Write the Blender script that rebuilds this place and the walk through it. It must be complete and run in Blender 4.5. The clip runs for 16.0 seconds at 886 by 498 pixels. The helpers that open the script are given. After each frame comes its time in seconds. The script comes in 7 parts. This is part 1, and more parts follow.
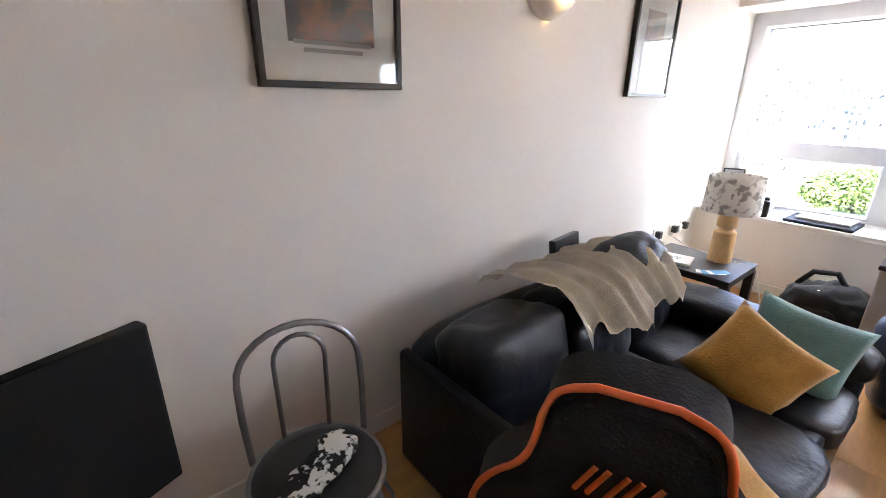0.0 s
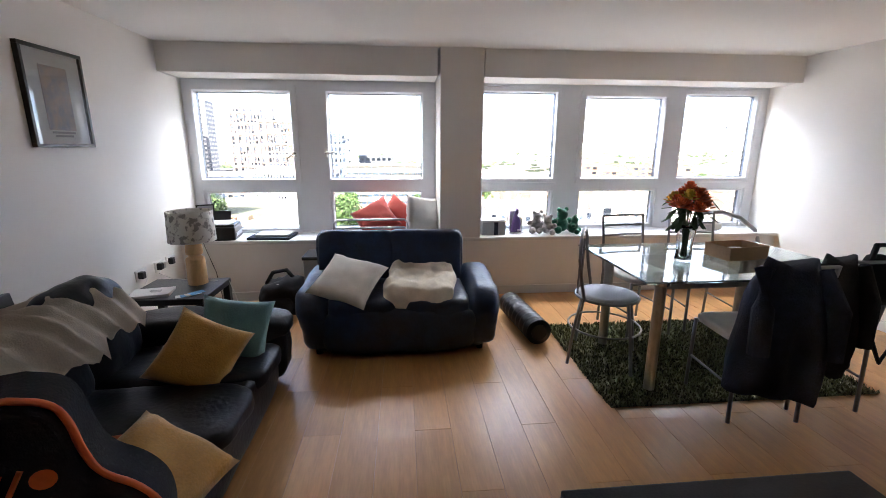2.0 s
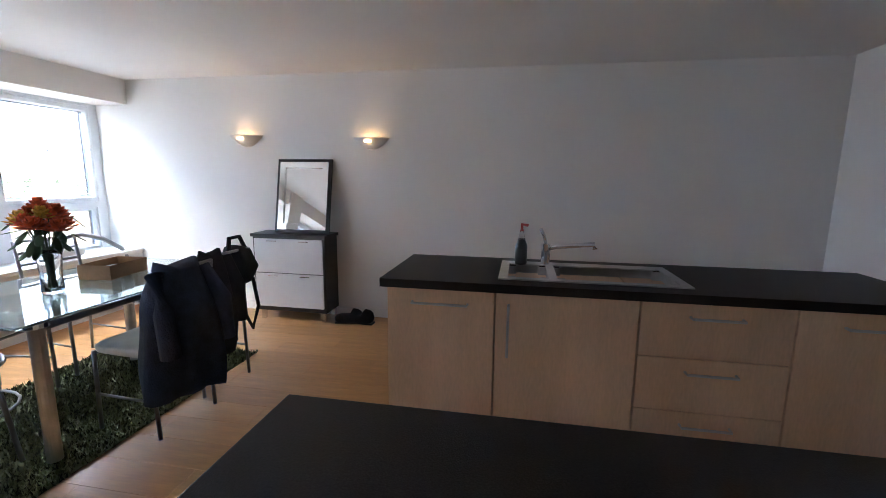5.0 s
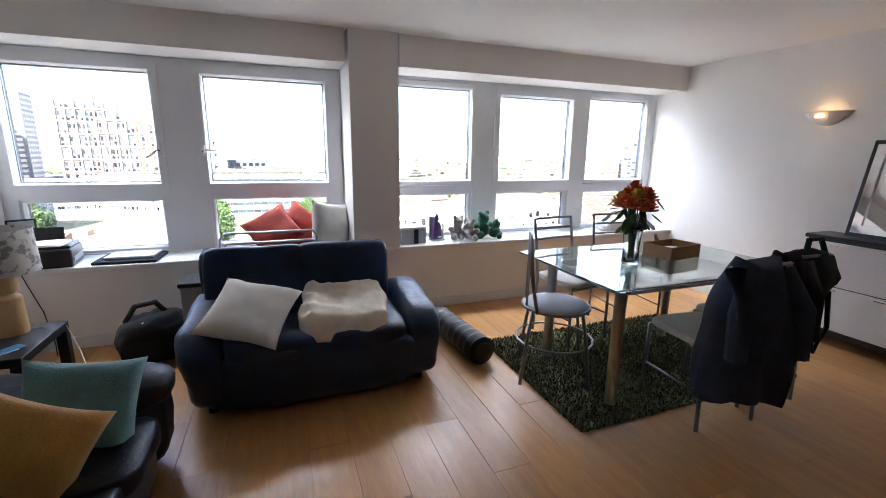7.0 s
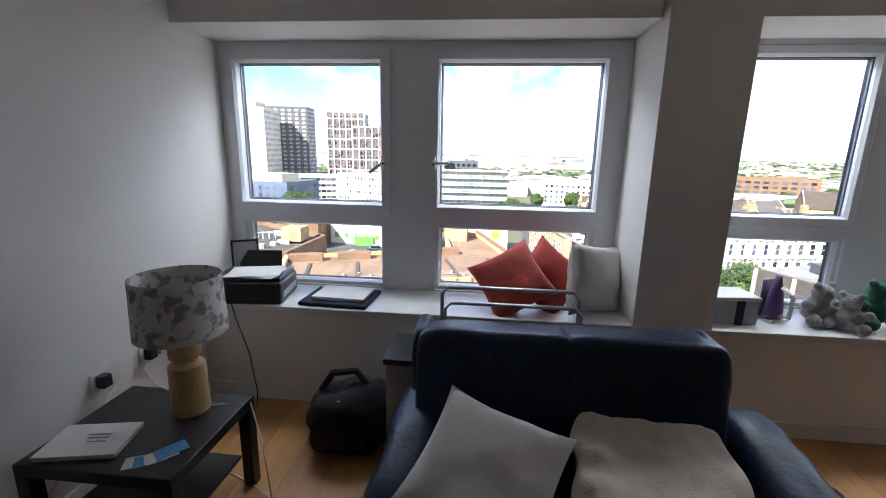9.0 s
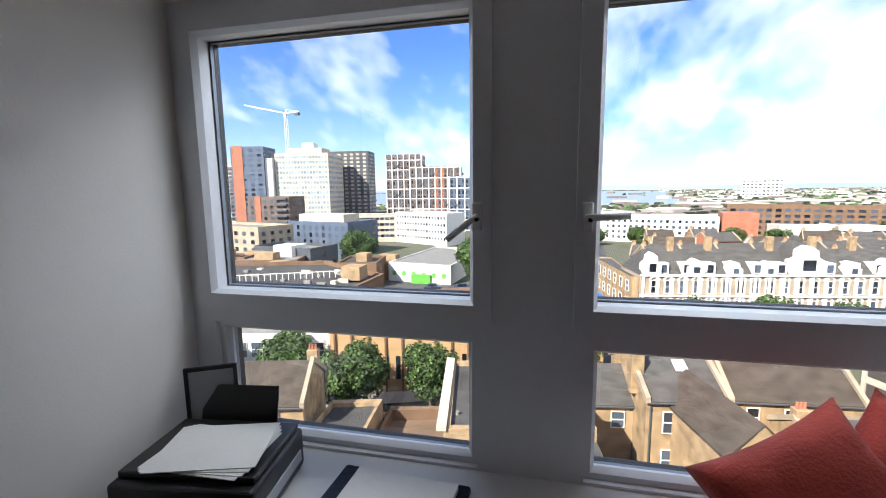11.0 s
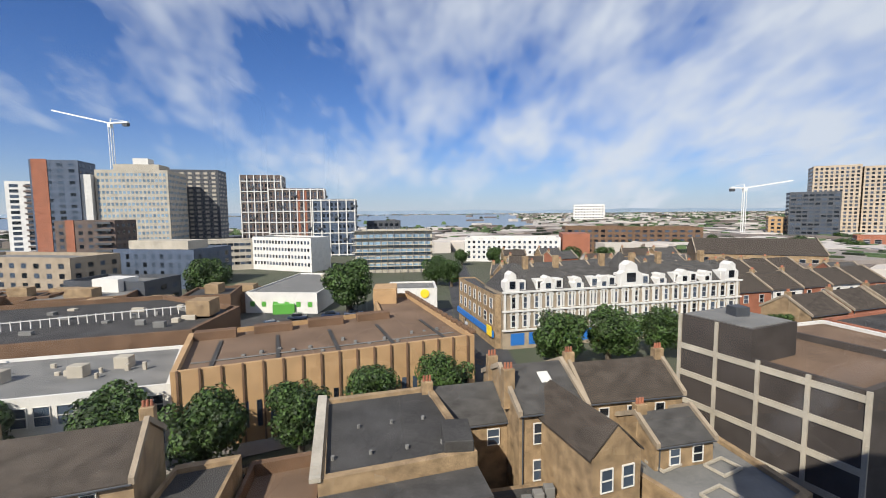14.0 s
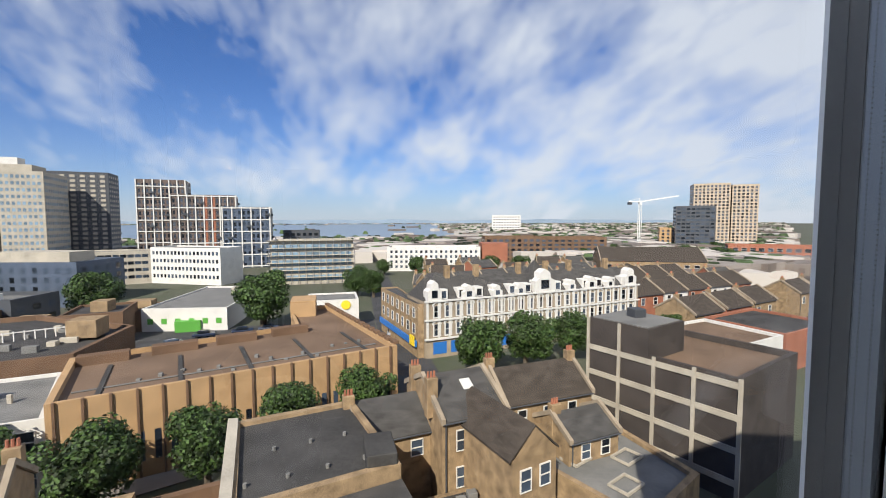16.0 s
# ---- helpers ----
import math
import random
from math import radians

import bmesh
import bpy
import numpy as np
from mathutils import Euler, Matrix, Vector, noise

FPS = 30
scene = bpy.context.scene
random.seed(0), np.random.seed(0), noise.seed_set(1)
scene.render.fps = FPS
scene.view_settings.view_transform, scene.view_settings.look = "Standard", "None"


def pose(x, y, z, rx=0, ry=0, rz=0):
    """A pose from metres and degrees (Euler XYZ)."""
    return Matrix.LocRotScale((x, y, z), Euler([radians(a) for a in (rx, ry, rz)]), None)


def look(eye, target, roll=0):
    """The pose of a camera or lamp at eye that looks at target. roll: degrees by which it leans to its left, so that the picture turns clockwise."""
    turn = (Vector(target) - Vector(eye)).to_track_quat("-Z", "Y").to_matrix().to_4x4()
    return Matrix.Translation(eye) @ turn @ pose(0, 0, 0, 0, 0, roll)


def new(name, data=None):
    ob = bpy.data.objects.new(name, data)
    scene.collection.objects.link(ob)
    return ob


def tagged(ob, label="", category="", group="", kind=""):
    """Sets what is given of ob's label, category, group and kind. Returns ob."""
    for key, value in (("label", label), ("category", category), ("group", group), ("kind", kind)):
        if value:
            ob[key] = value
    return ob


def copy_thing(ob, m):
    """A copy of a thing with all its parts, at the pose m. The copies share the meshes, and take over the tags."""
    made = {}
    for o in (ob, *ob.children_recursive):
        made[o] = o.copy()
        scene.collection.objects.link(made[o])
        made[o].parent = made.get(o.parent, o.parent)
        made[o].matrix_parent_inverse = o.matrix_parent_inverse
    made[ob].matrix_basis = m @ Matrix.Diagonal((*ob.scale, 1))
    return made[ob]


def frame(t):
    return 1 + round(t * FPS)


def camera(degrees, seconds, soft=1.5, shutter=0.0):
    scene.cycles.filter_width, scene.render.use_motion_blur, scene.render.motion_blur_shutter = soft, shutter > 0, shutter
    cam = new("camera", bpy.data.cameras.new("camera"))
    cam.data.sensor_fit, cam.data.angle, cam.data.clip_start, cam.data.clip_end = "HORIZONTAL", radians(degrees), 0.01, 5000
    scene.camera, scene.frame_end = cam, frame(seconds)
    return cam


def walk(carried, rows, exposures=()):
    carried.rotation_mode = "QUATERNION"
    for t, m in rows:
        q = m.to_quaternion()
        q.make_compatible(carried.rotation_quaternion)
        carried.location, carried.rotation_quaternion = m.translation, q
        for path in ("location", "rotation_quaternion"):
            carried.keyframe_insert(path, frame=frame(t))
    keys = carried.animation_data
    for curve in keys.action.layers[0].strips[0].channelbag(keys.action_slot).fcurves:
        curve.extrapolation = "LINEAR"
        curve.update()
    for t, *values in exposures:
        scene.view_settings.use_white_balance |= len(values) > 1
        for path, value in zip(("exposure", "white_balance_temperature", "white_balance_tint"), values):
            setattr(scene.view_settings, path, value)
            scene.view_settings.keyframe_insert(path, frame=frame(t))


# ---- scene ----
cam = camera(91.8, 16.0, soft=0.9)
PATH = [
    (0, (1.392, -3.866, 1.411), (-0.074, -2.676, 0.752), 0.6),
    (0.5, (1.644, -3.882, 1.423), (0.789, -2.166, 0.854), 0.2),
    (1, (1.803, -3.982, 1.411), (1.253, -2.133, 0.884), 0.4),
    (1.5, (1.875, -4.037, 1.41), (1.707, -2.105, 0.922), 0.4),
    (2, (2.053, -4.073, 1.445), (2.232, -2.136, 0.983), 0.2),
    (2.5, (2.023, -4.017, 1.373), (2.736, -2.188, 0.989), -2.1),
    (3, (2.023, -4.013, 1.37), (3.261, -2.482, 1.023), -0.6),
    (3.5, (2.024, -4.01, 1.369), (3.621, -2.851, 1.041), 0.9),
    (3.7, (2.024, -4.007, 1.369), (3.74, -3.03, 1.05), 1.4),
    (4.2, (2.026, -3.98, 1.366), (3.922, -3.436, 1.036), 0.6),
    (4.75, (2.026, -3.98, 1.366), (3.969, -3.637, 1.036), 0.6),
    (5.3, (2.026, -3.98, 1.366), (3.955, -3.57, 1.036), 0.6),
    (5.8, (2.028, -3.949, 1.36), (3.818, -3.112, 1.049), 0.3),
    (6, (1.986, -3.911, 1.363), (3.646, -2.849, 1.023), 0.2),
    (6.5, (1.893, -3.798, 1.359), (3.097, -2.251, 0.962), -0.2),
    (7, (1.848, -3.558, 1.384), (2.541, -1.733, 0.951), 0.8),
    (7.5, (1.792, -3.28, 1.398), (2.126, -1.361, 0.946), 2.2),
    (8, (1.704, -2.93, 1.405), (1.871, -0.989, 0.95), 1.9),
    (8.5, (1.652, -2.573, 1.432), (1.659, -0.628, 0.966), 1.1),
    (9, (1.616, -2.203, 1.449), (1.428, -0.261, 1.01), 1.1),
    (9.5, (1.512, -1.846, 1.459), (1.306, 0.108, 1.087), 1.2),
    (10, (1.409, -1.496, 1.432), (1.131, 0.455, 1.087), 0.9),
    (10.2, (1.369, -1.344, 1.434), (0.931, 0.583, 1.124), 0.5),
    (11.2, (1.13, -0.73, 1.47), (0.68, 1.21, 1.2), -0.9),
    (12.5, (0.788, -0.014, 1.52), (0.331, 1.922, 1.313), -2.5),
    (13, (0.72, 0.14, 1.515), (0.468, 2.114, 1.322), -1.6),
    (13.5, (0.68, 0.215, 1.51), (0.613, 2.205, 1.327), -1.1),
    (14, (0.66, 0.25, 1.5), (0.821, 2.236, 1.328), -0.5),
    (14.5, (0.66, 0.255, 1.5), (1.12, 2.196, 1.344), 0.1),
    (15, (0.66, 0.255, 1.5), (1.239, 2.165, 1.358), 0.3),
    (15.5, (0.66, 0.255, 1.5), (1.262, 2.157, 1.365), 0),
    (16, (0.66, 0.255, 1.5), (1.177, 2.183, 1.371), -0.1),
]
walk(cam, [(t, look(eye, target, roll)) for t, eye, target, roll in PATH],
     exposures=[(0.0, 5.1, 6600, 12), (0.6, 4.5, 6600, 12), (1.5, 3.6, 6300, 12), (3.0, 3.68, 6250, 12), (3.5, 4.0, 6400, 12), (5.0, 4.15, 5600, 8), (6.0, 4.1, 4950, 5), (6.6, 3.8, 5700, 10), (7.0, 3.5, 6000, 11),
                (8.0, 2.85, 6100, 11), (9.0, 2.25, 6000, 10), (10.0, 1.9, 5950, 10), (12.3, 1.05, 6400, 10), (13.0, 0.88, 6400, 10), (14.0, 0.40, 6150, 10), (16.0, 0.45, 6200, 10)])

# ---- world and sun ----
SUN_TRAVEL = Vector((0.42, 0.66, -0.62)).normalized()
elev = math.asin(-SUN_TRAVEL.z)
azim = math.atan2(-SUN_TRAVEL.x, -SUN_TRAVEL.y)
world = bpy.data.worlds.new("sky")
scene.world = world
world.use_nodes = True
wn, wl = world.node_tree.nodes, world.node_tree.links
wn.clear()
sky = wn.new("ShaderNodeTexSky")
sky.sky_type, sky.sun_disc = "NISHITA", False
sky.sun_elevation, sky.sun_rotation = elev, azim
sky.air_density, sky.dust_density, sky.ozone_density = 1.0, 0.6, 2.0
wco = wn.new("ShaderNodeTexCoord")
wsep = wn.new("ShaderNodeSeparateXYZ")
wl.new(wco.outputs["Generated"], wsep.inputs[0])
# clouds lie on a flat layer: divide the direction by its height
wz = wn.new("ShaderNodeMath"); wz.operation = "MAXIMUM"; wz.inputs[1].default_value = 0.0
wl.new(wsep.outputs["Z"], wz.inputs[0])
wadd = wn.new("ShaderNodeMath"); wadd.operation = "ADD"; wadd.inputs[1].default_value = 0.42
wl.new(wz.outputs[0], wadd.inputs[0])
wdiv = wn.new("ShaderNodeVectorMath"); wdiv.operation = "DIVIDE"
wcomb = wn.new("ShaderNodeCombineXYZ")
for i in range(3):
    wl.new(wadd.outputs[0], wcomb.inputs[i])
wl.new(wco.outputs["Generated"], wdiv.inputs[0])
wl.new(wcomb.outputs[0], wdiv.inputs[1])
def cloud_layer(angle, stretch, shift, size, detail, rough, twist):
    """One sheet of streaked cloud noise."""
    mp = wn.new("ShaderNodeMapping")
    mp.inputs["Rotation"].default_value = (0, 0, radians(angle))
    mp.inputs["Scale"].default_value = (*stretch, 0.0)
    mp.inputs["Location"].default_value = (*shift, 0.0)
    wl.new(wdiv.outputs[0], mp.inputs[0])
    no = wn.new("ShaderNodeTexNoise")
    no.inputs["Scale"].default_value, no.inputs["Detail"].default_value = size, detail
    no.inputs["Roughness"].default_value, no.inputs["Distortion"].default_value = rough, twist
    wl.new(mp.outputs[0], no.inputs["Vector"])
    return no.outputs["Fac"]


def wmath(op, a, b):
    m = wn.new("ShaderNodeMath")
    m.operation = op
    for k, v in enumerate((a, b)):
        if isinstance(v, (int, float)):
            m.inputs[k].default_value = v
        else:
            wl.new(v, m.inputs[k])
    return m.outputs[0]


broad = cloud_layer(-32, (1.7, 1.1), (0.9, 0.35), 1.9, 3.0, 0.5, 0.25)
streak = cloud_layer(-48, (2.6, 1.1), (0.2, 0.6), 2.8, 9.0, 0.62, 0.3)
wisp = cloud_layer(-20, (4.0, 2.6), (1.3, 0.1), 4.0, 10.0, 0.66, 0.2)
cover = wmath("ADD", wmath("MULTIPLY", broad, 0.60), wmath("ADD", wmath("MULTIPLY", streak, 0.36), wmath("MULTIPLY", wisp, 0.18)))
cover = wmath("ADD", cover, wmath("MULTIPLY", wsep.outputs["X"], 0.13))
wramp = wn.new("ShaderNodeValToRGB")
wramp.color_ramp.elements[0].position, wramp.color_ramp.elements[0].color = 0.468, (0, 0, 0, 1)
wramp.color_ramp.elements[1].position, wramp.color_ramp.elements[1].color = 0.72, (0.92, 0.92, 0.92, 1)
wl.new(cover, wramp.inputs[0])
haze = wmath("POWER", wmath("SUBTRACT", 1.0, wz.outputs[0]), 11.0)
veil = wmath("MAXIMUM", wramp.outputs[0], wmath("MULTIPLY", haze, 0.62))
wmix = wn.new("ShaderNodeMix"); wmix.data_type = "RGBA"
wl.new(veil, wmix.inputs["Factor"])
wtint = wn.new("ShaderNodeMix"); wtint.data_type = "RGBA"; wtint.blend_type = "MULTIPLY"
wtint.inputs["Factor"].default_value = 1.0
wtint.inputs["B"].default_value = (0.58, 0.84, 1.32, 1)
wl.new(sky.outputs[0], wtint.inputs["A"])
wl.new(wtint.outputs["Result"], wmix.inputs["A"])
wmix.inputs["B"].default_value = (9.0, 9.3, 9.8, 1)
wbg = wn.new("ShaderNodeBackground")
wbg.inputs["Strength"].default_value = 0.066
wout = wn.new("ShaderNodeOutputWorld")
wl.new(wmix.outputs["Result"], wbg.inputs["Color"])
wl.new(wbg.outputs[0], wout.inputs["Surface"])
sun = new("sun", bpy.data.lights.new("sun", "SUN"))
sun.data.energy, sun.data.angle, sun.data.color = 5.0, radians(0.5), (1.0, 0.90, 0.74)
sun.matrix_world = look(Vector((0, 0, 60)), Vector((0, 0, 60)) + SUN_TRAVEL)

# added area lamps above each window bay, standing in for sky light
for lx, lw, power in ((1.2, 2.3, 9.5), (4.35, 3.0, 17.0)):
    bay = new("bay_sky_fill", bpy.data.lights.new("bay_sky_fill", "AREA"))
    bay.data.shape, bay.data.size, bay.data.size_y = "RECTANGLE", lw, 0.46
    bay.data.energy, bay.data.color = power, (0.93, 0.97, 1.0)
    bay.matrix_world = look(Vector((lx, 0.70, 2.325)), Vector((lx, -0.06, 1.675)))


# ---- materials ----
def mat(name, col, rough=0.6, metal=0.0, var=0.12, scale=6.0, bump=0.1, bscale=60.0, col2=None, stretch=(1, 1, 1), rand=0.0,
        transmission=0.0, emit=0.0, sheen=0.0, coat=0.0, spec=0.5, islands=False, lo=0.3, hi_at=0.7):
    """A surface with broad and fine variation of its colour, fine relief and, for pieces, a shift of tone for each."""
    m = bpy.data.materials.new(name)
    m.use_nodes = True
    n, l = m.node_tree.nodes, m.node_tree.links
    b = n["Principled BSDF"]
    b.inputs["Roughness"].default_value, b.inputs["Metallic"].default_value = rough, metal
    b.inputs["Transmission Weight"].default_value, b.inputs["Sheen Weight"].default_value = transmission, sheen
    b.inputs["Coat Weight"].default_value = coat
    b.inputs["Specular IOR Level"].default_value = spec
    if emit:
        b.inputs["Emission Color"].default_value, b.inputs["Emission Strength"].default_value = (*col, 1), emit
    tc = n.new("ShaderNodeTexCoord")
    mp = n.new("ShaderNodeMapping")
    mp.inputs["Scale"].default_value = stretch
    l.new(tc.outputs["Object"], mp.inputs[0])
    big, fine = n.new("ShaderNodeTexNoise"), n.new("ShaderNodeTexNoise")
    big.inputs["Scale"].default_value, big.inputs["Detail"].default_value = scale, 4
    fine.inputs["Scale"].default_value, fine.inputs["Detail"].default_value = bscale, 3
    l.new(mp.outputs[0], big.inputs["Vector"]), l.new(mp.outputs[0], fine.inputs["Vector"])
    add = n.new("ShaderNodeMath"); add.operation = "MULTIPLY_ADD"
    add.inputs[1].default_value = 0.65
    sub = n.new("ShaderNodeMath"); sub.operation = "MULTIPLY"; sub.inputs[1].default_value = 0.35
    l.new(fine.outputs["Fac"], sub.inputs[0]), l.new(big.outputs["Fac"], add.inputs[0]), l.new(sub.outputs[0], add.inputs[2])
    fac = add.outputs[0]
    if rand:
        oi = n.new("ShaderNodeNewGeometry") if islands else n.new("ShaderNodeObjectInfo")
        ra = n.new("ShaderNodeMath"); ra.operation = "MULTIPLY_ADD"
        ra.inputs[1].default_value, ra.inputs[2].default_value = rand, -rand / 2
        l.new(oi.outputs["Random Per Island" if islands else "Random"], ra.inputs[0])
        r2 = n.new("ShaderNodeMath"); r2.operation = "ADD"
        l.new(fac, r2.inputs[0]), l.new(ra.outputs[0], r2.inputs[1])
        fac = r2.outputs[0]
    ramp = n.new("ShaderNodeValToRGB")
    e = ramp.color_ramp.elements
    c2 = col2 or tuple(c * (1 - 2 * var) for c in col)
    hi = tuple(min(1, c * (1 + var)) for c in col)
    e[0].position, e[0].color, e[1].position, e[1].color = lo, (*c2, 1), hi_at, (*hi, 1)
    l.new(fac, ramp.inputs[0]), l.new(ramp.outputs[0], b.inputs["Base Color"])
    if bump:
        bp = n.new("ShaderNodeBump")
        bp.inputs["Strength"].default_value, bp.inputs["Distance"].default_value = bump, 0.01
        l.new(fine.outputs["Fac"], bp.inputs["Height"]), l.new(bp.outputs[0], b.inputs["Normal"])
    return m


M_WALL = mat("wall_paint", (0.85, 0.82, 0.78), 0.75, var=0.02, scale=1.5, bump=0.06, bscale=140)
M_CEIL = mat("ceiling_paint", (0.86, 0.84, 0.81), 0.8, var=0.02, scale=1.2, bump=0.05, bscale=120)
M_TRIM = mat("gloss_white", (0.78, 0.77, 0.75), 0.35, var=0.03, scale=4, bump=0.03)
M_UPVC = mat("window_plastic", (0.74, 0.75, 0.78), 0.35, var=0.03, scale=3, bump=0.02, bscale=90)
M_GASKET = mat("black_rubber", (0.015, 0.015, 0.017), 0.5, var=0.1, bump=0.05)
M_SPACER = mat("spacer_bar", (0.20, 0.23, 0.28), 0.4, metal=0.3, var=0.05, bscale=300, bump=0.02)
M_OAK = mat("beech_floor", (0.54, 0.275, 0.10), 0.33, var=0.10, scale=4, bump=0.02, bscale=16, stretch=(6, 0.7, 1), rand=0.28, coat=0.05)
M_LEATHER = mat("navy_leather", (0.012, 0.028, 0.075), 0.36, var=0.25, scale=9, bump=0.22, bscale=42, spec=0.38)
M_LEATHER_B = mat("black_leather", (0.006, 0.008, 0.016), 0.36, var=0.25, scale=9, bump=0.22, bscale=42, spec=0.3)
M_SCREEN = mat("screen_plastic", (0.006, 0.006, 0.007), 0.5, var=0.2, scale=12, bump=0.03, spec=0.15)
M_CREAM = mat("cream_fabric", (0.78, 0.69, 0.57), 0.9, var=0.1, scale=14, bump=0.4, bscale=160, sheen=0.2)
M_WHITE_FAB = mat("white_fabric", (0.72, 0.69, 0.65), 0.9, var=0.06, scale=12, bump=0.3, bscale=200, sheen=0.1)
M_MUSTARD = mat("mustard_fabric", (0.55, 0.29, 0.055), 0.75, var=0.15, scale=10, bump=0.3, bscale=120, sheen=0.3)
M_TEAL = mat("teal_fabric", (0.16, 0.34, 0.37), 0.75, var=0.12, scale=10, bump=0.3, bscale=120, sheen=0.3)
M_RED = mat("red_fabric", (0.50, 0.055, 0.035), 0.75, var=0.12, scale=10, bump=0.3, bscale=120, sheen=0.2)
M_BLACK = mat("black_plastic", (0.018, 0.018, 0.02), 0.35, var=0.2, scale=12, bump=0.06)
M_BLACKFAB = mat("black_cloth", (0.014, 0.015, 0.02), 0.9, var=0.3, scale=20, bump=0.4, bscale=120)
M_NAVYFAB = mat("navy_cloth", (0.014, 0.021, 0.048), 0.85, var=0.3, scale=20, bump=0.4, bscale=120)
M_ORANGE = mat("orange_piping", (0.85, 0.16, 0.03), 0.5, var=0.08, bump=0.1)
M_BLACKWOOD = mat("black_wood", (0.022, 0.019, 0.018), 0.38, var=0.25, scale=5, bump=0.08, stretch=(1, 8, 1))
M_WHITEGLOSS = mat("white_gloss_board", (0.80, 0.79, 0.78), 0.2, var=0.02, bump=0.01)
M_MAPLE = mat("maple_veneer", (0.74, 0.50, 0.31), 0.42, var=0.10, scale=3, bump=0.03, bscale=50, stretch=(2, 2, 0.5))
M_WORKTOP = mat("dark_worktop", (0.020, 0.016, 0.015), 0.5, var=0.4, scale=200, bump=0.1, bscale=300, spec=0.25)
M_STEEL = mat("brushed_steel", (0.58, 0.58, 0.58), 0.28, metal=1.0, var=0.08, scale=20, bump=0.05, bscale=200)
M_CHROME = mat("chrome", (0.75, 0.75, 0.76), 0.1, metal=1.0, var=0.03, bump=0.0)
M_GREYTUBE = mat("grey_metal_tube", (0.30, 0.30, 0.31), 0.35, metal=0.8, var=0.08, bump=0.02)
M_GLASS = mat("clear_glass", (0.98, 0.99, 0.99), 0.0, var=0.0, bump=0.0, transmission=1.0)
M_TABLEGLASS = mat("green_tinted_glass", (0.62, 0.76, 0.74), 0.02, var=0.0, bump=0.0, transmission=0.85)
M_MIRROR = mat("mirror_silver", (0.9, 0.9, 0.9), 0.015, metal=1.0, var=0.0, bump=0.0)
M_RUG = mat("green_rug_wool", (0.12, 0.125, 0.055), 0.95, var=0.4, scale=14, bump=0.8, bscale=90, rand=0.5, islands=True)
M_SCONCE = mat("sconce_plaster", (0.80, 0.76, 0.70), 0.55, var=0.03, bump=0.05)
M_BULB = mat("warm_bulb", (1.0, 0.58, 0.22), 0.4, emit=1.3, bump=0)
M_LAMPWOOD = mat("pale_turned_wood", (0.66, 0.42, 0.20), 0.45, var=0.12, scale=8, stretch=(1, 1, 0.4), bump=0.05)
M_SHADE = mat("printed_lampshade", (0.66, 0.64, 0.60), 0.85, var=0.05, col2=(0.28, 0.26, 0.25), scale=20, bump=0.2, bscale=34, lo=0.43, hi_at=0.50)
M_PAPER = mat("paper", (0.80, 0.78, 0.75), 0.7, var=0.03, bump=0.05)
M_CARD = mat("brown_card", (0.42, 0.25, 0.13), 0.75, var=0.1, bump=0.1)
M_LEAFG = mat("flower_leaf", (0.045, 0.10, 0.03), 0.55, var=0.3, bump=0.1)
M_PETAL = mat("orange_petal", (0.80, 0.13, 0.03), 0.6, var=0.2, scale=30, rand=0.5, islands=True, bump=0.1)
M_PETALY = mat("yellow_petal", (0.85, 0.45, 0.05), 0.6, var=0.2, scale=30, bump=0.1)
M_GREENPLUSH = mat("green_plush", (0.02, 0.16, 0.09), 0.95, var=0.3, bump=0.5, sheen=0.3)
M_GREYPLUSH = mat("grey_plush", (0.45, 0.42, 0.42), 0.95, var=0.3, bump=0.5, sheen=0.3, col2=(0.1, 0.09, 0.09), scale=22)
M_PURPLE = mat("purple_plastic", (0.13, 0.07, 0.22), 0.3, var=0.1, bump=0)
M_BLUE = mat("blue_print", (0.12, 0.36, 0.66), 0.6, var=0.2, bump=0.05)
M_GREYBOX = mat("grey_plastic", (0.42, 0.43, 0.46), 0.45, var=0.06, bump=0.05)
M_POSTER = mat("dark_poster_print", (0.35, 0.09, 0.02), 0.35, var=0.3, col2=(0.02, 0.016, 0.018), scale=9, bump=0, lo=0.42, hi_at=0.66)
M_POSTER2 = mat("warm_poster_print", (0.5, 0.33, 0.2), 0.35, var=0.3, col2=(0.16, 0.2, 0.3), scale=14, bump=0)
M_PATTERN = mat("black_white_print", (0.75, 0.74, 0.72), 0.9, var=0.05, col2=(0.012, 0.012, 0.014), scale=16, bump=0.2, lo=0.50, hi_at=0.54)
M_INK = mat("grey_ink", (0.35, 0.34, 0.34), 0.6, var=0.1, bump=0)


# ---- builders ----
def box(bm, lo, hi, m=None):
    r = bmesh.ops.create_cube(bm, size=1.0)["verts"]
    c = [(a + b) / 2 for a, b in zip(lo, hi)]
    s = [abs(b - a) for a, b in zip(lo, hi)]
    for v in r:
        v.co = Vector((v.co.x * s[0] + c[0], v.co.y * s[1] + c[1], v.co.z * s[2] + c[2]))
        if m is not None:
            v.co = m @ v.co
    return r


def bxm(lo, hi, bev=0.0, seg=2, m=None):
    bm = bmesh.new()
    box(bm, lo, hi, m)
    if bev:
        bmesh.ops.bevel(bm, geom=bm.edges[:], offset=bev, segments=seg, affect="EDGES", profile=0.5)
    return bm


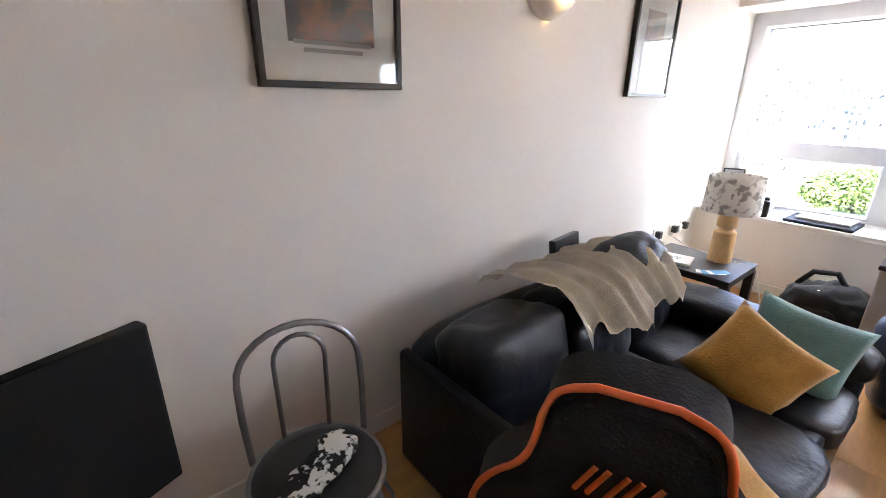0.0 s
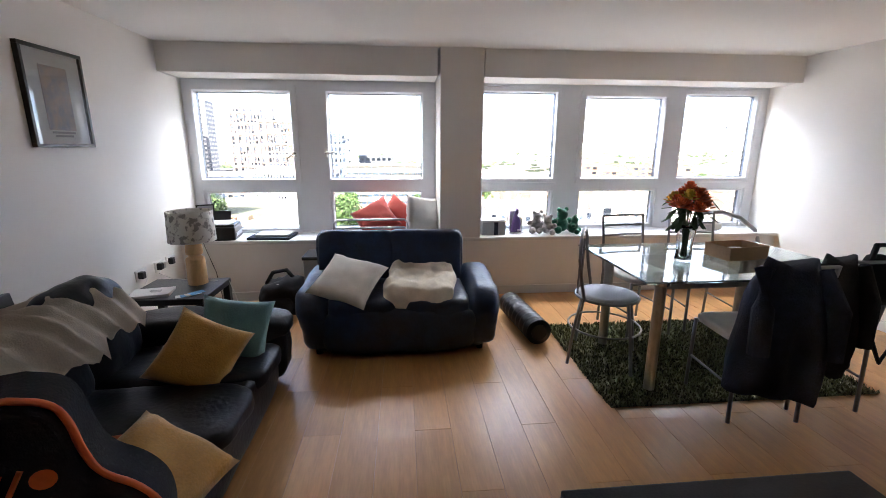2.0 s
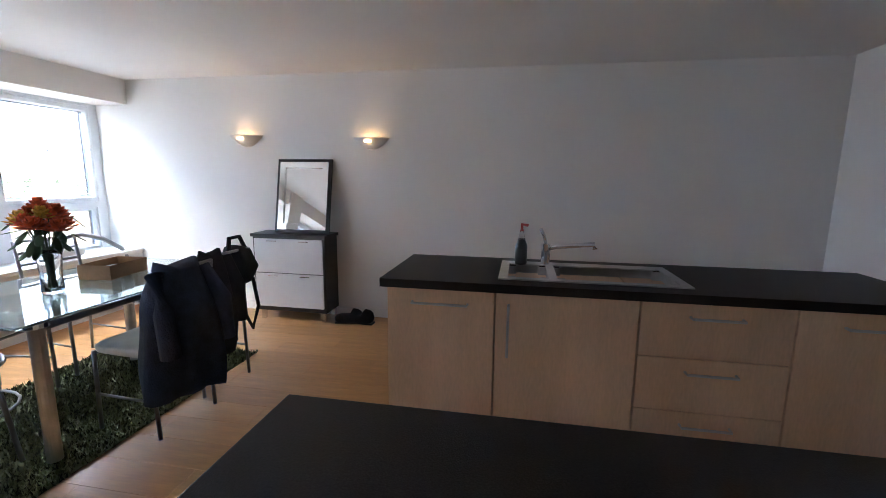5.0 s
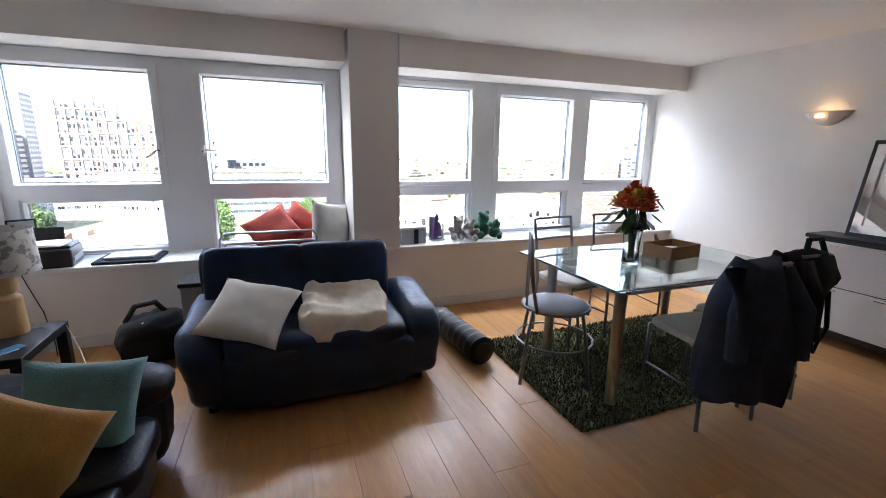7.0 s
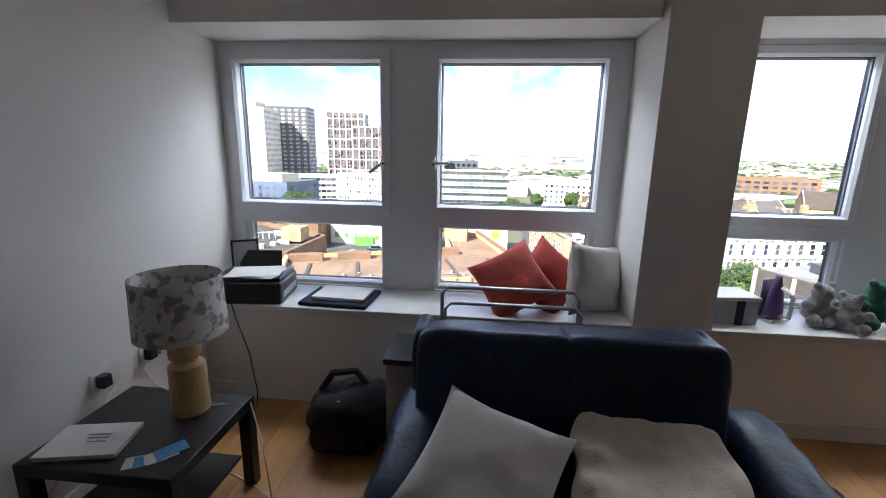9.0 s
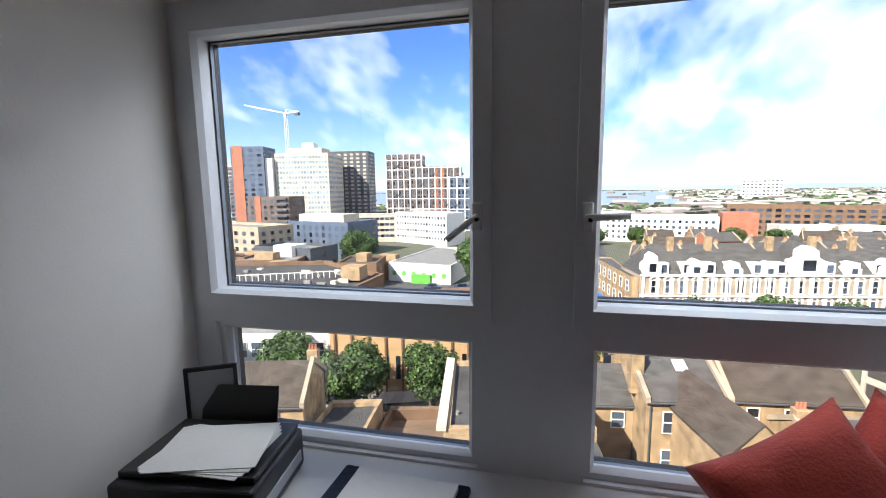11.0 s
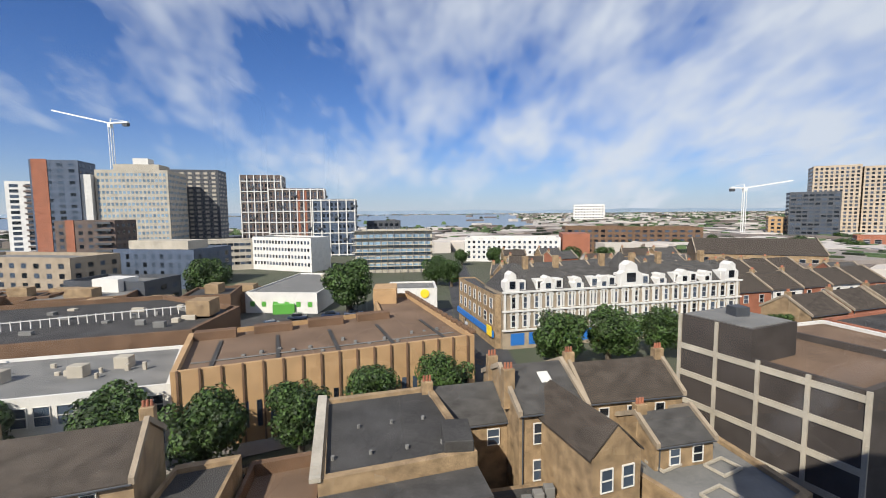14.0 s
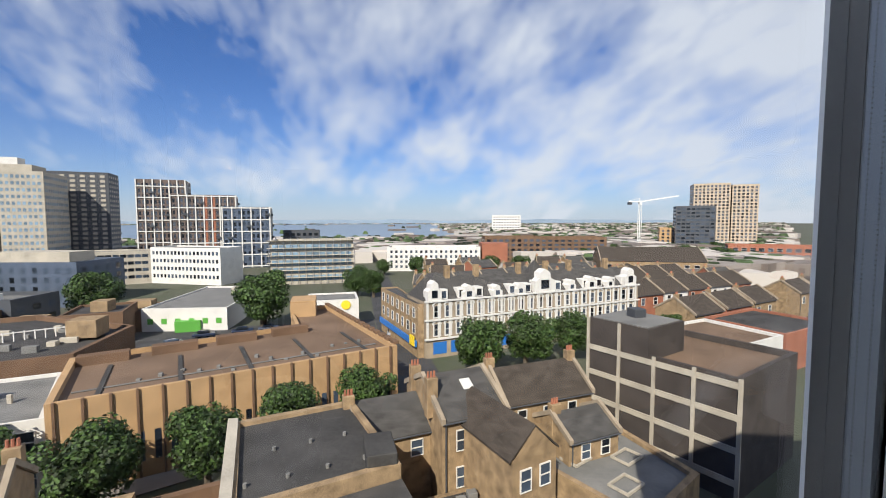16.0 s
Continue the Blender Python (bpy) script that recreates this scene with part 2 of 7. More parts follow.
def rod(bm, p, q, r, n=8, r2=None):
    p, q = Vector(p), Vector(q)
    d = q - p
    m = Matrix.Translation((p + q) / 2) @ d.to_track_quat("Z", "Y").to_matrix().to_4x4()
    bmesh.ops.create_cone(bm, cap_ends=True, segments=n, radius1=r, radius2=r if r2 is None else r2, depth=d.length, matrix=m)


def pipe(pts, r, n=8):
    """A bent tube through the points."""
    bm = bmesh.new()
    pts = [Vector(p) for p in pts]
    rings = []
    ref = Vector((0.13, 0.31, 0.94))
    for i, p in enumerate(pts):
        d = (pts[min(i + 1, len(pts) - 1)] - pts[max(i - 1, 0)]).normalized()
        u = d.cross(ref)
        if u.length < 0.05:
            u = d.cross(Vector((1, 0, 0)))
        u.normalize()
        v = d.cross(u)
        rings.append([bm.verts.new(p + (u * math.cos(2 * math.pi * k / n) + v * math.sin(2 * math.pi * k / n)) * r) for k in range(n)])
    for a, b in zip(rings, rings[1:]):
        for k in range(n):
            bm.faces.new((a[k], a[(k + 1) % n], b[(k + 1) % n], b[k]))
    bm.faces.new(rings[0][::-1]), bm.faces.new(rings[-1])
    bmesh.ops.recalc_face_normals(bm, faces=bm.faces[:])
    return bm


def arc(cx, cz, rx, rz, a0, a1, n, y=0.0):
    return [(cx + rx * math.cos(radians(a0 + (a1 - a0) * i / n)), y, cz + rz * math.sin(radians(a0 + (a1 - a0) * i / n))) for i in range(n + 1)]


def lathe(profile, n=24):
    bm = bmesh.new()
    rings = [[bm.verts.new((r * math.cos(2 * math.pi * k / n), r * math.sin(2 * math.pi * k / n), z)) for k in range(n)] for r, z in profile]
    for a, b in zip(rings, rings[1:]):
        for k in range(n):
            bm.faces.new((a[k], a[(k + 1) % n], b[(k + 1) % n], b[k]))
    bm.faces.new(rings[0][::-1]), bm.faces.new(rings[-1])
    return bm


def soft_box(lo, hi, cuts=8, k=3.2, amp=0.012, freq=6.0, seed=0.0, m=None):
    """A stuffed shape: a box blown towards a superellipsoid, with wrinkles."""
    bm = bmesh.new()
    bmesh.ops.create_cube(bm, size=2.0)
    bmesh.ops.subdivide_edges(bm, edges=bm.edges[:], cuts=cuts, use_grid_fill=True)
    c = Vector([(a + b) / 2 for a, b in zip(lo, hi)])
    s = Vector([abs(b - a) / 2 for a, b in zip(lo, hi)])
    for v in bm.verts:
        p = v.co.copy()
        f = (abs(p.x) ** k + abs(p.y) ** k + abs(p.z) ** k) ** (1 / k)
        p /= f
        d = p.normalized()
        w = Vector((p.x * s.x, p.y * s.y, p.z * s.z)) + c
        w += d * amp * (noise.noise(w * freq + Vector((seed, 0, 0))) + 0.5 * noise.noise(w * freq * 2.7 + Vector((0, seed, 0))))
        v.co = m @ w if m is not None else w
    for f in bm.faces:
        f.smooth = True
    return bm


def pillow(w, h, d, seed=0.0, n=14):
    """A square cushion with pinched corners, standing in its x-z plane."""
    bm = bmesh.new()
    rows = []
    for side in (1, -1):
        g = []
        for i in range(n + 1):
            r = []
            for j in range(n + 1):
                u, v = 2 * i / n - 1, 2 * j / n - 1
                t = max(0.0, (1 - u ** 4) * (1 - v ** 4)) ** 0.45
                pin = 1 - 0.10 * (1 - abs(v) ** 2) * abs(u) ** 3
                pin2 = 1 - 0.10 * (1 - abs(u) ** 2) * abs(v) ** 3
                x, z = u * w / 2 * pin, v * h / 2 * pin2
                wr = 0.018 * noise.noise(Vector((x * 7 + seed, z * 7, side * 3))) + 0.008 * noise.noise(Vector((x * 20, z * 20 + seed, side)))
                y = side * (t * d / 2 + (wr if t > 0.05 else 0)) + 0.012 * noise.noise(Vector((x * 4, seed, z * 4)))
                r.append(bm.verts.new((x, y, z)))
            g.append(r)
        for i in range(n):
            for j in range(n):
                q = (g[i][j], g[i + 1][j], g[i + 1][j + 1], g[i][j + 1])
                bm.faces.new(q if side == -1 else q[::-1])
    bmesh.ops.remove_doubles(bm, verts=bm.verts[:], dist=0.0035)
    for f in bm.faces:
        f.smooth = True
    return bm


def mesh_of(name, bm, material, smooth=False):
    me = bpy.data.meshes.new(name)
    if smooth:
        for f in bm.faces:
            f.smooth = True
    bm.to_mesh(me)
    bm.free()
    for m in material if isinstance(material, (list, tuple)) else (material,):
        me.materials.append(m)
    return me


def part(name, bm, material, parent, label="", smooth=False, at=None):
    ob = new(name, mesh_of(name, bm, material, smooth))
    ob.parent = parent
    if at is not None:
        ob.matrix_basis = at
    return tagged(ob, label)


def thing(name, label, category, at=None, group="", kind=""):
    ob = new(name)
    ob.empty_display_size = 0.1
    if at is not None:
        ob.matrix_basis = at
    return tagged(ob, label, category, group, kind)


def solid(name, bm, material, label, category="", at=None, kind="", group="", smooth=False):
    ob = new(name, mesh_of(name, bm, material, smooth))
    if at is not None:
        ob.matrix_basis = at
    return tagged(ob, label, category, group, kind)


# ---- the room ----
W, BACK, CEIL = 5.92, -6.4, 2.30
SILL, SOFFIT = 0.59, 2.06


def structure(name, boxes, material, label, bev=0.0):
    bm = bmesh.new()
    for lo, hi in boxes:
        box(bm, lo, hi)
    return solid(name, bm, material, label, kind="structure")


structure("wall_left", [((-0.2, BACK - 0.2, -0.3), (0, 0.55, CEIL + 0.3))], M_WALL, "plain off-white painted plaster wall")
structure("wall_right", [((W, BACK - 0.2, -0.3), (W + 0.2, 0.55, CEIL + 0.3))], M_WALL, "plain off-white painted plaster wall")
structure("wall_back", [((0, BACK - 0.2, -0.3), (W, BACK, CEIL + 0.3))], M_WALL, "plain off-white painted plaster wall")
structure("wall_window", [((0, 0, -0.3), (W, 0.5, SILL - 0.035))], M_WALL, "off-white wall under the long window sill")
structure("wall_soffit", [((0, 0, SOFFIT), (2.375, 0.5, CEIL + 0.3)), ((2.805, 0, SOFFIT), (W, 0.5, CEIL + 0.3)), ((2.375, 0, CEIL), (2.805, 0.5, CEIL + 0.3))], M_WALL, "off-white boxed soffit over the windows")
bm = bmesh.new()
r = box(bm, (2.40, -0.028, SILL), (2.79, 0.5, CEIL))
for v in r:
    if v.co.y > 0.3:
        v.co.x += -0.02 if v.co.x < 2.6 else 0.01
solid("wall_column", bm, M_WALL, "off-white plastered column between the window bays", kind="structure")
structure("ceiling", [((-0.2, BACK - 0.2, CEIL), (W + 0.2, 0, CEIL + 0.25))], M_CEIL, "smooth white painted ceiling")
structure("baseboard", [((0.001, -0.014, 0), (W - 0.02, 0.002, 0.085)), ((W - 0.014, -3.0, 0), (W + 0.002, -0.014, 0.085)),
                        ((-0.002, BACK, 0), (0.014, -0.014, 0.085))], M_TRIM, "white painted skirting board")
bm = bxm((0.0, -0.03, SILL - 0.035), (2.40, 0.40, SILL), 0.006)
solid("window_sill_1", bm, M_TRIM, "deep white painted window sill board", kind="structure")
bm = bxm((2.40, -0.03, SILL - 0.035), (W, 0.40, SILL), 0.006)
solid("window_sill_2", bm, M_TRIM, "deep white painted window sill board", kind="structure")


# windows: outer frame, sashes, gaskets, glass and handles
GY = 0.43


def ring_bm(x0, z0, x1, z1, w, y0, y1, chamfer=0.012):
    """A rectangular frame, mitred, whose inner face leans towards the glass."""
    bm = bmesh.new()
    o0 = [(x0, z0), (x1, z0), (x1, z1), (x0, z1)]
    i0 = [(x0 + w, z0 + w), (x1 - w, z0 + w), (x1 - w, z1 - w), (x0 + w, z1 - w)]
    i1 = [(x + (chamfer if k in (0, 3) else -chamfer), z + (chamfer if k in (0, 1) else -chamfer)) for k, (x, z) in enumerate(i0)]
    A = [bm.verts.new((x, y0, z)) for x, z in o0]
    B = [bm.verts.new((x, y0, z)) for x, z in i0]
    C = [bm.verts.new((x, y0 + 0.02, z)) for x, z in i1]
    D = [bm.verts.new((x, y1, z)) for x, z in i1]
    E = [bm.verts.new((x, y1, z)) for x, z in o0]
    for k in range(4):
        j = (k + 1) % 4
        for P, Q in ((A, B), (B, C), (C, D), (D, E), (E, A)):
            bm.faces.new((P[k], P[j], Q[j], Q[k]))
    bmesh.ops.recalc_face_normals(bm, faces=bm.faces[:])
    return bm


def glazing(win, x0, z0, x1, z1):
    """Gaskets, perforated spacer bar and a pane that fill an opening."""
    part("gasket", ring_bm(x0 - 0.002, z0 - 0.002, x1 + 0.002, z1 + 0.002, 0.008, GY - 0.014, GY - 0.004, 0.001), M_GASKET, win)
    part("spacer_bar", ring_bm(x0, z0, x1, z1, 0.012, GY + 0.0025, GY + 0.016, 0.001), M_SPACER, win, "perforated grey spacer bar")
    part("outer_gasket", ring_bm(x0 - 0.002, z0 - 0.002, x1 + 0.002, z1 + 0.002, 0.016, GY + 0.0165, GY + 0.026, 0.001), M_GASKET, win)
    if z1 - z0 > 0.6:
        vs, fs = [], []
        for x in (x0 + 0.0132, x1 - 0.0132):
            for y in (GY + 0.0060, GY + 0.0125):
                for k in range(int((z1 - z0 - 0.04) / 0.003)):
                    z, i = z0 + 0.02 + 0.003 * k, len(vs)
                    vs += [(x, y - 0.0006, z), (x, y + 0.0006, z), (x, y + 0.0006, z + 0.0011), (x, y - 0.0006, z + 0.0011)]
                    fs.append((i, i + 1, i + 2, i + 3))
        me = bpy.data.meshes.new("perforations")
        me.from_pydata(vs, [], fs)
        me.materials.append(M_GASKET)
        holes = new("perforations", me)
        holes.parent = win
        tagged(holes, "two rows of fine dark holes", kind="stuff")
    p = part("pane", bxm((x0 + 0.001, GY - 0.003, z0 + 0.001), (x1 - 0.001, GY + 0.002, z1 - 0.001)), M_GLASS, win, "clear window glass")
    p.visible_shadow = False


def window_unit(name, x0, x1, gx0, gx1, gtop, sash, handle_side=0, lower=0.62):
    """One bay light: a pane below the transom and a pane or opening sash above it."""
    win = thing(name, "white plastic window with a " + ("tilting upper sash" if sash else "fixed upper pane") + " over a low pane", "window", kind="structure")
    zb, zt = SILL, SOFFIT
    lb, lt, ub = lower, 1.0, 1.13
    bm = bmesh.new()
    y0, y1 = GY - 0.05, GY + 0.05
    box(bm, (x0, y0, zb), (gx0 - 0.035, y1, zt)), box(bm, (gx1 + 0.035, y0, zb), (x1, y1, zt))
    a, c = gx0 - 0.035, gx1 + 0.035
    box(bm, (a, y0, zb), (c, y1, lb - 0.02)), box(bm, (a, y0, lt + 0.02), (c, y1, ub - 0.05)), box(bm, (a, y0, gtop + 0.05), (c, y1, zt))
    box(bm, (a, y0, lb - 0.02), (gx0 - 0.015, y1, lt + 0.02)), box(bm, (gx1 + 0.015, y0, lb - 0.02), (c, y1, lt + 0.02))
    part("frame", bm, M_UPVC, win)
    part("lower_bead", ring_bm(gx0 - 0.015, lb - 0.02, gx1 + 0.015, lt + 0.02, 0.02, GY - 0.03, GY + 0.03), M_UPVC, win)
    glazing(win, gx0 + 0.005, lb, gx1 - 0.005, lt)
    yy = GY - (0.068 if sash else 0.045)
    o = 0.058 if sash else 0.045
    part("sash" if sash else "upper_bead", ring_bm(gx0 - o, ub - o, gx1 + o, gtop + o, o - 0.006, yy, GY + 0.045), M_UPVC, win)
    glazing(win, gx0 - 0.001, ub - 0.001, gx1 + 0.001, gtop + 0.001)
    if sash:
        hx = gx1 + 0.018 if handle_side > 0 else gx0 - 0.03
        hz = 1.385
        hd = part("handle", bxm((hx - 0.014, yy - 0.016, hz - 0.04), (hx + 0.014, yy + 0.001, hz + 0.04), 0.005), M_TRIM, win, "white plastic window handle")
        ang = radians(-142) if handle_side > 0 else radians(3)
        if name == "window_4":
            ang = radians(95)
        tip = Vector((hx + 0.10 * math.cos(ang), yy - 0.045, hz + 0.10 * math.sin(ang)))
        part("lever", pipe([(hx, yy - 0.012, hz), (hx, yy - 0.034, hz), (hx + (tip.x - hx) * 0.2, yy - 0.044, hz + (tip.z - hz) * 0.2), tip], 0.0095, 10), M_TRIM, hd, smooth=True)
        part("lock", pipe([(hx + 0.004, yy - 0.010, hz - 0.006), (hx + 0.004, yy - 0.0455, hz - 0.006)], 0.006, 10), M_BLACK, hd)
    return win


window_unit("window_1", 0.0, 1.155, 0.10, 0.985, 1.955, True, 1)
window_unit("window_2", 1.155, 2.385, 1.33, 2.25, 1.955, True, -1)
window_unit("window_3", 2.795, 3.75, 2.865, 3.625, 1.985, False)
window_unit("window_4", 3.75, 4.89, 3.925, 4.775, 1.95, True, -1)
window_unit("window_5", 4.89, W, 5.01, 5.80, 1.985, False)


# ---- living room things ----
def T(x, y, z=0.0, rz=0.0, rx=0.0, ry=0.0):
    return pose(x, y, z, rx, ry, rz)


def sofa(name, label, width, depth, material, at, arms=(True, True), back_h=0.76, seat_h=0.42, arm_h=0.54, seats=2, panel=0, bk=5.5, wide=False):
    """A padded leather sofa; it faces -y, its back is at y = depth."""
    s = thing(name, label, "sofa", at)
    aw = 0.24
    part("base", bxm((0.02, 0.08, 0.04), (width - 0.02, depth - 0.08, 0.27), 0.02), material, s)
    x0, x1 = (aw if arms[0] else 0.06), width - (aw if arms[1] else 0.06)
    part("front_panel", soft_box((x0 - 0.02, 0.02, 0.05), (x1 + 0.02, 0.16, 0.33), 7, 6, 0.008, 7, 1.0), material, s)
    w = (x1 - x0) / seats
    for i in range(seats):
        part("seat_cushion", soft_box((x0 + i * w + 0.002, -0.02, 0.24), (x0 + (i + 1) * w - 0.002, depth - 0.28, seat_h + 0.035), 10, 5, 0.014, 6, i * 5.3), material, s)
        m = Matrix.Translation((0, depth - 0.30, seat_h)) @ Matrix.Rotation(radians(-10), 4, "X") @ Matrix.Translation((0, -(depth - 0.30), -seat_h))
        bw = (width - 0.16) / seats if wide else w
        bx = 0.08 if wide else x0
        rise = 0.12 if i == seats - 1 else 0.0
        part("back_cushion", soft_box((bx + i * bw - 0.006, depth - 0.42, seat_h - 0.06), (bx + (i + 1) * bw + 0.006, depth - 0.12, back_h + 0.02 + rise), 16, 3.2 if rise else bk, 0.024, 5, 3 + i * 7.7, m), material, s)
    part("back_frame", soft_box((0.03 if arms[0] else 0.0, depth - 0.17, 0.08), (width - (0.03 if arms[1] else 0.0), depth, back_h - 0.05), 8, 7, 0.008, 5, 9), material, s)
    for k, on in enumerate(arms):
        if on:
            a = 0 if k == 0 else width - aw - 0.02
            part("arm", soft_box((a, 0.0, 0.05), (a + aw + 0.02, depth - 0.10, arm_h - 0.06), 9, 6, 0.010, 6, 11 + k), material, s)
            part("arm_pad", soft_box((a - 0.02, -0.03, arm_h - 0.17), (a + aw + 0.04, depth - 0.14, arm_h + 0.015), 11, 3.4, 0.016, 7, 14 + k), material, s)
    if panel:
        part("side_panel", bxm((-0.02, 0.10, 0.03), (0.03, depth, 0.53), 0.02, 3), material, s)
    for x in (0.08, width - 0.12):
        for y in (0.12, depth - 0.12):
            bm = bmesh.new()
            rod(bm, (x + 0.02, y, 0), (x + 0.02, y, 0.06), 0.024, 10)
            part("foot", bm, M_BLACK, s)
    return s


def loveseat(at):
    """A wide low two-seater: one smooth back of two panels, sloping rolled arms and a deep plain front; it faces -y."""
    w, d = 1.40, 0.88
    s = thing("loveseat", "navy blue two-seater leather sofa standing before the window wall", "sofa", at)
    part("base", soft_box((0.05, 0.03, 0.02), (w - 0.05, d - 0.06, 0.30), 8, 9, 0.006, 5, 2.0), M_LEATHER, s)
    part("front_panel", soft_box((0.16, -0.03, 0.03), (w - 0.16, 0.16, 0.36), 10, 5, 0.012, 5, 1.0), M_LEATHER, s)
    for i in range(2):
        x = 0.20 + 0.50 * i
        part("seat_cushion", soft_box((x, -0.02, 0.24), (x + 0.50, d - 0.22, 0.43), 12, 5, 0.016, 5, i * 5.3), M_LEATHER, s)
        m = Matrix.Translation((0, d - 0.30, 0.40)) @ Matrix.Rotation(radians(-11), 4, "X") @ Matrix.Translation((0, -(d - 0.30), -0.40))
        xb = 0.095 + 0.535 * i
        part("back_cushion", soft_box((xb - 0.03, d - 0.40, 0.32), (xb + 0.565, d - 0.14, 0.80), 14, 9, 0.012, 4, 3 + i * 7.7, m), M_LEATHER, s)
    part("back_frame", soft_box((0.05, d - 0.17, 0.06), (w - 0.20, d + 0.0, 0.74), 9, 8, 0.008, 5, 9), M_LEATHER, s)
    for x in (0.065, w - 0.215):
        part("back_wing", soft_box((x - 0.035, d - 0.26, 0.40), (x + 0.035, d + 0.01, 0.765), 8, 4, 0.006, 6, x), M_LEATHER, s)
    for k in (0, 1):
        bm = soft_box((-0.13, 0.0, 0.03), (0.13, d - 0.12, 0.45), 12, 4.2, 0.014, 6, 11 + k)
        for v in bm.verts:
            u, h = v.co.y / d, max(0.0, v.co.z - 0.2) / 0.25
            v.co.z += 0.12 * h * max(0.0, u - 0.1) - 0.05 * h * max(0.0, 0.15 - u) / 0.15
            v.co.x += (-1 if k == 0 else 1) * (0.035 * h + 0.02 * (1 - u) * h)
            v.co.x += 0.13 if k == 0 else w - 0.13
        part("arm", bm, M_LEATHER, s)
    for x in (0.12, w - 0.12):
        for y in (0.12, d - 0.12):
            bm = bmesh.new()
            rod(bm, (x, y, 0), (x, y, 0.05), 0.024, 10)
            part("foot", bm, M_BLACK, s)


loveseat(T(1.315, -1.29))
# the long sofa stands with its back to the left wall: its own x runs along the wall
sofa("long_sofa", "black leather sofa with a sunken back along the wall", 1.68, 1.12, M_LEATHER_B, T(1.33, -3.10, 0, 90),
     arms=(False, True), back_h=0.66, seat_h=0.32, arm_h=0.47, seats=3, panel=1)


def cushion(label, material, w, d, at, seed, rim=True):
    c = thing("cushion", label, "cushion", at)
    part("cover", pillow(w, w, d, seed), material, c)
    return c


cushion("mustard yellow satin cushion leaning on the long sofa's arm", M_MUSTARD, 0.37, 0.14, T(1.04, -2.03, 0.445, 16, -32) @ Matrix.Rotation(radians(30), 4, "Y"), 1.0)
cushion("teal cushion tucked behind the mustard cushion", M_TEAL, 0.38, 0.12, T(1.12, -1.80, 0.455, 3, -22) @ Matrix.Rotation(radians(8), 4, "Y"), 2.0)
cushion("mustard yellow cushion lying on the long sofa", M_MUSTARD, 0.38, 0.13, T(1.25, -2.83, 0.43, 80, -60), 3.0)
cushion("teal cushion lying flat on the long sofa", M_TEAL, 0.40, 0.13, T(1.15, -2.95, 0.43, 70, -74), 4.0)
cushion("off-white ribbed cushion leaning on the loveseat's arm", M_WHITE_FAB, 0.44, 0.13, T(1.65, -1.09, 0.52, 4, -62) @ Matrix.Rotation(radians(25), 4, "Y"), 5.0)


def throw():
    """A cream blanket over the long sofa's back: a strip that follows the back, with folds."""
    bm = bmesh.new()
    prof = [(0.72, 0.47), (0.68, 0.53), (0.61, 0.63), (0.54, 0.68), (0.44, 0.69), (0.33, 0.675), (0.24, 0.65), (0.17, 0.63), (0.13, 0.57)]
    pts = []
    for a, b in zip(prof, prof[1:]):
        for i in range(5):
            pts.append((a[0] + (b[0] - a[0]) * i / 5, a[1] + (b[1] - a[1]) * i / 5))
    n = 60
    rows = []
    for i in range(n + 1):
        u = i / n
        row = []
        cut = 0.10 * abs(math.sin(u * 5.0 + 0.6)) + 0.05 * math.sin(u * 13)
        for k, (x, z) in enumerate(pts):
            v = k / len(pts)
            fold = 0.020 * math.sin(u * 46 + 3 * v + 2 * noise.noise(Vector((u * 4, v * 3, 0)))) + 0.03 * noise.noise(Vector((u * 11, v * 4, 5))) + 0.012 * noise.noise(Vector((u * 30, v * 9, 2)))
            xx = x - cut * (1 - v) * 0.7
            zz = z + 0.055 + fold * (0.4 + 0.6 * (1 - v)) + (1 - v) ** 3 * cut * 0.3
            y = -2.62 + 0.86 * u + 0.10 * (0.5 - v) * (1 - u) + 0.015 * math.sin(v * 9 + u * 3)
            row.append(bm.verts.new((xx, y, zz)))
        rows.append(row)
    for a, b in zip(rows, rows[1:]):
        for k in range(len(pts) - 1):
            bm.faces.new((a[k], a[k + 1], b[k + 1], b[k]))
    bmesh.ops.solidify(bm, geom=bm.faces[:], thickness=0.012)
    return bm


solid("throw_blanket", throw(), M_CREAM, "cream fleece throw draped over the long sofa's back", "blanket", smooth=True)


def folded_blanket():
    """A blanket folded into one soft pad, its front edge hanging a little over the seat, with a rolled crumpled side."""
    bm = soft_box((-0.25, -0.27, 0.0), (0.25, 0.24, 0.085), 26, 5, 0.0)
    for v in bm.verts:
        x, y, z = v.co
        top = max(0.0, z / 0.085)
        roll = math.exp(-((x + 0.19) / 0.06) ** 2) + 0.8 * math.exp(-((y - 0.19) / 0.06) ** 2)
        v.co.z += top * (0.045 * roll * (0.7 + 0.6 * noise.noise(Vector((x * 16, y * 16, 1)))) + 0.018 * noise.noise(Vector((x * 7, y * 7, 4))) + 0.008 * noise.noise(Vector((x * 24 + y * 9, y * 14, 2))))
        v.co.x += 0.03 * noise.noise(Vector((y * 6, z * 12, 3)))
        v.co.y += 0.03 * noise.noise(Vector((x * 6, z * 12, 8))) + 0.05 * x
        v.co.z -= 0.07 * max(0.0, (-0.18 - y) / 0.09)
    return bm


solid("folded_blanket", folded_blanket(), M_CREAM, "crumpled cream blanket folded on the loveseat's seat", "blanket", at=T(2.17, -1.02, 0.435, -6, 9), smooth=True)


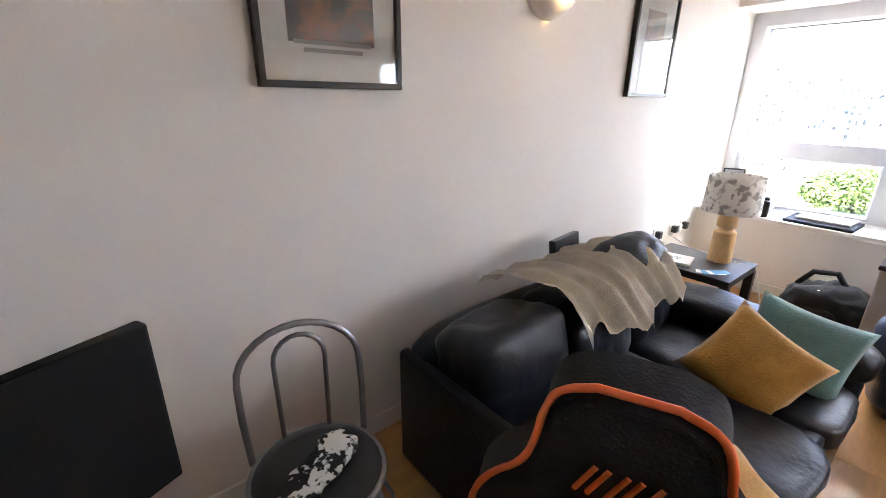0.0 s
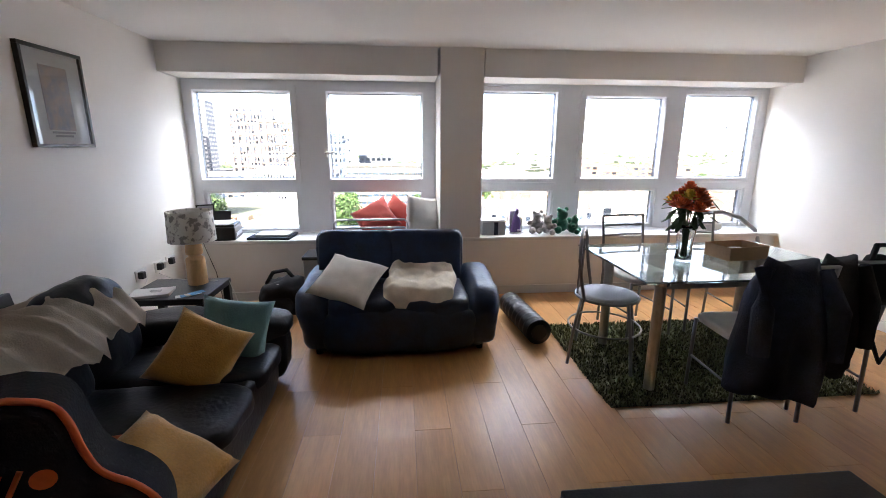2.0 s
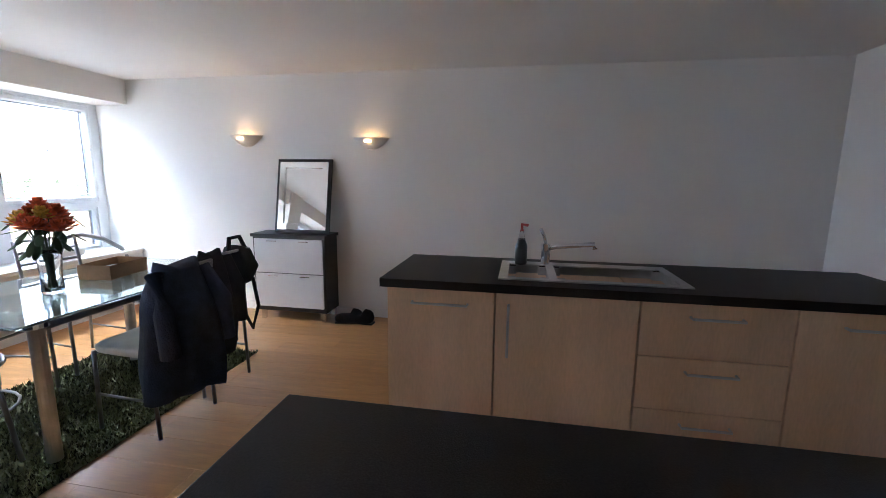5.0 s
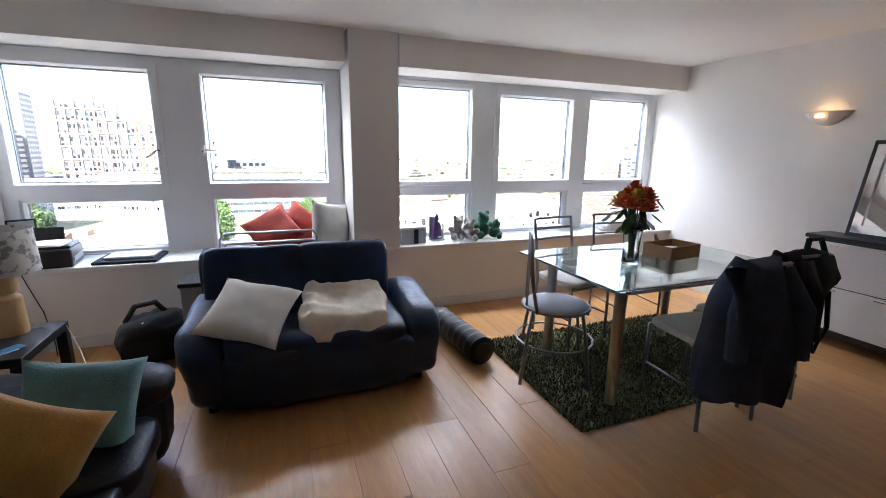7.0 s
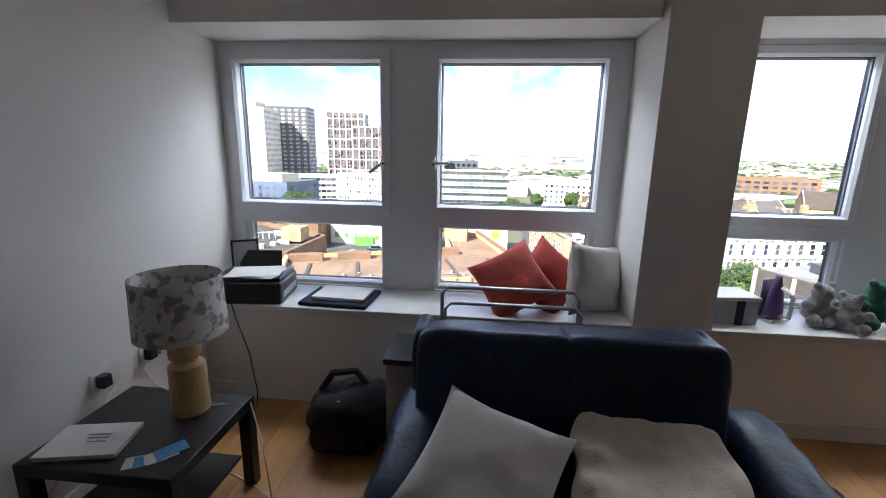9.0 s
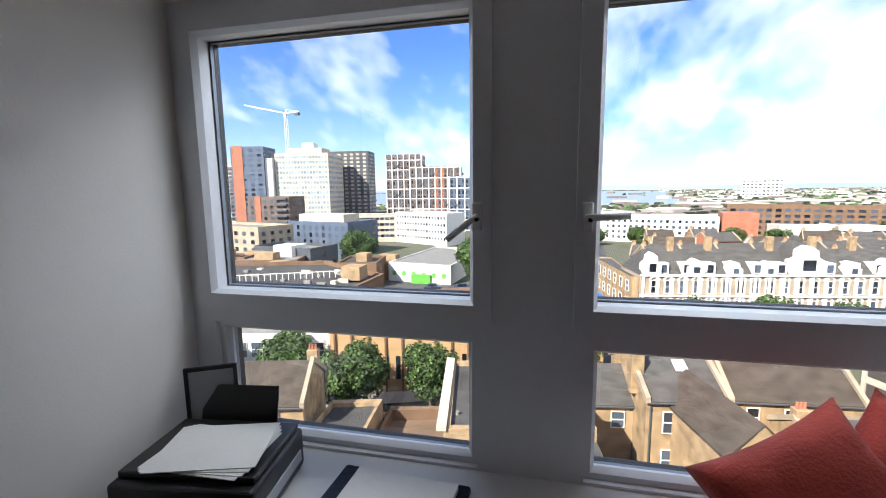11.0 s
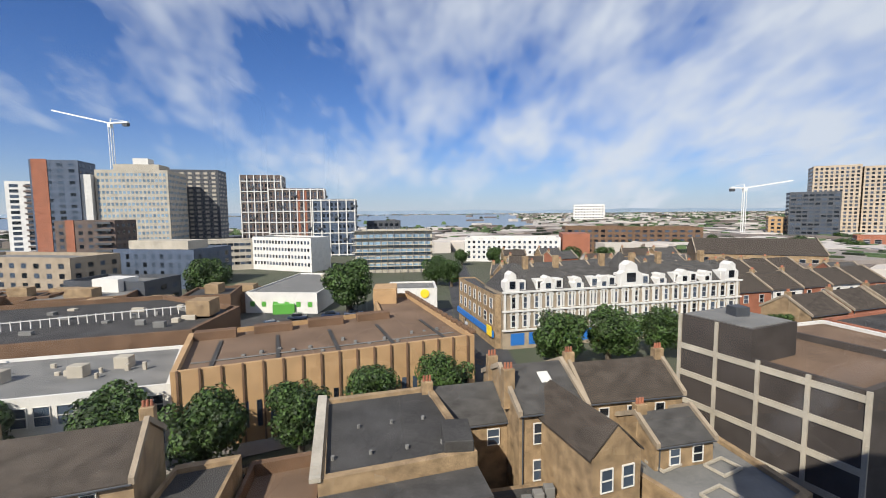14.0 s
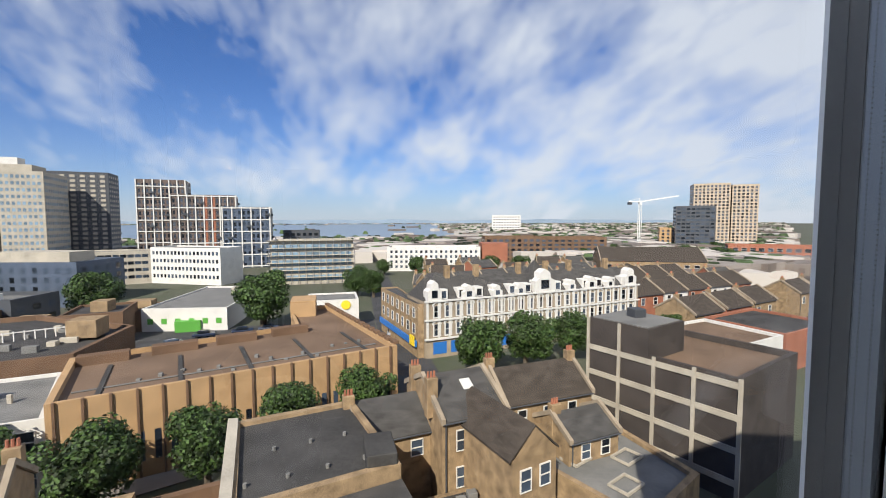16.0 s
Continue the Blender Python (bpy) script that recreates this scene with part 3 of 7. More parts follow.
def gaming_chair(at):
    """A racing-style chair seen from behind; its back faces -y."""
    g = thing("gaming_chair", "black gaming chair with orange piping and logo", "chair", at)
    outline = [(-0.30, 0.30), (-0.32, 0.42), (-0.315, 0.52), (-0.27, 0.60), (-0.20, 0.66), (-0.175, 0.74), (-0.165, 0.82), (-0.14, 0.875), (-0.07, 0.90)]
    for _ in range(2):
        cut = [outline[0]]
        for (ax, az), (bx, bz) in zip(outline, outline[1:]):
            cut += [(ax * 0.75 + bx * 0.25, az * 0.75 + bz * 0.25), (ax * 0.25 + bx * 0.75, az * 0.25 + bz * 0.75)]
        outline = cut + [outline[-1]]
    outline = outline + [(-x, z) for x, z in reversed(outline)]
    bm = bmesh.new()
    f = [bm.verts.new((x, 0.0, z)) for x, z in outline]
    fi = [bm.verts.new((x * 0.9, -0.03, 0.3 + (z - 0.3) * 0.96)) for x, z in outline]
    b = [bm.verts.new((x * 1.05, 0.11, z + 0.015)) for x, z in outline]
    n = len(outline)
    bm.faces.new(fi)
    bm.faces.new(b[::-1])
    for k in range(n):
        j = (k + 1) % n
        bm.faces.new((fi[j], fi[k], f[k], f[j])), bm.faces.new((f[j], f[k], b[k], b[j]))
    bmesh.ops.recalc_face_normals(bm, faces=bm.faces[:])
    bmesh.ops.bevel(bm, geom=bm.edges[:], offset=0.004, segments=1, affect="EDGES")
    part("backrest", bm, M_BLACKFAB, g)
    part("piping", pipe([(x * 1.0, -0.012, z) for x, z in outline], 0.009, 6), M_ORANGE, g, "bright orange piping", smooth=True)
    # logo: slanted bars and a round mark
    bm = bmesh.new()
    for pts in (((-0.085, 0.665), (-0.050, 0.735)), ((-0.060, 0.665), (-0.025, 0.735)), ((-0.025, 0.665), (0.010, 0.735)), ((0.0, 0.665), (0.035, 0.735)),
                ((0.035, 0.665), (0.07, 0.735))):
        rod(bm, (pts[0][0], -0.031, pts[0][1]), (pts[1][0], -0.031, pts[1][1]), 0.006, 6)
    bmesh.ops.create_circle(bm, cap_ends=True, segments=14, radius=0.026, matrix=Matrix.Translation((0.105, -0.034, 0.70)) @ Matrix.Rotation(radians(90), 4, "X"))
    box(bm, (-0.07, -0.034, 0.640), (0.06, -0.030, 0.645))
    part("logo", bm, M_ORANGE, g, "orange printed logo shapes")
    part("lumbar_cushion", soft_box((-0.15, 0.10, 0.42), (0.15, 0.18, 0.60), 6, 3, 0.006), M_BLACKFAB, g)
    part("seat", soft_box((-0.27, 0.05, 0.30), (0.27, 0.58, 0.42), 8, 4.5, 0.008), M_BLACKFAB, g)
    part("seat_piping", pipe([(-0.25, 0.55, 0.40), (0, 0.59, 0.41), (0.25, 0.55, 0.40)], 0.008, 6), M_ORANGE, g)
    bm = bmesh.new()
    rod(bm, (0, 0.3, 0.08), (0, 0.3, 0.32), 0.03, 12)
    part("gas_lift", bm, M_BLACK, g)
    for k in range(5):
        a = radians(72 * k + 20)
        e = (0.3 * math.cos(a), 0.3 + 0.3 * math.sin(a))
        bm = bmesh.new()
        rod(bm, (0, 0.3, 0.12), (e[0], e[1], 0.075), 0.028, 8, 0.02)
        leg = part("leg", bm, M_BLACK, g)
        bm = bmesh.new()
        rod(bm, (e[0] - 0.02, e[1], 0.03), (e[0] + 0.02, e[1], 0.03), 0.03, 12)
        rod(bm, (e[0], e[1], 0.03), (e[0], e[1], 0.075), 0.01, 8)
        part("caster", bm, M_BLACK, leg)
    return g


gaming_chair(T(1.11, -3.17, 0, 24))


def bistro_chair(name, label, at, seat_mat, style, group):
    """A grey tube chair. style: hoop (round seat, double hooped back) or ladder (square seat, rails)."""
    c = thing(name, label, "chair", at, group)
    if style == "hoop":
        part("seat", lathe([(0.001, 0.442), (0.16, 0.442), (0.19, 0.446), (0.198, 0.455), (0.19, 0.468), (0.15, 0.473), (0.001, 0.474)], 28), seat_mat, c, smooth=True)
        part("seat_ring", pipe([(0.2 * math.cos(a), 0.2 * math.sin(a), 0.452) for a in [2 * math.pi * k / 24 for k in range(25)]], 0.011), M_GREYTUBE, c, smooth=True)
        part("back_hoop", pipe([(-0.18, 0.12, 0.45), (-0.19, 0.15, 0.60)] + [(x, 0.16 + 0.05 * (z - 0.6), z) for x, _, z in arc(0, 0.72, 0.19, 0.17, 180, 0, 14)] + [(0.19, 0.15, 0.60), (0.18, 0.12, 0.45)], 0.011), M_GREYTUBE, c, smooth=True)
        part("inner_hoop", pipe([(-0.075, 0.18, 0.46)] + [(x, 0.175, z) for x, _, z in arc(0, 0.76, 0.08, 0.09, 180, 0, 10)] + [(0.075, 0.18, 0.46)], 0.008), M_GREYTUBE, c, smooth=True)
        feet = [(0.15, 0.15), (-0.15, 0.15), (0.15, -0.15), (-0.15, -0.15)]
        for x, y in feet:
            part("leg", pipe([(x * 0.95, y * 0.95, 0.45), (x * 1.15, y * 1.15, 0.25), (x * 1.32, y * 1.32, 0.0)], 0.011), M_GREYTUBE, c, smooth=True)
        part("brace_ring", pipe([(0.235 * math.cos(a), 0.235 * math.sin(a), 0.24) for a in [2 * math.pi * k / 20 for k in range(21)]], 0.007), M_GREYTUBE, c, smooth=True)
    else:
        part("seat", soft_box((-0.20, -0.20, 0.43), (0.20, 0.20, 0.48), 6, 6, 0.002), seat_mat, c)
        for x in (-0.185, 0.185):
            part("back_post", pipe([(x, 0.20, 0.0), (x, 0.18, 0.44), (x, 0.22, 0.70), (x, 0.25, 0.88)], 0.011), M_GREYTUBE, c, smooth=True)
            part("leg", pipe([(x, -0.19, 0.0), (x, -0.18, 0.44)], 0.011), M_GREYTUBE, c, smooth=True)
            part("stretcher", pipe([(x, -0.185, 0.2), (x, 0.19, 0.2)], 0.007), M_GREYTUBE, c, smooth=True)
        for z, y in ((0.875, 0.25), (0.80, 0.238), (0.72, 0.224)):
            part("back_rail", pipe([(-0.185, y, z), (0, y + 0.02, z), (0.185, y, z)], 0.009), M_GREYTUBE, c, smooth=True)
        part("seat_rail", pipe([(-0.185, -0.18, 0.425), (0.185, -0.18, 0.425)], 0.009), M_GREYTUBE, c)
    return c


G1 = "chairs round the dining table"
bistro_chair("bistro_chair", "grey tube bistro chair with a round blue-grey seat", T(3.40, -1.45, 0.03, 60), M_GREYBOX, "hoop", G1)
bistro_chair("bistro_chair", "grey tube bistro chair with a round dark seat against the wall", T(0.44, -3.54, 0.0, 78) @ Matrix.Diagonal((0.92, 0.92, 0.9, 1)), M_BLACK, "hoop", "")
ch = bistro_chair("dining_chair", "grey tube dining chair with a white padded seat by the table", T(3.88, -0.98, 0.03, 8), M_WHITE_FAB, "ladder", G1)
copy_thing(ch, T(4.45, -0.93, 0.03, -6))
bistro_chair("dining_chair", "grey tube dining chair with a coat hung over its back", T(3.95, -2.02, 0.02, 176), M_WHITE_FAB, "ladder", G1)
bistro_chair("dining_chair", "grey tube dining chair with a black bag hung over its back", T(4.38, -1.95, 0.02, 172), M_WHITE_FAB, "ladder", G1)


def hung_cloth(name, label, cat, at, w, top, bottom, material, seed, flare=0.1, th=0.09):
    """Cloth that hangs over a chair's back: a folded body with sleeves or straps."""
    bm = bmesh.new()
    n, m = 26, 22
    rings = []
    for i in range(m + 1):
        v = i / m
        z = top + (bottom - top) * v
        ring = []
        for k in range(n):
            a = 2 * math.pi * k / n
            ww = w / 2 * (0.58 + 0.62 * math.sin(min(1.0, v * 1.15) * 2.0) + flare * v * 0.5) * (1 + 0.07 * math.sin(7 * v + seed))
            d = th * (0.30 + 0.9 * math.sin(min(1, v * 1.6 + 0.12) * math.pi / 2) - 0.25 * v)
            fold = 1 + 0.45 * noise.noise(Vector((math.cos(a) * 2.3 + seed, math.sin(a) * 2.3, v * 2.2))) + 0.10 * math.sin(a * 6 + seed)
            ring.append(bm.verts.new((ww * math.cos(a) * (0.9 + 0.1 * fold), d * math.sin(a) * fold, z + 0.02 * math.sin(a * 3 + seed) * v + (0.02 * math.cos(a * 2) if i == 0 else 0))))
        rings.append(ring)
    for a, b in zip(rings, rings[1:]):
        for k in range(n):
            bm.faces.new((a[k], a[(k + 1) % n], b[(k + 1) % n], b[k]))
    bm.faces.new(rings[0]), bm.faces.new(rings[-1][::-1])
    bmesh.ops.recalc_face_normals(bm, faces=bm.faces[:])
    c = thing(name, label, cat, at)
    part("body", bm, material, c, smooth=True)
    for s in (-1, 1):
        part("sleeve", pipe([(s * w * 0.36, -0.02, top - 0.04), (s * w * 0.47, -th * 0.8, top - 0.2), (s * w * 0.46, -th * 0.9, top - 0.42)], 0.045, 10), material, c, smooth=True)
    return c


hung_cloth("coat", "dark navy coat hanging over a dining chair's back", "coat", T(3.86, -2.29, 0, -14), 0.33, 0.93, 0.28, M_NAVYFAB, 1.0, 0.1, 0.15)
hung_cloth("jacket", "black jacket hanging over a dining chair's back", "jacket", T(4.20, -2.21, 0, -12), 0.21, 0.92, 0.34, M_BLACKFAB, 3.0, 0.05, 0.11)
bg = thing("shoulder_bag", "black shoulder bag hanging from a chair's back", "bag", T(4.48, -2.19, 0))
part("body", soft_box((-0.10, -0.08, 0.66), (0.11, 0.08, 0.92), 8, 2.6, 0.03, 8), M_BLACKFAB, bg)
part("strap", pipe([(-0.1, 0, 0.85), (-0.05, 0.02, 0.97), (0.05, 0.02, 0.97), (0.1, 0, 0.85)], 0.014), M_BLACKFAB, bg)
part("hanging_strap", pipe([(0.05, -0.06, 0.7), (0.08, -0.07, 0.5), (0.02, -0.06, 0.36), (-0.06, -0.06, 0.5)], 0.012), M_BLACKFAB, bg)


def dining_table():
    t = thing("dining_table", "glass-topped dining table with brushed steel legs on the rug", "table", T(4.03, -1.55, 0.03))
    tt = part("tabletop", bxm((-0.70, -0.46, 0.708), (0.70, 0.46, 0.72), 0.004), M_TABLEGLASS, t, "thick green-tinted clear glass")
    for x in (-0.52, 0.52):
        for y in (-0.31, 0.31):
            bm = bmesh.new()
            rod(bm, (x, y, 0), (x, y, 0.66), 0.032, 16)
            leg = part("leg", bm, M_STEEL, t, smooth=False)
            bm = bmesh.new()
            rod(bm, (x, y, 0.655), (x, y, 0.708), 0.05, 16, 0.05)
            part("cap", bm, M_CHROME, leg)
    for y in (-0.31, 0.31):
        bm = bxm((-0.52, y - 0.012, 0.63), (0.52, y + 0.012, 0.665), 0.003)
        part("rail", bm, M_STEEL, t)
    for x in (-0.52, 0.52):
        part("cross_rail", bxm((x - 0.012, -0.31, 0.63), (x + 0.012, 0.31, 0.665), 0.003), M_STEEL, t)


dining_table()


def rug():
    base = bxm((3.21, -2.0, 0.001), (4.88, -0.86, 0.012), 0.004)
    r = thing("rug", "shaggy moss green wool rug under the dining table", "rug")
    part("backing", base, M_RUG, r)
    vs, fs = [], []
    rnd = random.Random(5)
    for _ in range(15000):
        x, y = rnd.uniform(3.20, 4.89), rnd.uniform(-2.01, -0.85)
        a, h = rnd.uniform(0, 6.28), rnd.uniform(0.012, 0.030)
        lean = rnd.uniform(0, 0.018)
        b = rnd.uniform(0, 6.28)
        w = 0.007
        i = len(vs)
        vs += [(x + w * math.cos(a), y + w * math.sin(a), 0.008), (x - w * math.cos(a), y - w * math.sin(a), 0.008),
               (x + lean * math.cos(b), y + lean * math.sin(b), 0.010 + h)]
        fs.append((i, i + 1, i + 2))
    me = bpy.data.meshes.new("pile")
    me.from_pydata(vs, [], fs)
    me.materials.append(M_RUG)
    ob = new("pile", me)
    ob.parent = r
    tagged(ob, "long green tufts", kind="stuff")


rug()


# ---- table top things ----
def bouquet():
    v = thing("flower_vase", "clear glass vase with orange and yellow flowers on the table", "vase", T(3.80, -1.60, 0.751))
    part("glass", lathe([(0.045, 0.0), (0.05, 0.01), (0.045, 0.10), (0.055, 0.20), (0.065, 0.235), (0.060, 0.235), (0.05, 0.20), (0.040, 0.10), (0.042, 0.015), (0.001, 0.014)], 24), M_GLASS, v, smooth=True)
    rnd = random.Random(3)
    for k in range(17):
        a, rr = rnd.uniform(0, 6.28), rnd.uniform(0.01, 0.13)
        top = Vector((rr * math.cos(a), rr * math.sin(a), 0.44 - rr * 0.75 + rnd.uniform(-0.02, 0.03)))
        st = part("stem", pipe([(0.02 * math.cos(a + 2), 0.02 * math.sin(a + 2), 0.02), (top.x * 0.3, top.y * 0.3, 0.22), top], 0.0035, 6), M_LEAFG, v)
        bm = bmesh.new()
        for ring in range(4):
            for p in range(7):
                b = 2 * math.pi * p / 7 + ring * 0.5
                r0, tilt = 0.013 + 0.010 * ring, 0.25 + 0.35 * ring
                c = top + Vector((r0 * math.cos(b), r0 * math.sin(b), 0.012 * (2 - ring)))
                m = Matrix.Translation(c) @ Matrix.Rotation(b, 4, "Z") @ Matrix.Rotation(tilt, 4, "Y") @ Matrix.Diagonal((0.16, 0.75, 1.0, 1))
                bmesh.ops.create_icosphere(bm, subdivisions=1, radius=0.024, matrix=m)
        part("bloom", bm, M_PETALY if k in (3, 9, 14) else M_PETAL, st, smooth=True)
    for k in range(22):
        a, rr = rnd.uniform(0, 6.28), rnd.uniform(0.07, 0.15)
        bm = bmesh.new()
        c = Vector((rr * math.cos(a), rr * math.sin(a), rnd.uniform(0.22, 0.36)))
        m = Matrix.Translation(c) @ Matrix.Rotation(a, 4, "Z") @ Matrix.Rotation(rnd.uniform(0.2, 1.2), 4, "Y") @ Matrix.Diagonal((1.0, 0.42, 0.06, 1))
        bmesh.ops.create_icosphere(bm, subdivisions=2, radius=0.045, matrix=m)
        part("leaf", bm, M_LEAFG, v, smooth=True)


bouquet()
bx = thing("cardboard_tray", "open brown cardboard box on the glass table", "box", T(4.22, -1.52, 0.751, 8))
part("bottom", bxm((-0.15, -0.10, 0), (0.15, 0.10, 0.006)), M_CARD, bx)
for lo, hi in (((-0.15, -0.10, 0.006), (0.15, -0.094, 0.085)), ((-0.15, 0.094, 0.006), (0.15, 0.10, 0.085)), ((-0.15, -0.094, 0.006), (-0.144, 0.094, 0.085)), ((0.144, -0.094, 0.006), (0.15, 0.094, 0.085))):
    part("side", bxm(lo, hi, 0.001), M_CARD, bx)
part("contents", soft_box((-0.09, -0.07, 0.006), (0.08, 0.06, 0.06), 4, 3, 0.01), M_PAPER, bx)


# ---- shoe cabinet, mirror, sconces ----
def shoe_cabinet():
    c = thing("shoe_cabinet", "black shoe cabinet with two white gloss flaps against the wall", "cabinet", T(5.64, -2.23))
    part("carcass", bxm((0, 0, 0.09), (0.27, 0.72, 0.80), 0.003), M_BLACKWOOD, c)
    part("top", bxm((-0.02, -0.015, 0.80), (0.275, 0.735, 0.83), 0.004), M_BLACKWOOD, c)
    for i, z in enumerate((0.135, 0.465)):
        d = part("flap", bxm((-0.018, 0.02, z), (-0.0005, 0.70, z + 0.322), 0.003), M_WHITEGLOSS, c, "white gloss tilting flap")
        for y in (0.20, 0.52):
            part("handle", bxm((-0.026, y - 0.05, z + 0.297), (-0.018, y + 0.05, z + 0.305), 0.002), M_CHROME, d)
    for y in (0.04, 0.66):
        for x in (0.03, 0.24):
            part("foot", bxm((x - 0.02, y - 0.02, 0), (x + 0.02, y + 0.02, 0.09), 0.003), M_CHROME, c)


shoe_cabinet()


def leaning_mirror():
    m = thing("wall_mirror", "mirror with silver edges in a black frame leaning against the wall", "mirror", T(5.735, -1.955, 0.834, -90) @ Matrix.Rotation(radians(-11), 4, "X"))
    w, h = 0.275, 0.70
    for k, (lo, hi) in enumerate((((-w, 0, 0), (w, 0.02, 0.05)), ((-w, 0, h - 0.05), (w, 0.02, h)), ((-w, 0, 0.05), (-w + 0.05, 0.02, h - 0.05)), ((w - 0.05, 0, 0.05), (w, 0.02, h - 0.05)))):
        part("frame_bar", bxm(lo, hi, 0.003), M_BLACKWOOD, m)
    part("mirror_border", ring_bm(-w + 0.03, 0.03, w - 0.03, h - 0.03, 0.055, -0.012, 0.0, 0.006), M_MIRROR, m, "bevelled mirror strips")
    part("glass", bxm((-w + 0.05, 0.004, 0.05), (w - 0.05, 0.012, h - 0.05), 0.002), M_MIRROR, m)


leaning_mirror()


def sconce(at, group):
    """A half-bowl plaster uplighter that faces +x."""
    s = thing("wall_light", "white plaster half-bowl uplighter glowing on the wall", "wall light", at, group)
    bm = bmesh.new()
    n, m = 20, 9
    prof = [(0.02, -0.105), (0.06, -0.095), (0.10, -0.07), (0.135, -0.04), (0.16, -0.01), (0.175, 0.0)]
    prof += [(r - 0.008, z + 0.001) for r, z in reversed(prof[1:])]
    rings = []
    for r, z in prof:
        rings.append([bm.verts.new((0.72 * r * math.sin(math.pi * k / n), -r * math.cos(math.pi * k / n), z)) for k in range(n + 1)])
    for a, b in zip(rings, rings[1:]):
        for k in range(n):
            bm.faces.new((a[k], a[k + 1], b[k + 1], b[k]))
    bmesh.ops.recalc_face_normals(bm, faces=bm.faces[:])
    part("bowl", bm, M_SCONCE, s, smooth=True)
    part("back_plate", bxm((0.0005, -0.05, -0.09), (0.012, 0.05, -0.01), 0.003), M_SCONCE, s)
    b = part("bulb", soft_box((0.03, -0.05, -0.05), (0.07, 0.05, -0.015), 4, 2.2, 0), M_BULB, s, "warm glowing halogen bulb")
    part("glass_slot", bxm((0.118, -0.03, -0.045), (0.124, 0.03, -0.030), 0.001, m=Matrix.Translation((-0.006, 0, 0))), M_BULB, s)
    return s


G2 = "wall uplighters"
sconce(T(0.001, -2.16, 1.85), G2)
sconce(T(W - 0.001, -2.60, 1.715, 180), G2)
sconce(T(W - 0.001, -1.33, 1.745, 180), G2)


# ---- pictures ----
def picture(name, label, at, w, h, border, art, bars):
    """A framed print on the left wall: local x along the wall, z up, facing -y."""
    p = thing(name, label, "picture", at)
    fw = 0.02
    for lo, hi in (((-w, -0.03, -h), (w, 0.0, -h + fw)), ((-w, -0.03, h - fw), (w, 0.0, h)), ((-w, -0.03, -h + fw), (-w + fw, 0.0, h - fw)), ((w - fw, -0.03, -h + fw), (w, 0.0, h - fw))):
        part("frame_bar", bxm(lo, hi, 0.002), M_BLACKWOOD, p)
    part("mount", bxm((-w + fw, -0.012, -h + fw), (w - fw, -0.006, h - fw)), M_PAPER, p)
    part("print", bxm((-w + border[0], -0.0145, -h + border[1]), (w - border[0], -0.0125, h - border[1])), art, p, "printed poster")
    for i, (x0, x1, z) in enumerate(bars):
        part("caption_bar", bxm((x0, -0.017, z), (x1, -0.0148, z + 0.012)), M_INK, p)
    g = part("glazing", bxm((-w + fw, -0.0245, -h + fw), (w - fw, -0.022, h - fw)), M_GLASS, p)
    g.visible_shadow = False


picture("framed_poster", "black-framed film poster with a wide white mount", T(0.001, -3.20, 1.80, 90), 0.245, 0.36, (0.10, 0.13), M_POSTER,
        [(-0.13, 0.13, -0.235), (-0.10, 0.10, -0.257)])
picture("framed_poster", "narrow black-framed poster with a white mount", T(0.001, -1.185, 1.715, 90), 0.235, 0.28, (0.13, 0.10), M_POSTER2,
        [(-0.09, 0.09, -0.20), (-0.07, 0.07, -0.22)])


# ---- side table corner ----
st = thing("side_table", "small black wooden side table beside the long sofa", "table", T(0.38, -0.88))
part("tabletop", bxm((-0.28, -0.25, 0.375), (0.28, 0.25, 0.42), 0.004), M_BLACKWOOD, st)
for x in (-0.255, 0.255):
    for y in (-0.225, 0.225):
        part("leg", bxm((x - 0.025, y - 0.025, 0), (x + 0.025, y + 0.025, 0.375), 0.003), M_BLACKWOOD, st)
part("shelf", bxm((-0.23, -0.2, 0.14), (0.23, 0.2, 0.155), 0.002), M_BLACKWOOD, st)
lp = thing("table_lamp", "turned pale wood table lamp with a leaf-print drum shade", "lamp", T(0.47, -0.76, 0.42))
part("base", lathe([(0.068, 0.0), (0.07, 0.005), (0.066, 0.19), (0.064, 0.20), (0.045, 0.215), (0.042, 0.222), (0.058, 0.235), (0.06, 0.25), (0.056, 0.32), (0.02, 0.325), (0.012, 0.38)], 28), M_LAMPWOOD, lp, smooth=False)
sh = lathe([(0.163, 0.335), (0.155, 0.56), (0.152, 0.56), (0.160, 0.335)], 36)
bmesh.ops.delete(sh, geom=[f for f in sh.faces if len(f.verts) > 4], context="FACES_ONLY")
part("shade", sh, M_SHADE, lp, "pale leaf-print fabric drum shade", smooth=True)
bm = bmesh.new()
for k in range(3):
    a = k * 2.094
    rod(bm, (0.012 * math.cos(a), 0.012 * math.sin(a), 0.375), (0.158 * math.cos(a), 0.158 * math.sin(a), 0.36), 0.0025, 6)
part("shade_ring", bm, M_STEEL, lp)
part("bulb", soft_box((-0.025, -0.025, 0.38), (0.025, 0.025, 0.46), 4, 2.2, 0), M_PAPER, lp)
bk = thing("notebook", "white patterned notebook on the side table", "book", T(0.26, -1.00, 0.4205, 12))
part("cover", bxm((-0.13, -0.09, 0), (0.13, 0.09, 0.018), 0.002), M_PAPER, bk)
for i in range(3):
    part("title_bar", bxm((-0.02 + 0.01 * i, 0.02 - 0.02 * i, 0.0185), (0.06, 0.026 - 0.02 * i, 0.0195)), M_INK, bk)
lf = thing("leaflets", "blue and white leaflets fanned on the side table", "leaflet", T(0.53, -1.05, 0.4205, 25))
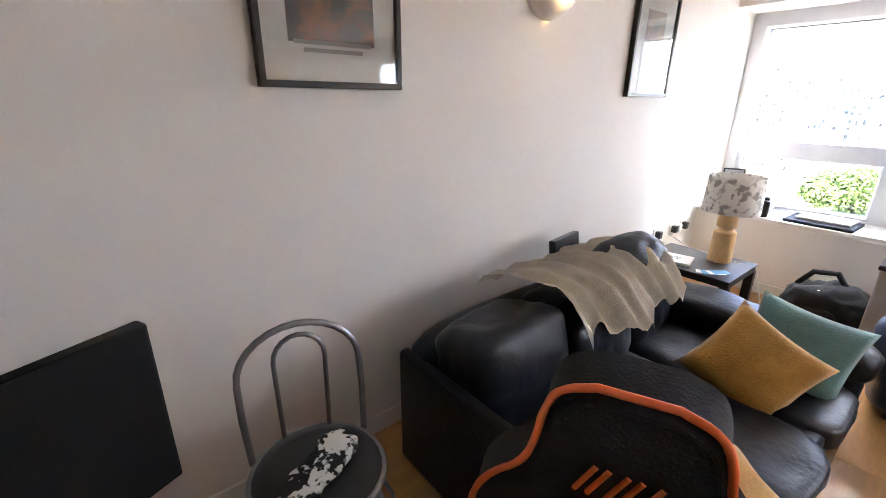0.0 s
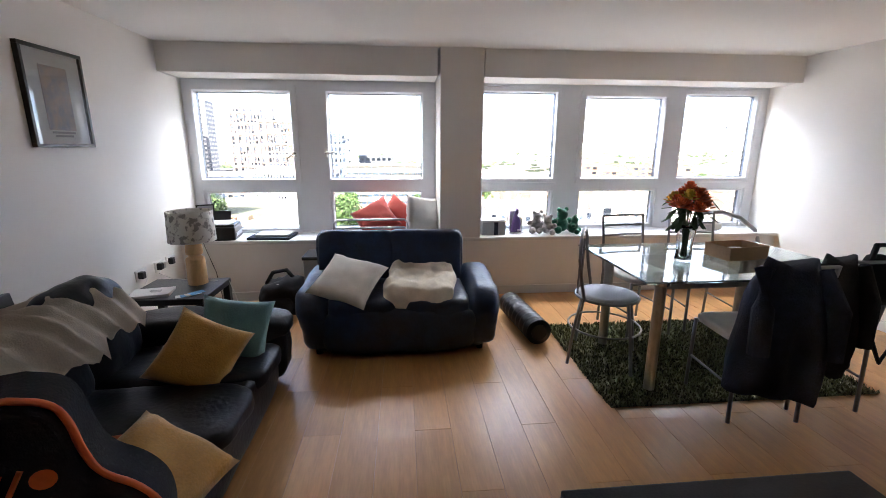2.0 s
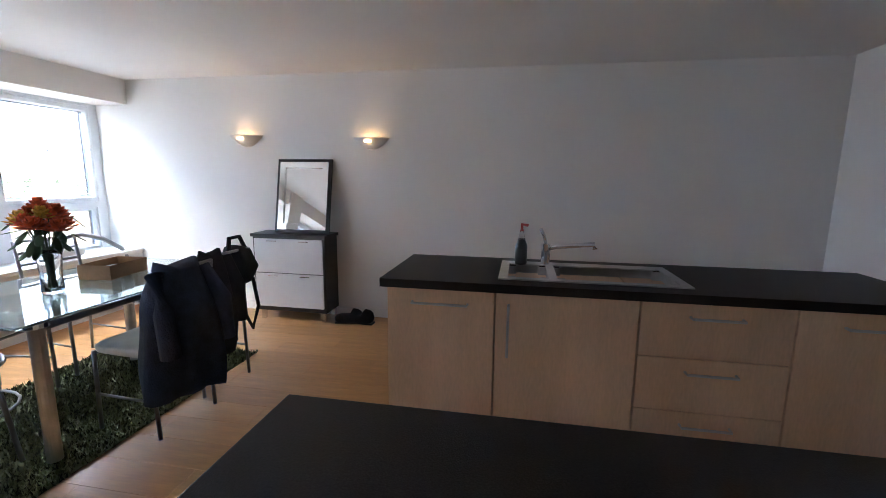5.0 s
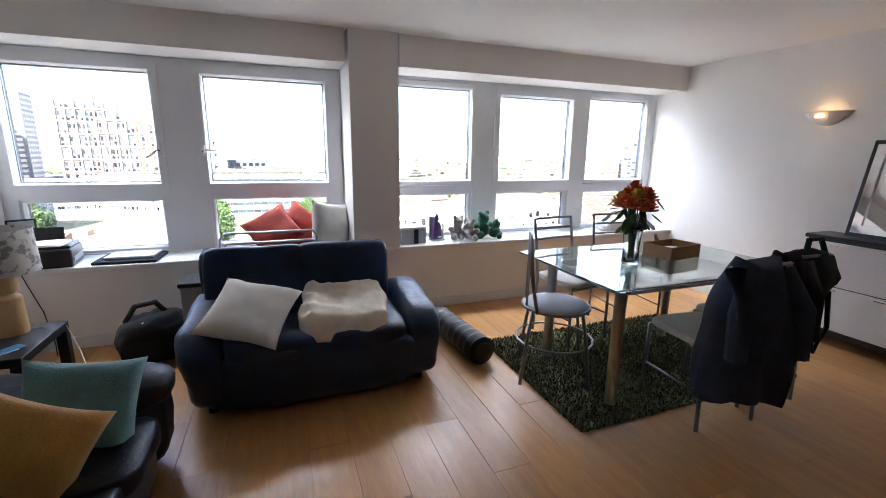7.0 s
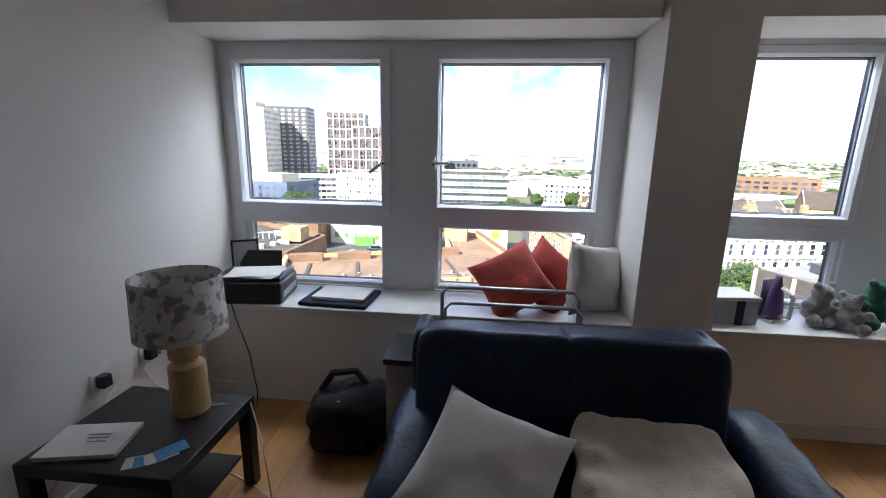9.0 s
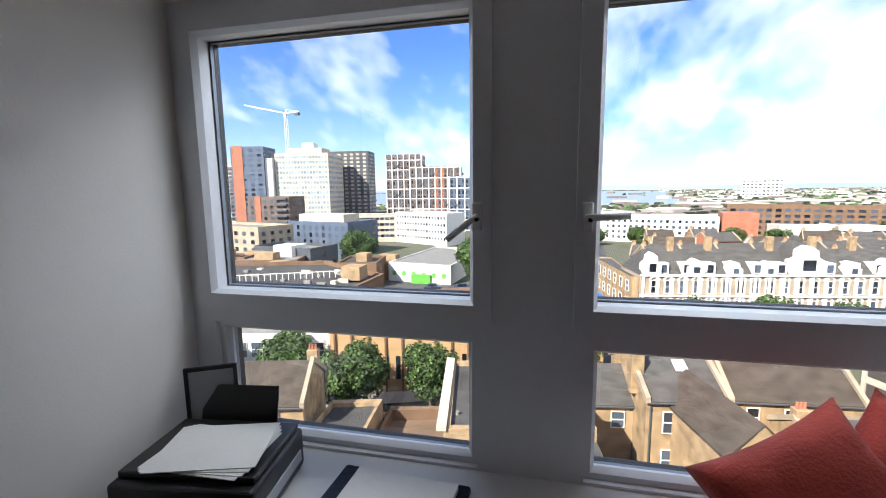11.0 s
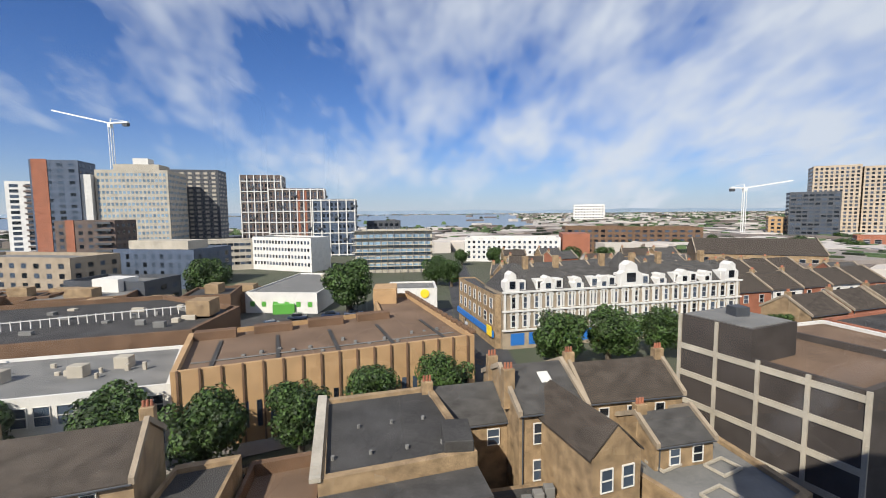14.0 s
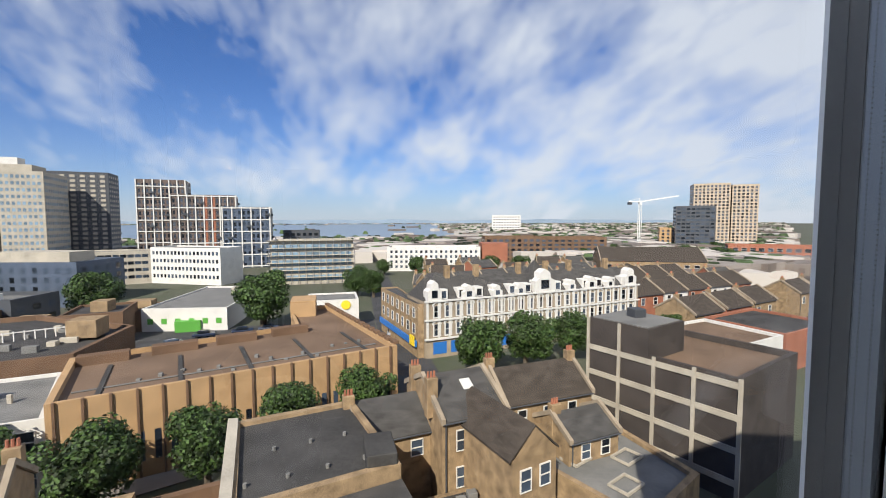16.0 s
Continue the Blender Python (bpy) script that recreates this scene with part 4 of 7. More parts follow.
for i in range(4):
    part("leaflet", bxm((-0.08 + 0.03 * i, -0.03, 0.001 + 0.0012 * i), (0.02 + 0.03 * i, 0.03, 0.0018 + 0.0012 * i), m=Matrix.Rotation(radians(9 * i), 4, "Z")), M_BLUE if i % 2 else M_PAPER, lf)


def socket(at, plugs):
    s = thing("wall_socket", "white double wall socket" + (" with plugs in it" if plugs else ""), "socket", at)
    part("plate", bxm((0.0005, -0.073, -0.043), (0.010, 0.073, 0.043), 0.003), M_TRIM, s)
    for k in range(plugs):
        part("plug", bxm((0.010, -0.055 + 0.065 * k, -0.025), (0.05, -0.01 + 0.065 * k, 0.03), 0.006), M_BLACK if k == 0 else M_TRIM, s)


socket(T(0, -0.66, 0.47), 1)
socket(T(0, -0.40, 0.47), 2)
socket(T(0, -0.22, 0.47), 1)
for pts, mt, lab in (([(0.03, -0.42, 0.45), (0.05, -0.5, 0.43), (0.2, -0.62, 0.424), (0.42, -0.70, 0.424)], M_TRIM, "white lamp cable trailing over the side table"),
                     ([(0.20, -0.03, 0.62), (0.24, -0.045, 0.50), (0.30, -0.045, 0.30), (0.33, -0.045, 0.06), (0.36, -0.12, 0.006)], M_BLACK, "black printer cable hanging down from the sill"),
                     ([(0.54, -0.74, 0.43), (0.66, -0.66, 0.40), (0.72, -0.70, 0.25), (0.78, -0.76, 0.02), (0.62, -0.66, 0.006), (0.45, -0.6, 0.006)], M_TRIM, "white cable hanging from the side table to the floor"),
                     ([(0.05, -0.66, 0.44), (0.09, -0.9, 0.3), (0.1, -1.15, 0.16), (0.08, -1.3, 0.02)], M_TRIM, "white cable running down behind the sofa")):
    solid("cable", pipe(pts, 0.0035, 6), mt, lab, "cable", smooth=True)
hb = thing("holdall_bag", "black holdall slumped on the floor under the window", "bag", T(0.97, -0.30))
part("body", soft_box((-0.22, -0.17, 0.0), (0.24, 0.16, 0.30), 10, 2.6, 0.05, 6, 3.0), M_BLACKFAB, hb)
part("handle", pipe([(-0.15, 0.02, 0.25), (-0.08, 0.0, 0.36), (0.04, 0.0, 0.38), (0.12, 0.02, 0.26)], 0.018), M_BLACKFAB, hb, smooth=True)
part("pocket", soft_box((-0.14, -0.20, 0.03), (0.12, -0.12, 0.18), 5, 3, 0.015), M_BLACKFAB, hb)
part("tag", bxm((-0.02, -0.13, 0.262), (0.03, -0.11, 0.285), 0.003), M_PAPER, hb)
ls = thing("laundry_airer", "folded grey clothes airer behind the loveseat", "airer", T(1.44, -0.22))
part("frame_loop", pipe([(0, 0, 0), (0, 0.0, 0.70), (0.03, 0.0, 0.735), (0.62, 0.0, 0.735), (0.65, 0.0, 0.70), (0.65, 0, 0)], 0.010), M_STEEL, ls, smooth=True)
part("frame_loop", pipe([(-0.02, 0.05, 0), (-0.02, 0.05, 0.76), (0.01, 0.05, 0.80), (0.62, 0.05, 0.80), (0.65, 0.05, 0.76), (0.65, 0.05, 0)], 0.010), M_STEEL, ls, smooth=True)
for z in (0.66, 0.58, 0.5):
    part("rung", pipe([(0, 0, z), (0.65, 0, z)], 0.005, 6), M_STEEL, ls)
cr = thing("storage_crate", "purple-grey plastic crate with papers beside the loveseat", "crate", T(1.27, -0.30))
part("body", bxm((-0.08, -0.14, 0.0), (0.07, 0.14, 0.50), 0.01), M_GREYBOX, cr)
part("lid", bxm((-0.09, -0.15, 0.50), (0.08, 0.15, 0.53), 0.006), M_BLACK, cr)
part("red_label", bxm((-0.082, -0.08, 0.12), (-0.0803, 0.02, 0.2)), M_RED, cr)
bo = thing("router", "slim black router standing on the long sofa's back edge", "router", T(0.15, -2.02, 0.575, 98, -8))
part("body", bxm((-0.13, -0.018, 0), (0.13, 0.018, 0.17), 0.006), M_BLACK, bo)
part("stand", bxm((-0.08, -0.04, -0.075), (0.08, 0.04, 0.0), 0.004), M_BLACK, bo)
br = thing("foam_roller", "black ribbed foam roller on the floor beside the loveseat", "roller", T(3.01, -0.85, 0.10, -84))
prof = [(0.001, -0.32)] + [(0.098 if i % 4 < 2 else 0.085, -0.32 + 0.64 * i / 32) for i in range(33)] + [(0.001, 0.32)]
part("body", lathe(prof, 24), M_BLACK, br, at=Matrix.Rotation(radians(90), 4, "Y"), smooth=True)
part("end_cap", lathe([(0.02, 0.32), (0.06, 0.321), (0.06, 0.33), (0.02, 0.33)], 20), M_BLACK, br, at=Matrix.Rotation(radians(90), 4, "Y"))


# ---- on the window sills ----
pr = thing("printer", "black inkjet printer with papers on the window sill", "printer", T(0.27, 0.13, SILL, 8))
part("body", bxm((-0.20, -0.16, 0), (0.20, 0.15, 0.125), 0.012, 3), M_BLACK, pr)
part("lid", bxm((-0.19, -0.13, 0.125), (0.19, 0.14, 0.145), 0.006), M_BLACK, pr)
part("output_slot", bxm((0.196, -0.12, 0.03), (0.204, 0.12, 0.065), 0.002), M_GREYBOX, pr)
part("paper_tray", bxm((-0.16, 0.12, 0.13), (0.10, 0.13, 0.27), 0.003, m=Matrix.Translation((0, 0.02, 0)) @ Matrix.Rotation(radians(-14), 4, "X")), M_BLACK, pr)
for i in range(4):
    part("paper_sheet", bxm((-0.13, -0.13, 0.1455 + 0.003 * i), (0.16, 0.09, 0.148 + 0.003 * i), m=Matrix.Rotation(radians(-6 + 5 * i), 4, "Z")), M_PAPER, pr)
pf = thing("photo_frame", "small black photo frame standing behind the printer", "photo frame", T(0.12, 0.30, SILL + 0.0, 30))
part("frame", ring_bm(-0.08, 0.0, 0.08, 0.30, 0.012, 0.0, 0.012, 0.001), M_BLACK, pf)
part("back", bxm((-0.078, 0.006, 0.004), (0.078, 0.011, 0.296)), M_GREYBOX, pf)
lt = thing("laptop", "closed silver laptop lying on a dark sleeve", "laptop", T(0.80, 0.14, SILL, -3))
part("sleeve", bxm((-0.21, -0.15, 0.0), (0.19, 0.15, 0.022), 0.008), M_NAVYFAB, lt)
part("body", bxm((-0.15, -0.10, 0.022), (0.16, 0.12, 0.036), 0.005), M_STEEL, lt)
part("lid", bxm((-0.15, -0.10, 0.037), (0.16, 0.12, 0.043), 0.003), M_PAPER, lt)
cushion("red cushion standing on a corner on the sill", M_RED, 0.38, 0.13, T(1.78, 0.14, SILL + 0.165, -8, -34) @ Matrix.Rotation(radians(56), 4, "Y"), 6.0)
cushion("red cushion leaning behind another on the sill", M_RED, 0.36, 0.12, T(1.99, 0.21, SILL + 0.17, 6, -26) @ Matrix.Rotation(radians(40), 4, "Y"), 7.0)
cushion("white cushion leaning against the column on the sill", M_WHITE_FAB, 0.40, 0.13, T(2.24, 0.17, SILL + 0.185, 38, -12) @ Matrix.Rotation(radians(10), 4, "Y"), 8.0)
gb = thing("storage_box", "pale grey storage box with a dark strap on the sill", "box", T(2.95, 0.16, SILL, 4))
part("body", bxm((-0.13, -0.09, 0), (0.11, 0.10, 0.13), 0.006), M_GREYBOX, gb)
part("lid", bxm((-0.135, -0.095, 0.13), (0.115, 0.105, 0.15), 0.004), M_TRIM, gb)
part("strap", bxm((-0.01, -0.097, 0.0), (0.03, -0.0905, 0.13)), M_NAVYFAB, gb)
ir = thing("steam_iron", "white and purple steam iron standing on its heel", "iron", T(3.20, 0.18, SILL, 20))
bm = bmesh.new()
for k in range(7):
    u = k / 6
    z, w, d = 0.01 + 0.24 * u, 0.062 * (1 - u ** 1.8) + 0.004, 0.06 * (1 - 0.55 * u)
    ring = [bm.verts.new((w * math.cos(a), d * math.sin(a) * 0.6, z)) for a in [2 * math.pi * i / 16 for i in range(16)]]
    if k:
        for i in range(16):
            bm.faces.new((prev[i], prev[(i + 1) % 16], ring[(i + 1) % 16], ring[i]))
    else:
        bm.faces.new(ring[::-1])
    prev = ring
bm.faces.new(prev)
part("body", bm, M_PURPLE, ir, smooth=True)
part("soleplate", bxm((-0.058, 0.036, 0.005), (0.058, 0.044, 0.22), 0.003), M_STEEL, ir)
part("handle", pipe([(0, -0.03, 0.03), (0, -0.085, 0.04), (0, -0.09, 0.15), (0, -0.03, 0.19)], 0.013), M_TRIM, ir, smooth=True)
part("heel", bxm((-0.065, -0.05, 0), (0.065, 0.04, 0.012), 0.004), M_TRIM, ir)


def plush(label, material, at, s):
    """A soft toy as one plain lumpy shape."""
    bm = bmesh.new()
    for c, r in (((0, 0, 0.09), 0.085), ((0.0, -0.02, 0.20), 0.06), ((0.09, -0.07, 0.045), 0.042), ((-0.09, -0.07, 0.045), 0.042), ((0.05, -0.02, 0.255), 0.024), ((-0.05, -0.02, 0.255), 0.024), ((0.10, -0.02, 0.13), 0.034), ((-0.10, -0.02, 0.13), 0.034)):
        bmesh.ops.create_icosphere(bm, subdivisions=2, radius=r * s, matrix=Matrix.Translation(Vector(c) * s))
    for v in bm.verts:
        v.co.z = max(v.co.z, 0.001)
    toy = solid("plush_toy", bm, material, label, "soft toy", at, smooth=True)
    skin = toy.modifiers.new("skin", "REMESH")
    skin.mode, skin.voxel_size, skin.use_smooth_shade = "VOXEL", 0.009, True
    return toy


plush("small grey and white plush toy slumped on the sill", M_GREYPLUSH, T(3.40, 0.16, SILL, 15), 0.85)
plush("spotted grey plush toy lying on the sill", M_GREYPLUSH, T(3.50, 0.08, SILL, -40), 0.75)
plush("dark green plush toy sitting on the sill", M_GREENPLUSH, T(3.66, 0.16, SILL, 20), 0.95)
plush("dark green plush toy lying by the other one", M_GREENPLUSH, T(3.77, 0.10, SILL, 60), 0.7)
vc = thing("vacuum_hose", "white and grey vacuum cleaner with a bent hose on the sill", "vacuum cleaner", T(5.30, 0.12, SILL))
part("body", soft_box((-0.25, -0.10, 0.0), (0.08, 0.12, 0.12), 7, 3, 0.01), M_TRIM, vc)
part("hose", pipe([(-0.22, 0, 0.10), (-0.1, 0.02, 0.19), (0.1, 0.02, 0.20), (0.28, -0.02, 0.14), (0.42, -0.08, 0.02), (0.44, -0.18, -0.2), (0.43, -0.2, -0.55)], 0.022, 10), M_GREYTUBE, vc, smooth=True)


# ---- kitchen ----
def base_unit(label, y0, y1, x0, drawers=0, handle_h=True, face=-1):
    c = thing("kitchen_cabinet", label, "cabinet", T(x0, y0))
    w = y1 - y0
    part("carcass", bxm((0.02, 0.002, 0.12), (0.56, w - 0.002, 0.858), 0.002), M_MAPLE, c)
    part("plinth", bxm((0.06, 0.002, 0.0), (0.075, w - 0.002, 0.12)), M_MAPLE, c)
    if drawers:
        h = 0.735 / drawers
        for i in range(drawers):
            d = part("drawer_front", bxm((0.0, 0.003, 0.122 + i * h), (0.019, w - 0.003, 0.118 + (i + 1) * h), 0.002), M_MAPLE, c)
            part("handle", pipe([(0.0, w / 2 - 0.1, 0.06 + (i + 1) * h), (-0.03, w / 2 - 0.1, 0.06 + (i + 1) * h), (-0.03, w / 2 + 0.1, 0.06 + (i + 1) * h), (0.0, w / 2 + 0.1, 0.06 + (i + 1) * h)], 0.006), M_STEEL, d)
    else:
        d = part("door", bxm((0.0, 0.003, 0.122), (0.019, w - 0.003, 0.855), 0.002), M_MAPLE, c)
        hp = [(0.0, w / 2 - 0.13, 0.79), (-0.028, w / 2 - 0.13, 0.79), (-0.028, w / 2 + 0.13, 0.79), (0.0, w / 2 + 0.13, 0.79)] if handle_h else \
             [(0.0, w - 0.06, 0.56), (-0.028, w - 0.06, 0.56), (-0.028, w - 0.06, 0.80), (0.0, w - 0.06, 0.80)]
        part("handle", pipe(hp, 0.006), M_STEEL, d)
    return c


CX = 3.92
G3 = "sink run base units"
base_unit("maple-fronted built-in appliance door with a steel bar handle", -3.88, -3.37, CX, 0, True)
base_unit("maple-fronted sink cabinet with a steel bar handle", -4.50, -3.882, CX, 0, False)
base_unit("maple-fronted drawer cabinet with steel bar handles", -5.10, -4.502, CX, 3)
base_unit("maple-fronted cabinet with a steel bar handle", -5.70, -5.102, CX, 0, True)
bm = bmesh.new()
# worktop round the sink cut-out
sx0, sx1, sy0, sy1 = CX + 0.08, CX + 0.50, -4.72, -3.90
for lo, hi in (((CX - 0.03, -5.7, 0.86), (sx0, -3.345, 0.90)), ((sx1, -5.7, 0.86), (CX + 0.62, -3.345, 0.90)), ((sx0, sy1, 0.86), (sx1, -3.345, 0.90)), ((sx0, -5.7, 0.86), (sx1, sy0, 0.90))):
    box(bm, lo, hi)
solid("worktop", bm, M_WORKTOP, "dark speckled laminate kitchen worktop", "worktop")
sk = thing("kitchen_sink", "stainless steel bowl-and-a-half sink set in the worktop", "sink", T(0, 0, 0))


def basin(x0, y0, x1, y1, z, d):
    bm = bmesh.new()
    r = box(bm, (x0, y0, z - d), (x1, y1, z))
    top = [f for f in bm.faces if f.normal.z > 0.9 or abs(f.calc_center_median().z - z) < 1e-4]
    bmesh.ops.delete(bm, geom=top, context="FACES_ONLY")
    bmesh.ops.bevel(bm, geom=[e for e in bm.edges if not e.is_boundary], offset=0.04, segments=4, affect="EDGES")
    bmesh.ops.solidify(bm, geom=bm.faces[:], thickness=0.002)
    return bm


bm = bmesh.new()
for lo, hi in (((sx0 - 0.012, sy0 - 0.012, 0.90), (sx0 + 0.03, sy1 + 0.012, 0.906)), ((sx1 - 0.07, sy0 - 0.012, 0.90), (sx1 + 0.012, sy1 + 0.012, 0.906)),
               ((sx0 + 0.03, sy1 - 0.03, 0.90), (sx1 - 0.07, sy1 + 0.012, 0.906)), ((sx0 + 0.03, sy0 - 0.012, 0.90), (sx1 - 0.07, sy0 + 0.03, 0.906)),
               ((sx0 + 0.03, -4.16, 0.90), (sx1 - 0.07, -4.12, 0.906))):
    box(bm, lo, hi)
part("rim", bm, M_STEEL, sk)
part("bowl", basin(sx0 + 0.025, sy0 + 0.025, sx1 - 0.065, -4.155, 0.902, 0.16), M_STEEL, sk, smooth=True)
part("half_bowl", basin(sx0 + 0.025, -4.125, sx1 - 0.065, sy1 - 0.025, 0.902, 0.12), M_STEEL, sk, smooth=True)
tp = thing("mixer_tap", "chrome single-lever kitchen mixer tap with a long spout", "tap", T(CX + 0.46, -4.12, 0.907))
bm = bmesh.new()
rod(bm, (0, 0, 0), (0, 0, 0.11), 0.024, 16)
part("body", bm, M_CHROME, tp)
part("spout", pipe([(0, 0, 0.08), (-0.02, -0.05, 0.10), (-0.04, -0.13, 0.11), (-0.06, -0.24, 0.125), (-0.06, -0.245, 0.10)], 0.013, 10), M_CHROME, tp, smooth=True)
part("lever", pipe([(0, 0, 0.11), (0, 0.01, 0.15), (-0.01, 0.03, 0.19)], 0.009), M_CHROME, tp, smooth=True)
bt = thing("soap_bottle", "washing-up bottle with a red pump beside the sink", "bottle", T(CX + 0.43, -3.99, 0.907))
part("body", lathe([(0.03, 0), (0.032, 0.01), (0.032, 0.10), (0.02, 0.13), (0.012, 0.14)], 16), M_BLACK, bt, smooth=True)
part("neck", lathe([(0.016, 0.10), (0.02, 0.135), (0.012, 0.17), (0.008, 0.19)], 14), M_GLASS, bt, smooth=True)
part("pump", pipe([(0, 0, 0.18), (0, 0, 0.215), (-0.02, -0.03, 0.212)], 0.008), M_RED, bt)
isl = thing("kitchen_island", "breakfast island with a dark worktop and maple panels", "kitchen island")
part("worktop", bxm((2.30, -5.4, 0.862), (2.82, -3.50, 0.90), 0.004), M_WORKTOP, isl)
part("end_panel", bxm((2.34, -3.56, 0.0), (2.78, -3.54, 0.862), 0.002), M_MAPLE, isl)
part("side_panel", bxm((2.76, -5.38, 0.0), (2.78, -3.562, 0.862), 0.002), M_MAPLE, isl)
part("side_panel", bxm((2.34, -5.38, 0.0), (2.36, -3.562, 0.862), 0.002), M_MAPLE, isl)
# shoes by the cabinet and a white bag
for k, (x, y, a) in enumerate(((5.70, -2.42, 100), (5.71, -2.54, 84))):
    bm = soft_box((-0.13, -0.045, 0), (0.13, 0.045, 0.09), 8, 3, 0.004)
    for v in bm.verts:
        if v.co.x < -0.02:
            v.co.z *= 1.55
    sh = thing("shoe", "black shoe standing on the floor by the cabinet", "shoe", T(x, y, 0, a), "pair of black shoes")
    part("upper", bm, M_BLACKFAB, sh)
    part("sole", bxm((-0.125, -0.042, 0), (0.125, 0.042, 0.018), 0.006), M_BLACK, sh)
solid("carrier_bag", soft_box((-0.07, -0.06, 0), (0.07, 0.06, 0.13), 7, 2.5, 0.03, 12), M_PAPER, "crumpled white carrier bag on the floor by the wall", "bag", T(5.75, -2.95, 0))
# desk with a monitor by the left wall
dk = thing("desk", "black desk holding a monitor beside the wall", "desk", T(0.42, -4.42))
part("tabletop", bxm((-0.40, -0.70, 0.67), (0.44, 0.46, 0.70), 0.004), M_BLACKWOOD, dk)
for x in (-0.36, 0.36):
    for y in (-0.66, 0.42):
        part("leg", bxm((x - 0.025, y - 0.025, 0), (x + 0.025, y + 0.025, 0.67), 0.003), M_BLACKWOOD, dk)
mo = thing("monitor", "black flat monitor, switched off, on the desk", "monitor", T(0.72, -4.12, 0.70, 114))
part("screen", bxm((-0.29, -0.015, 0.05), (0.29, 0.015, 0.365), 0.005), M_SCREEN, mo)
part("neck", bxm((-0.03, 0.0, 0.01), (0.03, 0.03, 0.12), 0.004), M_BLACK, mo)
part("foot", bxm((-0.12, -0.08, 0.0), (0.12, 0.09, 0.012), 0.004), M_BLACK, mo)
cl = thing("patterned_cloth", "crumpled black and white patterned cloth on a chair seat", "cloth", T(0.46, -3.54, 0.43, 30))
part("fold", soft_box((-0.05, -0.16, 0), (0.06, 0.14, 0.035), 8, 2.5, 0.02, 14), M_PATTERN, cl)


# ---- outside: the town below ----
GZ = -22.0
M_GROUND = mat("town_ground", (0.09, 0.085, 0.07), 0.95, var=0.3, col2=(0.07, 0.085, 0.05), scale=0.02, bump=0.0, bscale=0.15, spec=0.2)
M_ASPHALT = mat("asphalt", (0.055, 0.055, 0.058), 0.9, var=0.25, scale=0.3, bump=0.1, bscale=5)
M_PAVE = mat("paving", (0.24, 0.22, 0.20), 0.9, var=0.15, scale=0.4, bump=0.1, bscale=4)
M_WATER = mat("river_water", (0.20, 0.25, 0.30), 0.35, var=0.1, scale=0.01, bump=0.15, bscale=0.5)
M_ROOFBROWN = mat("brown_roof_felt", (0.185, 0.125, 0.085), 0.9, var=0.18, scale=0.25, bump=0.15, bscale=6, spec=0.2)
M_ROOFGREY = mat("grey_roof_felt", (0.066, 0.063, 0.060), 0.85, var=0.25, scale=0.3, bump=0.15, bscale=5, spec=0.2)
M_ROOFPALE = mat("pale_weathered_roof", (0.19, 0.185, 0.175), 0.85, var=0.25, scale=0.4, bump=0.15, bscale=5, col2=(0.12, 0.12, 0.115), spec=0.2)
M_SLATE = mat("slate_tiles", (0.082, 0.078, 0.074), 0.7, var=0.25, scale=0.9, bump=0.3, bscale=9, stretch=(1, 1, 3), spec=0.2)
M_SLATEB = mat("brown_slate_tiles", (0.072, 0.059, 0.048), 0.8, var=0.25, scale=0.9, bump=0.3, bscale=9, stretch=(1, 1, 3), spec=0.2)
M_TANBRICK = mat("stock_brick", (0.35, 0.25, 0.145), 0.9, var=0.25, scale=1.2, bump=0.3, bscale=14, col2=(0.13, 0.09, 0.055), spec=0.2)
M_ORBRICK = mat("orange_brick", (0.44, 0.28, 0.14), 0.9, var=0.12, scale=0.6, bump=0.2, bscale=10)
M_BROWNBRICK = mat("brown_brick", (0.17, 0.105, 0.066), 0.9, var=0.2, scale=0.6, bump=0.2, bscale=10, spec=0.2)
M_REDBRICK = mat("red_brick", (0.34, 0.13, 0.075), 0.9, var=0.2, scale=0.5, bump=0.1, bscale=5)
M_TERRACE = mat("terrace_brick", (0.34, 0.275, 0.20), 0.9, var=0.2, scale=0.6, bump=0.2, bscale=8)
M_TOWERBRICK = mat("tower_brick", (0.13, 0.095, 0.08), 0.8, var=0.25, scale=0.4, bump=0.1, bscale=5)
M_SLATEBLUE = mat("slate_blue_cladding", (0.075, 0.10, 0.15), 0.6, var=0.15, scale=0.3, bump=0.05)
M_STUCCO = mat("white_stucco", (0.66, 0.64, 0.60), 0.8, var=0.08, scale=0.5, bump=0.1, bscale=6)
M_TANSTONE = mat("tan_cladding", (0.46, 0.37, 0.27), 0.85, var=0.12, scale=0.4, bump=0.1, bscale=5)
M_CONC = mat("pale_concrete", (0.44, 0.395, 0.32), 0.85, var=0.15, scale=0.4, bump=0.1, bscale=5)
M_DARKPANEL = mat("dark_pebble_panel", (0.07, 0.06, 0.055), 0.9, var=0.2, scale=0.6, bump=0.3, bscale=12, spec=0.2)
M_DARKGREY = mat("dark_grey_cladding", (0.06, 0.065, 0.075), 0.6, var=0.15, scale=0.3, bump=0.05)
M_WIN = mat("far_window_glass", (0.045, 0.06, 0.085), 0.12, var=0.4, scale=0.25, bump=0, rand=0.9)
M_BLUEGLASS = mat("blue_scaffold_glass", (0.20, 0.29, 0.38), 0.25, var=0.2, scale=0.4, bump=0, rand=0.5)
M_BLUESHOP = mat("blue_shop_sign", (0.03, 0.16, 0.50), 0.5, var=0.05)
M_YELLOW = mat("yellow_sign", (0.85, 0.62, 0.03), 0.5, var=0.05)
M_GREENSIGN = mat("green_shop_sign", (0.10, 0.34, 0.05), 0.5, var=0.1)
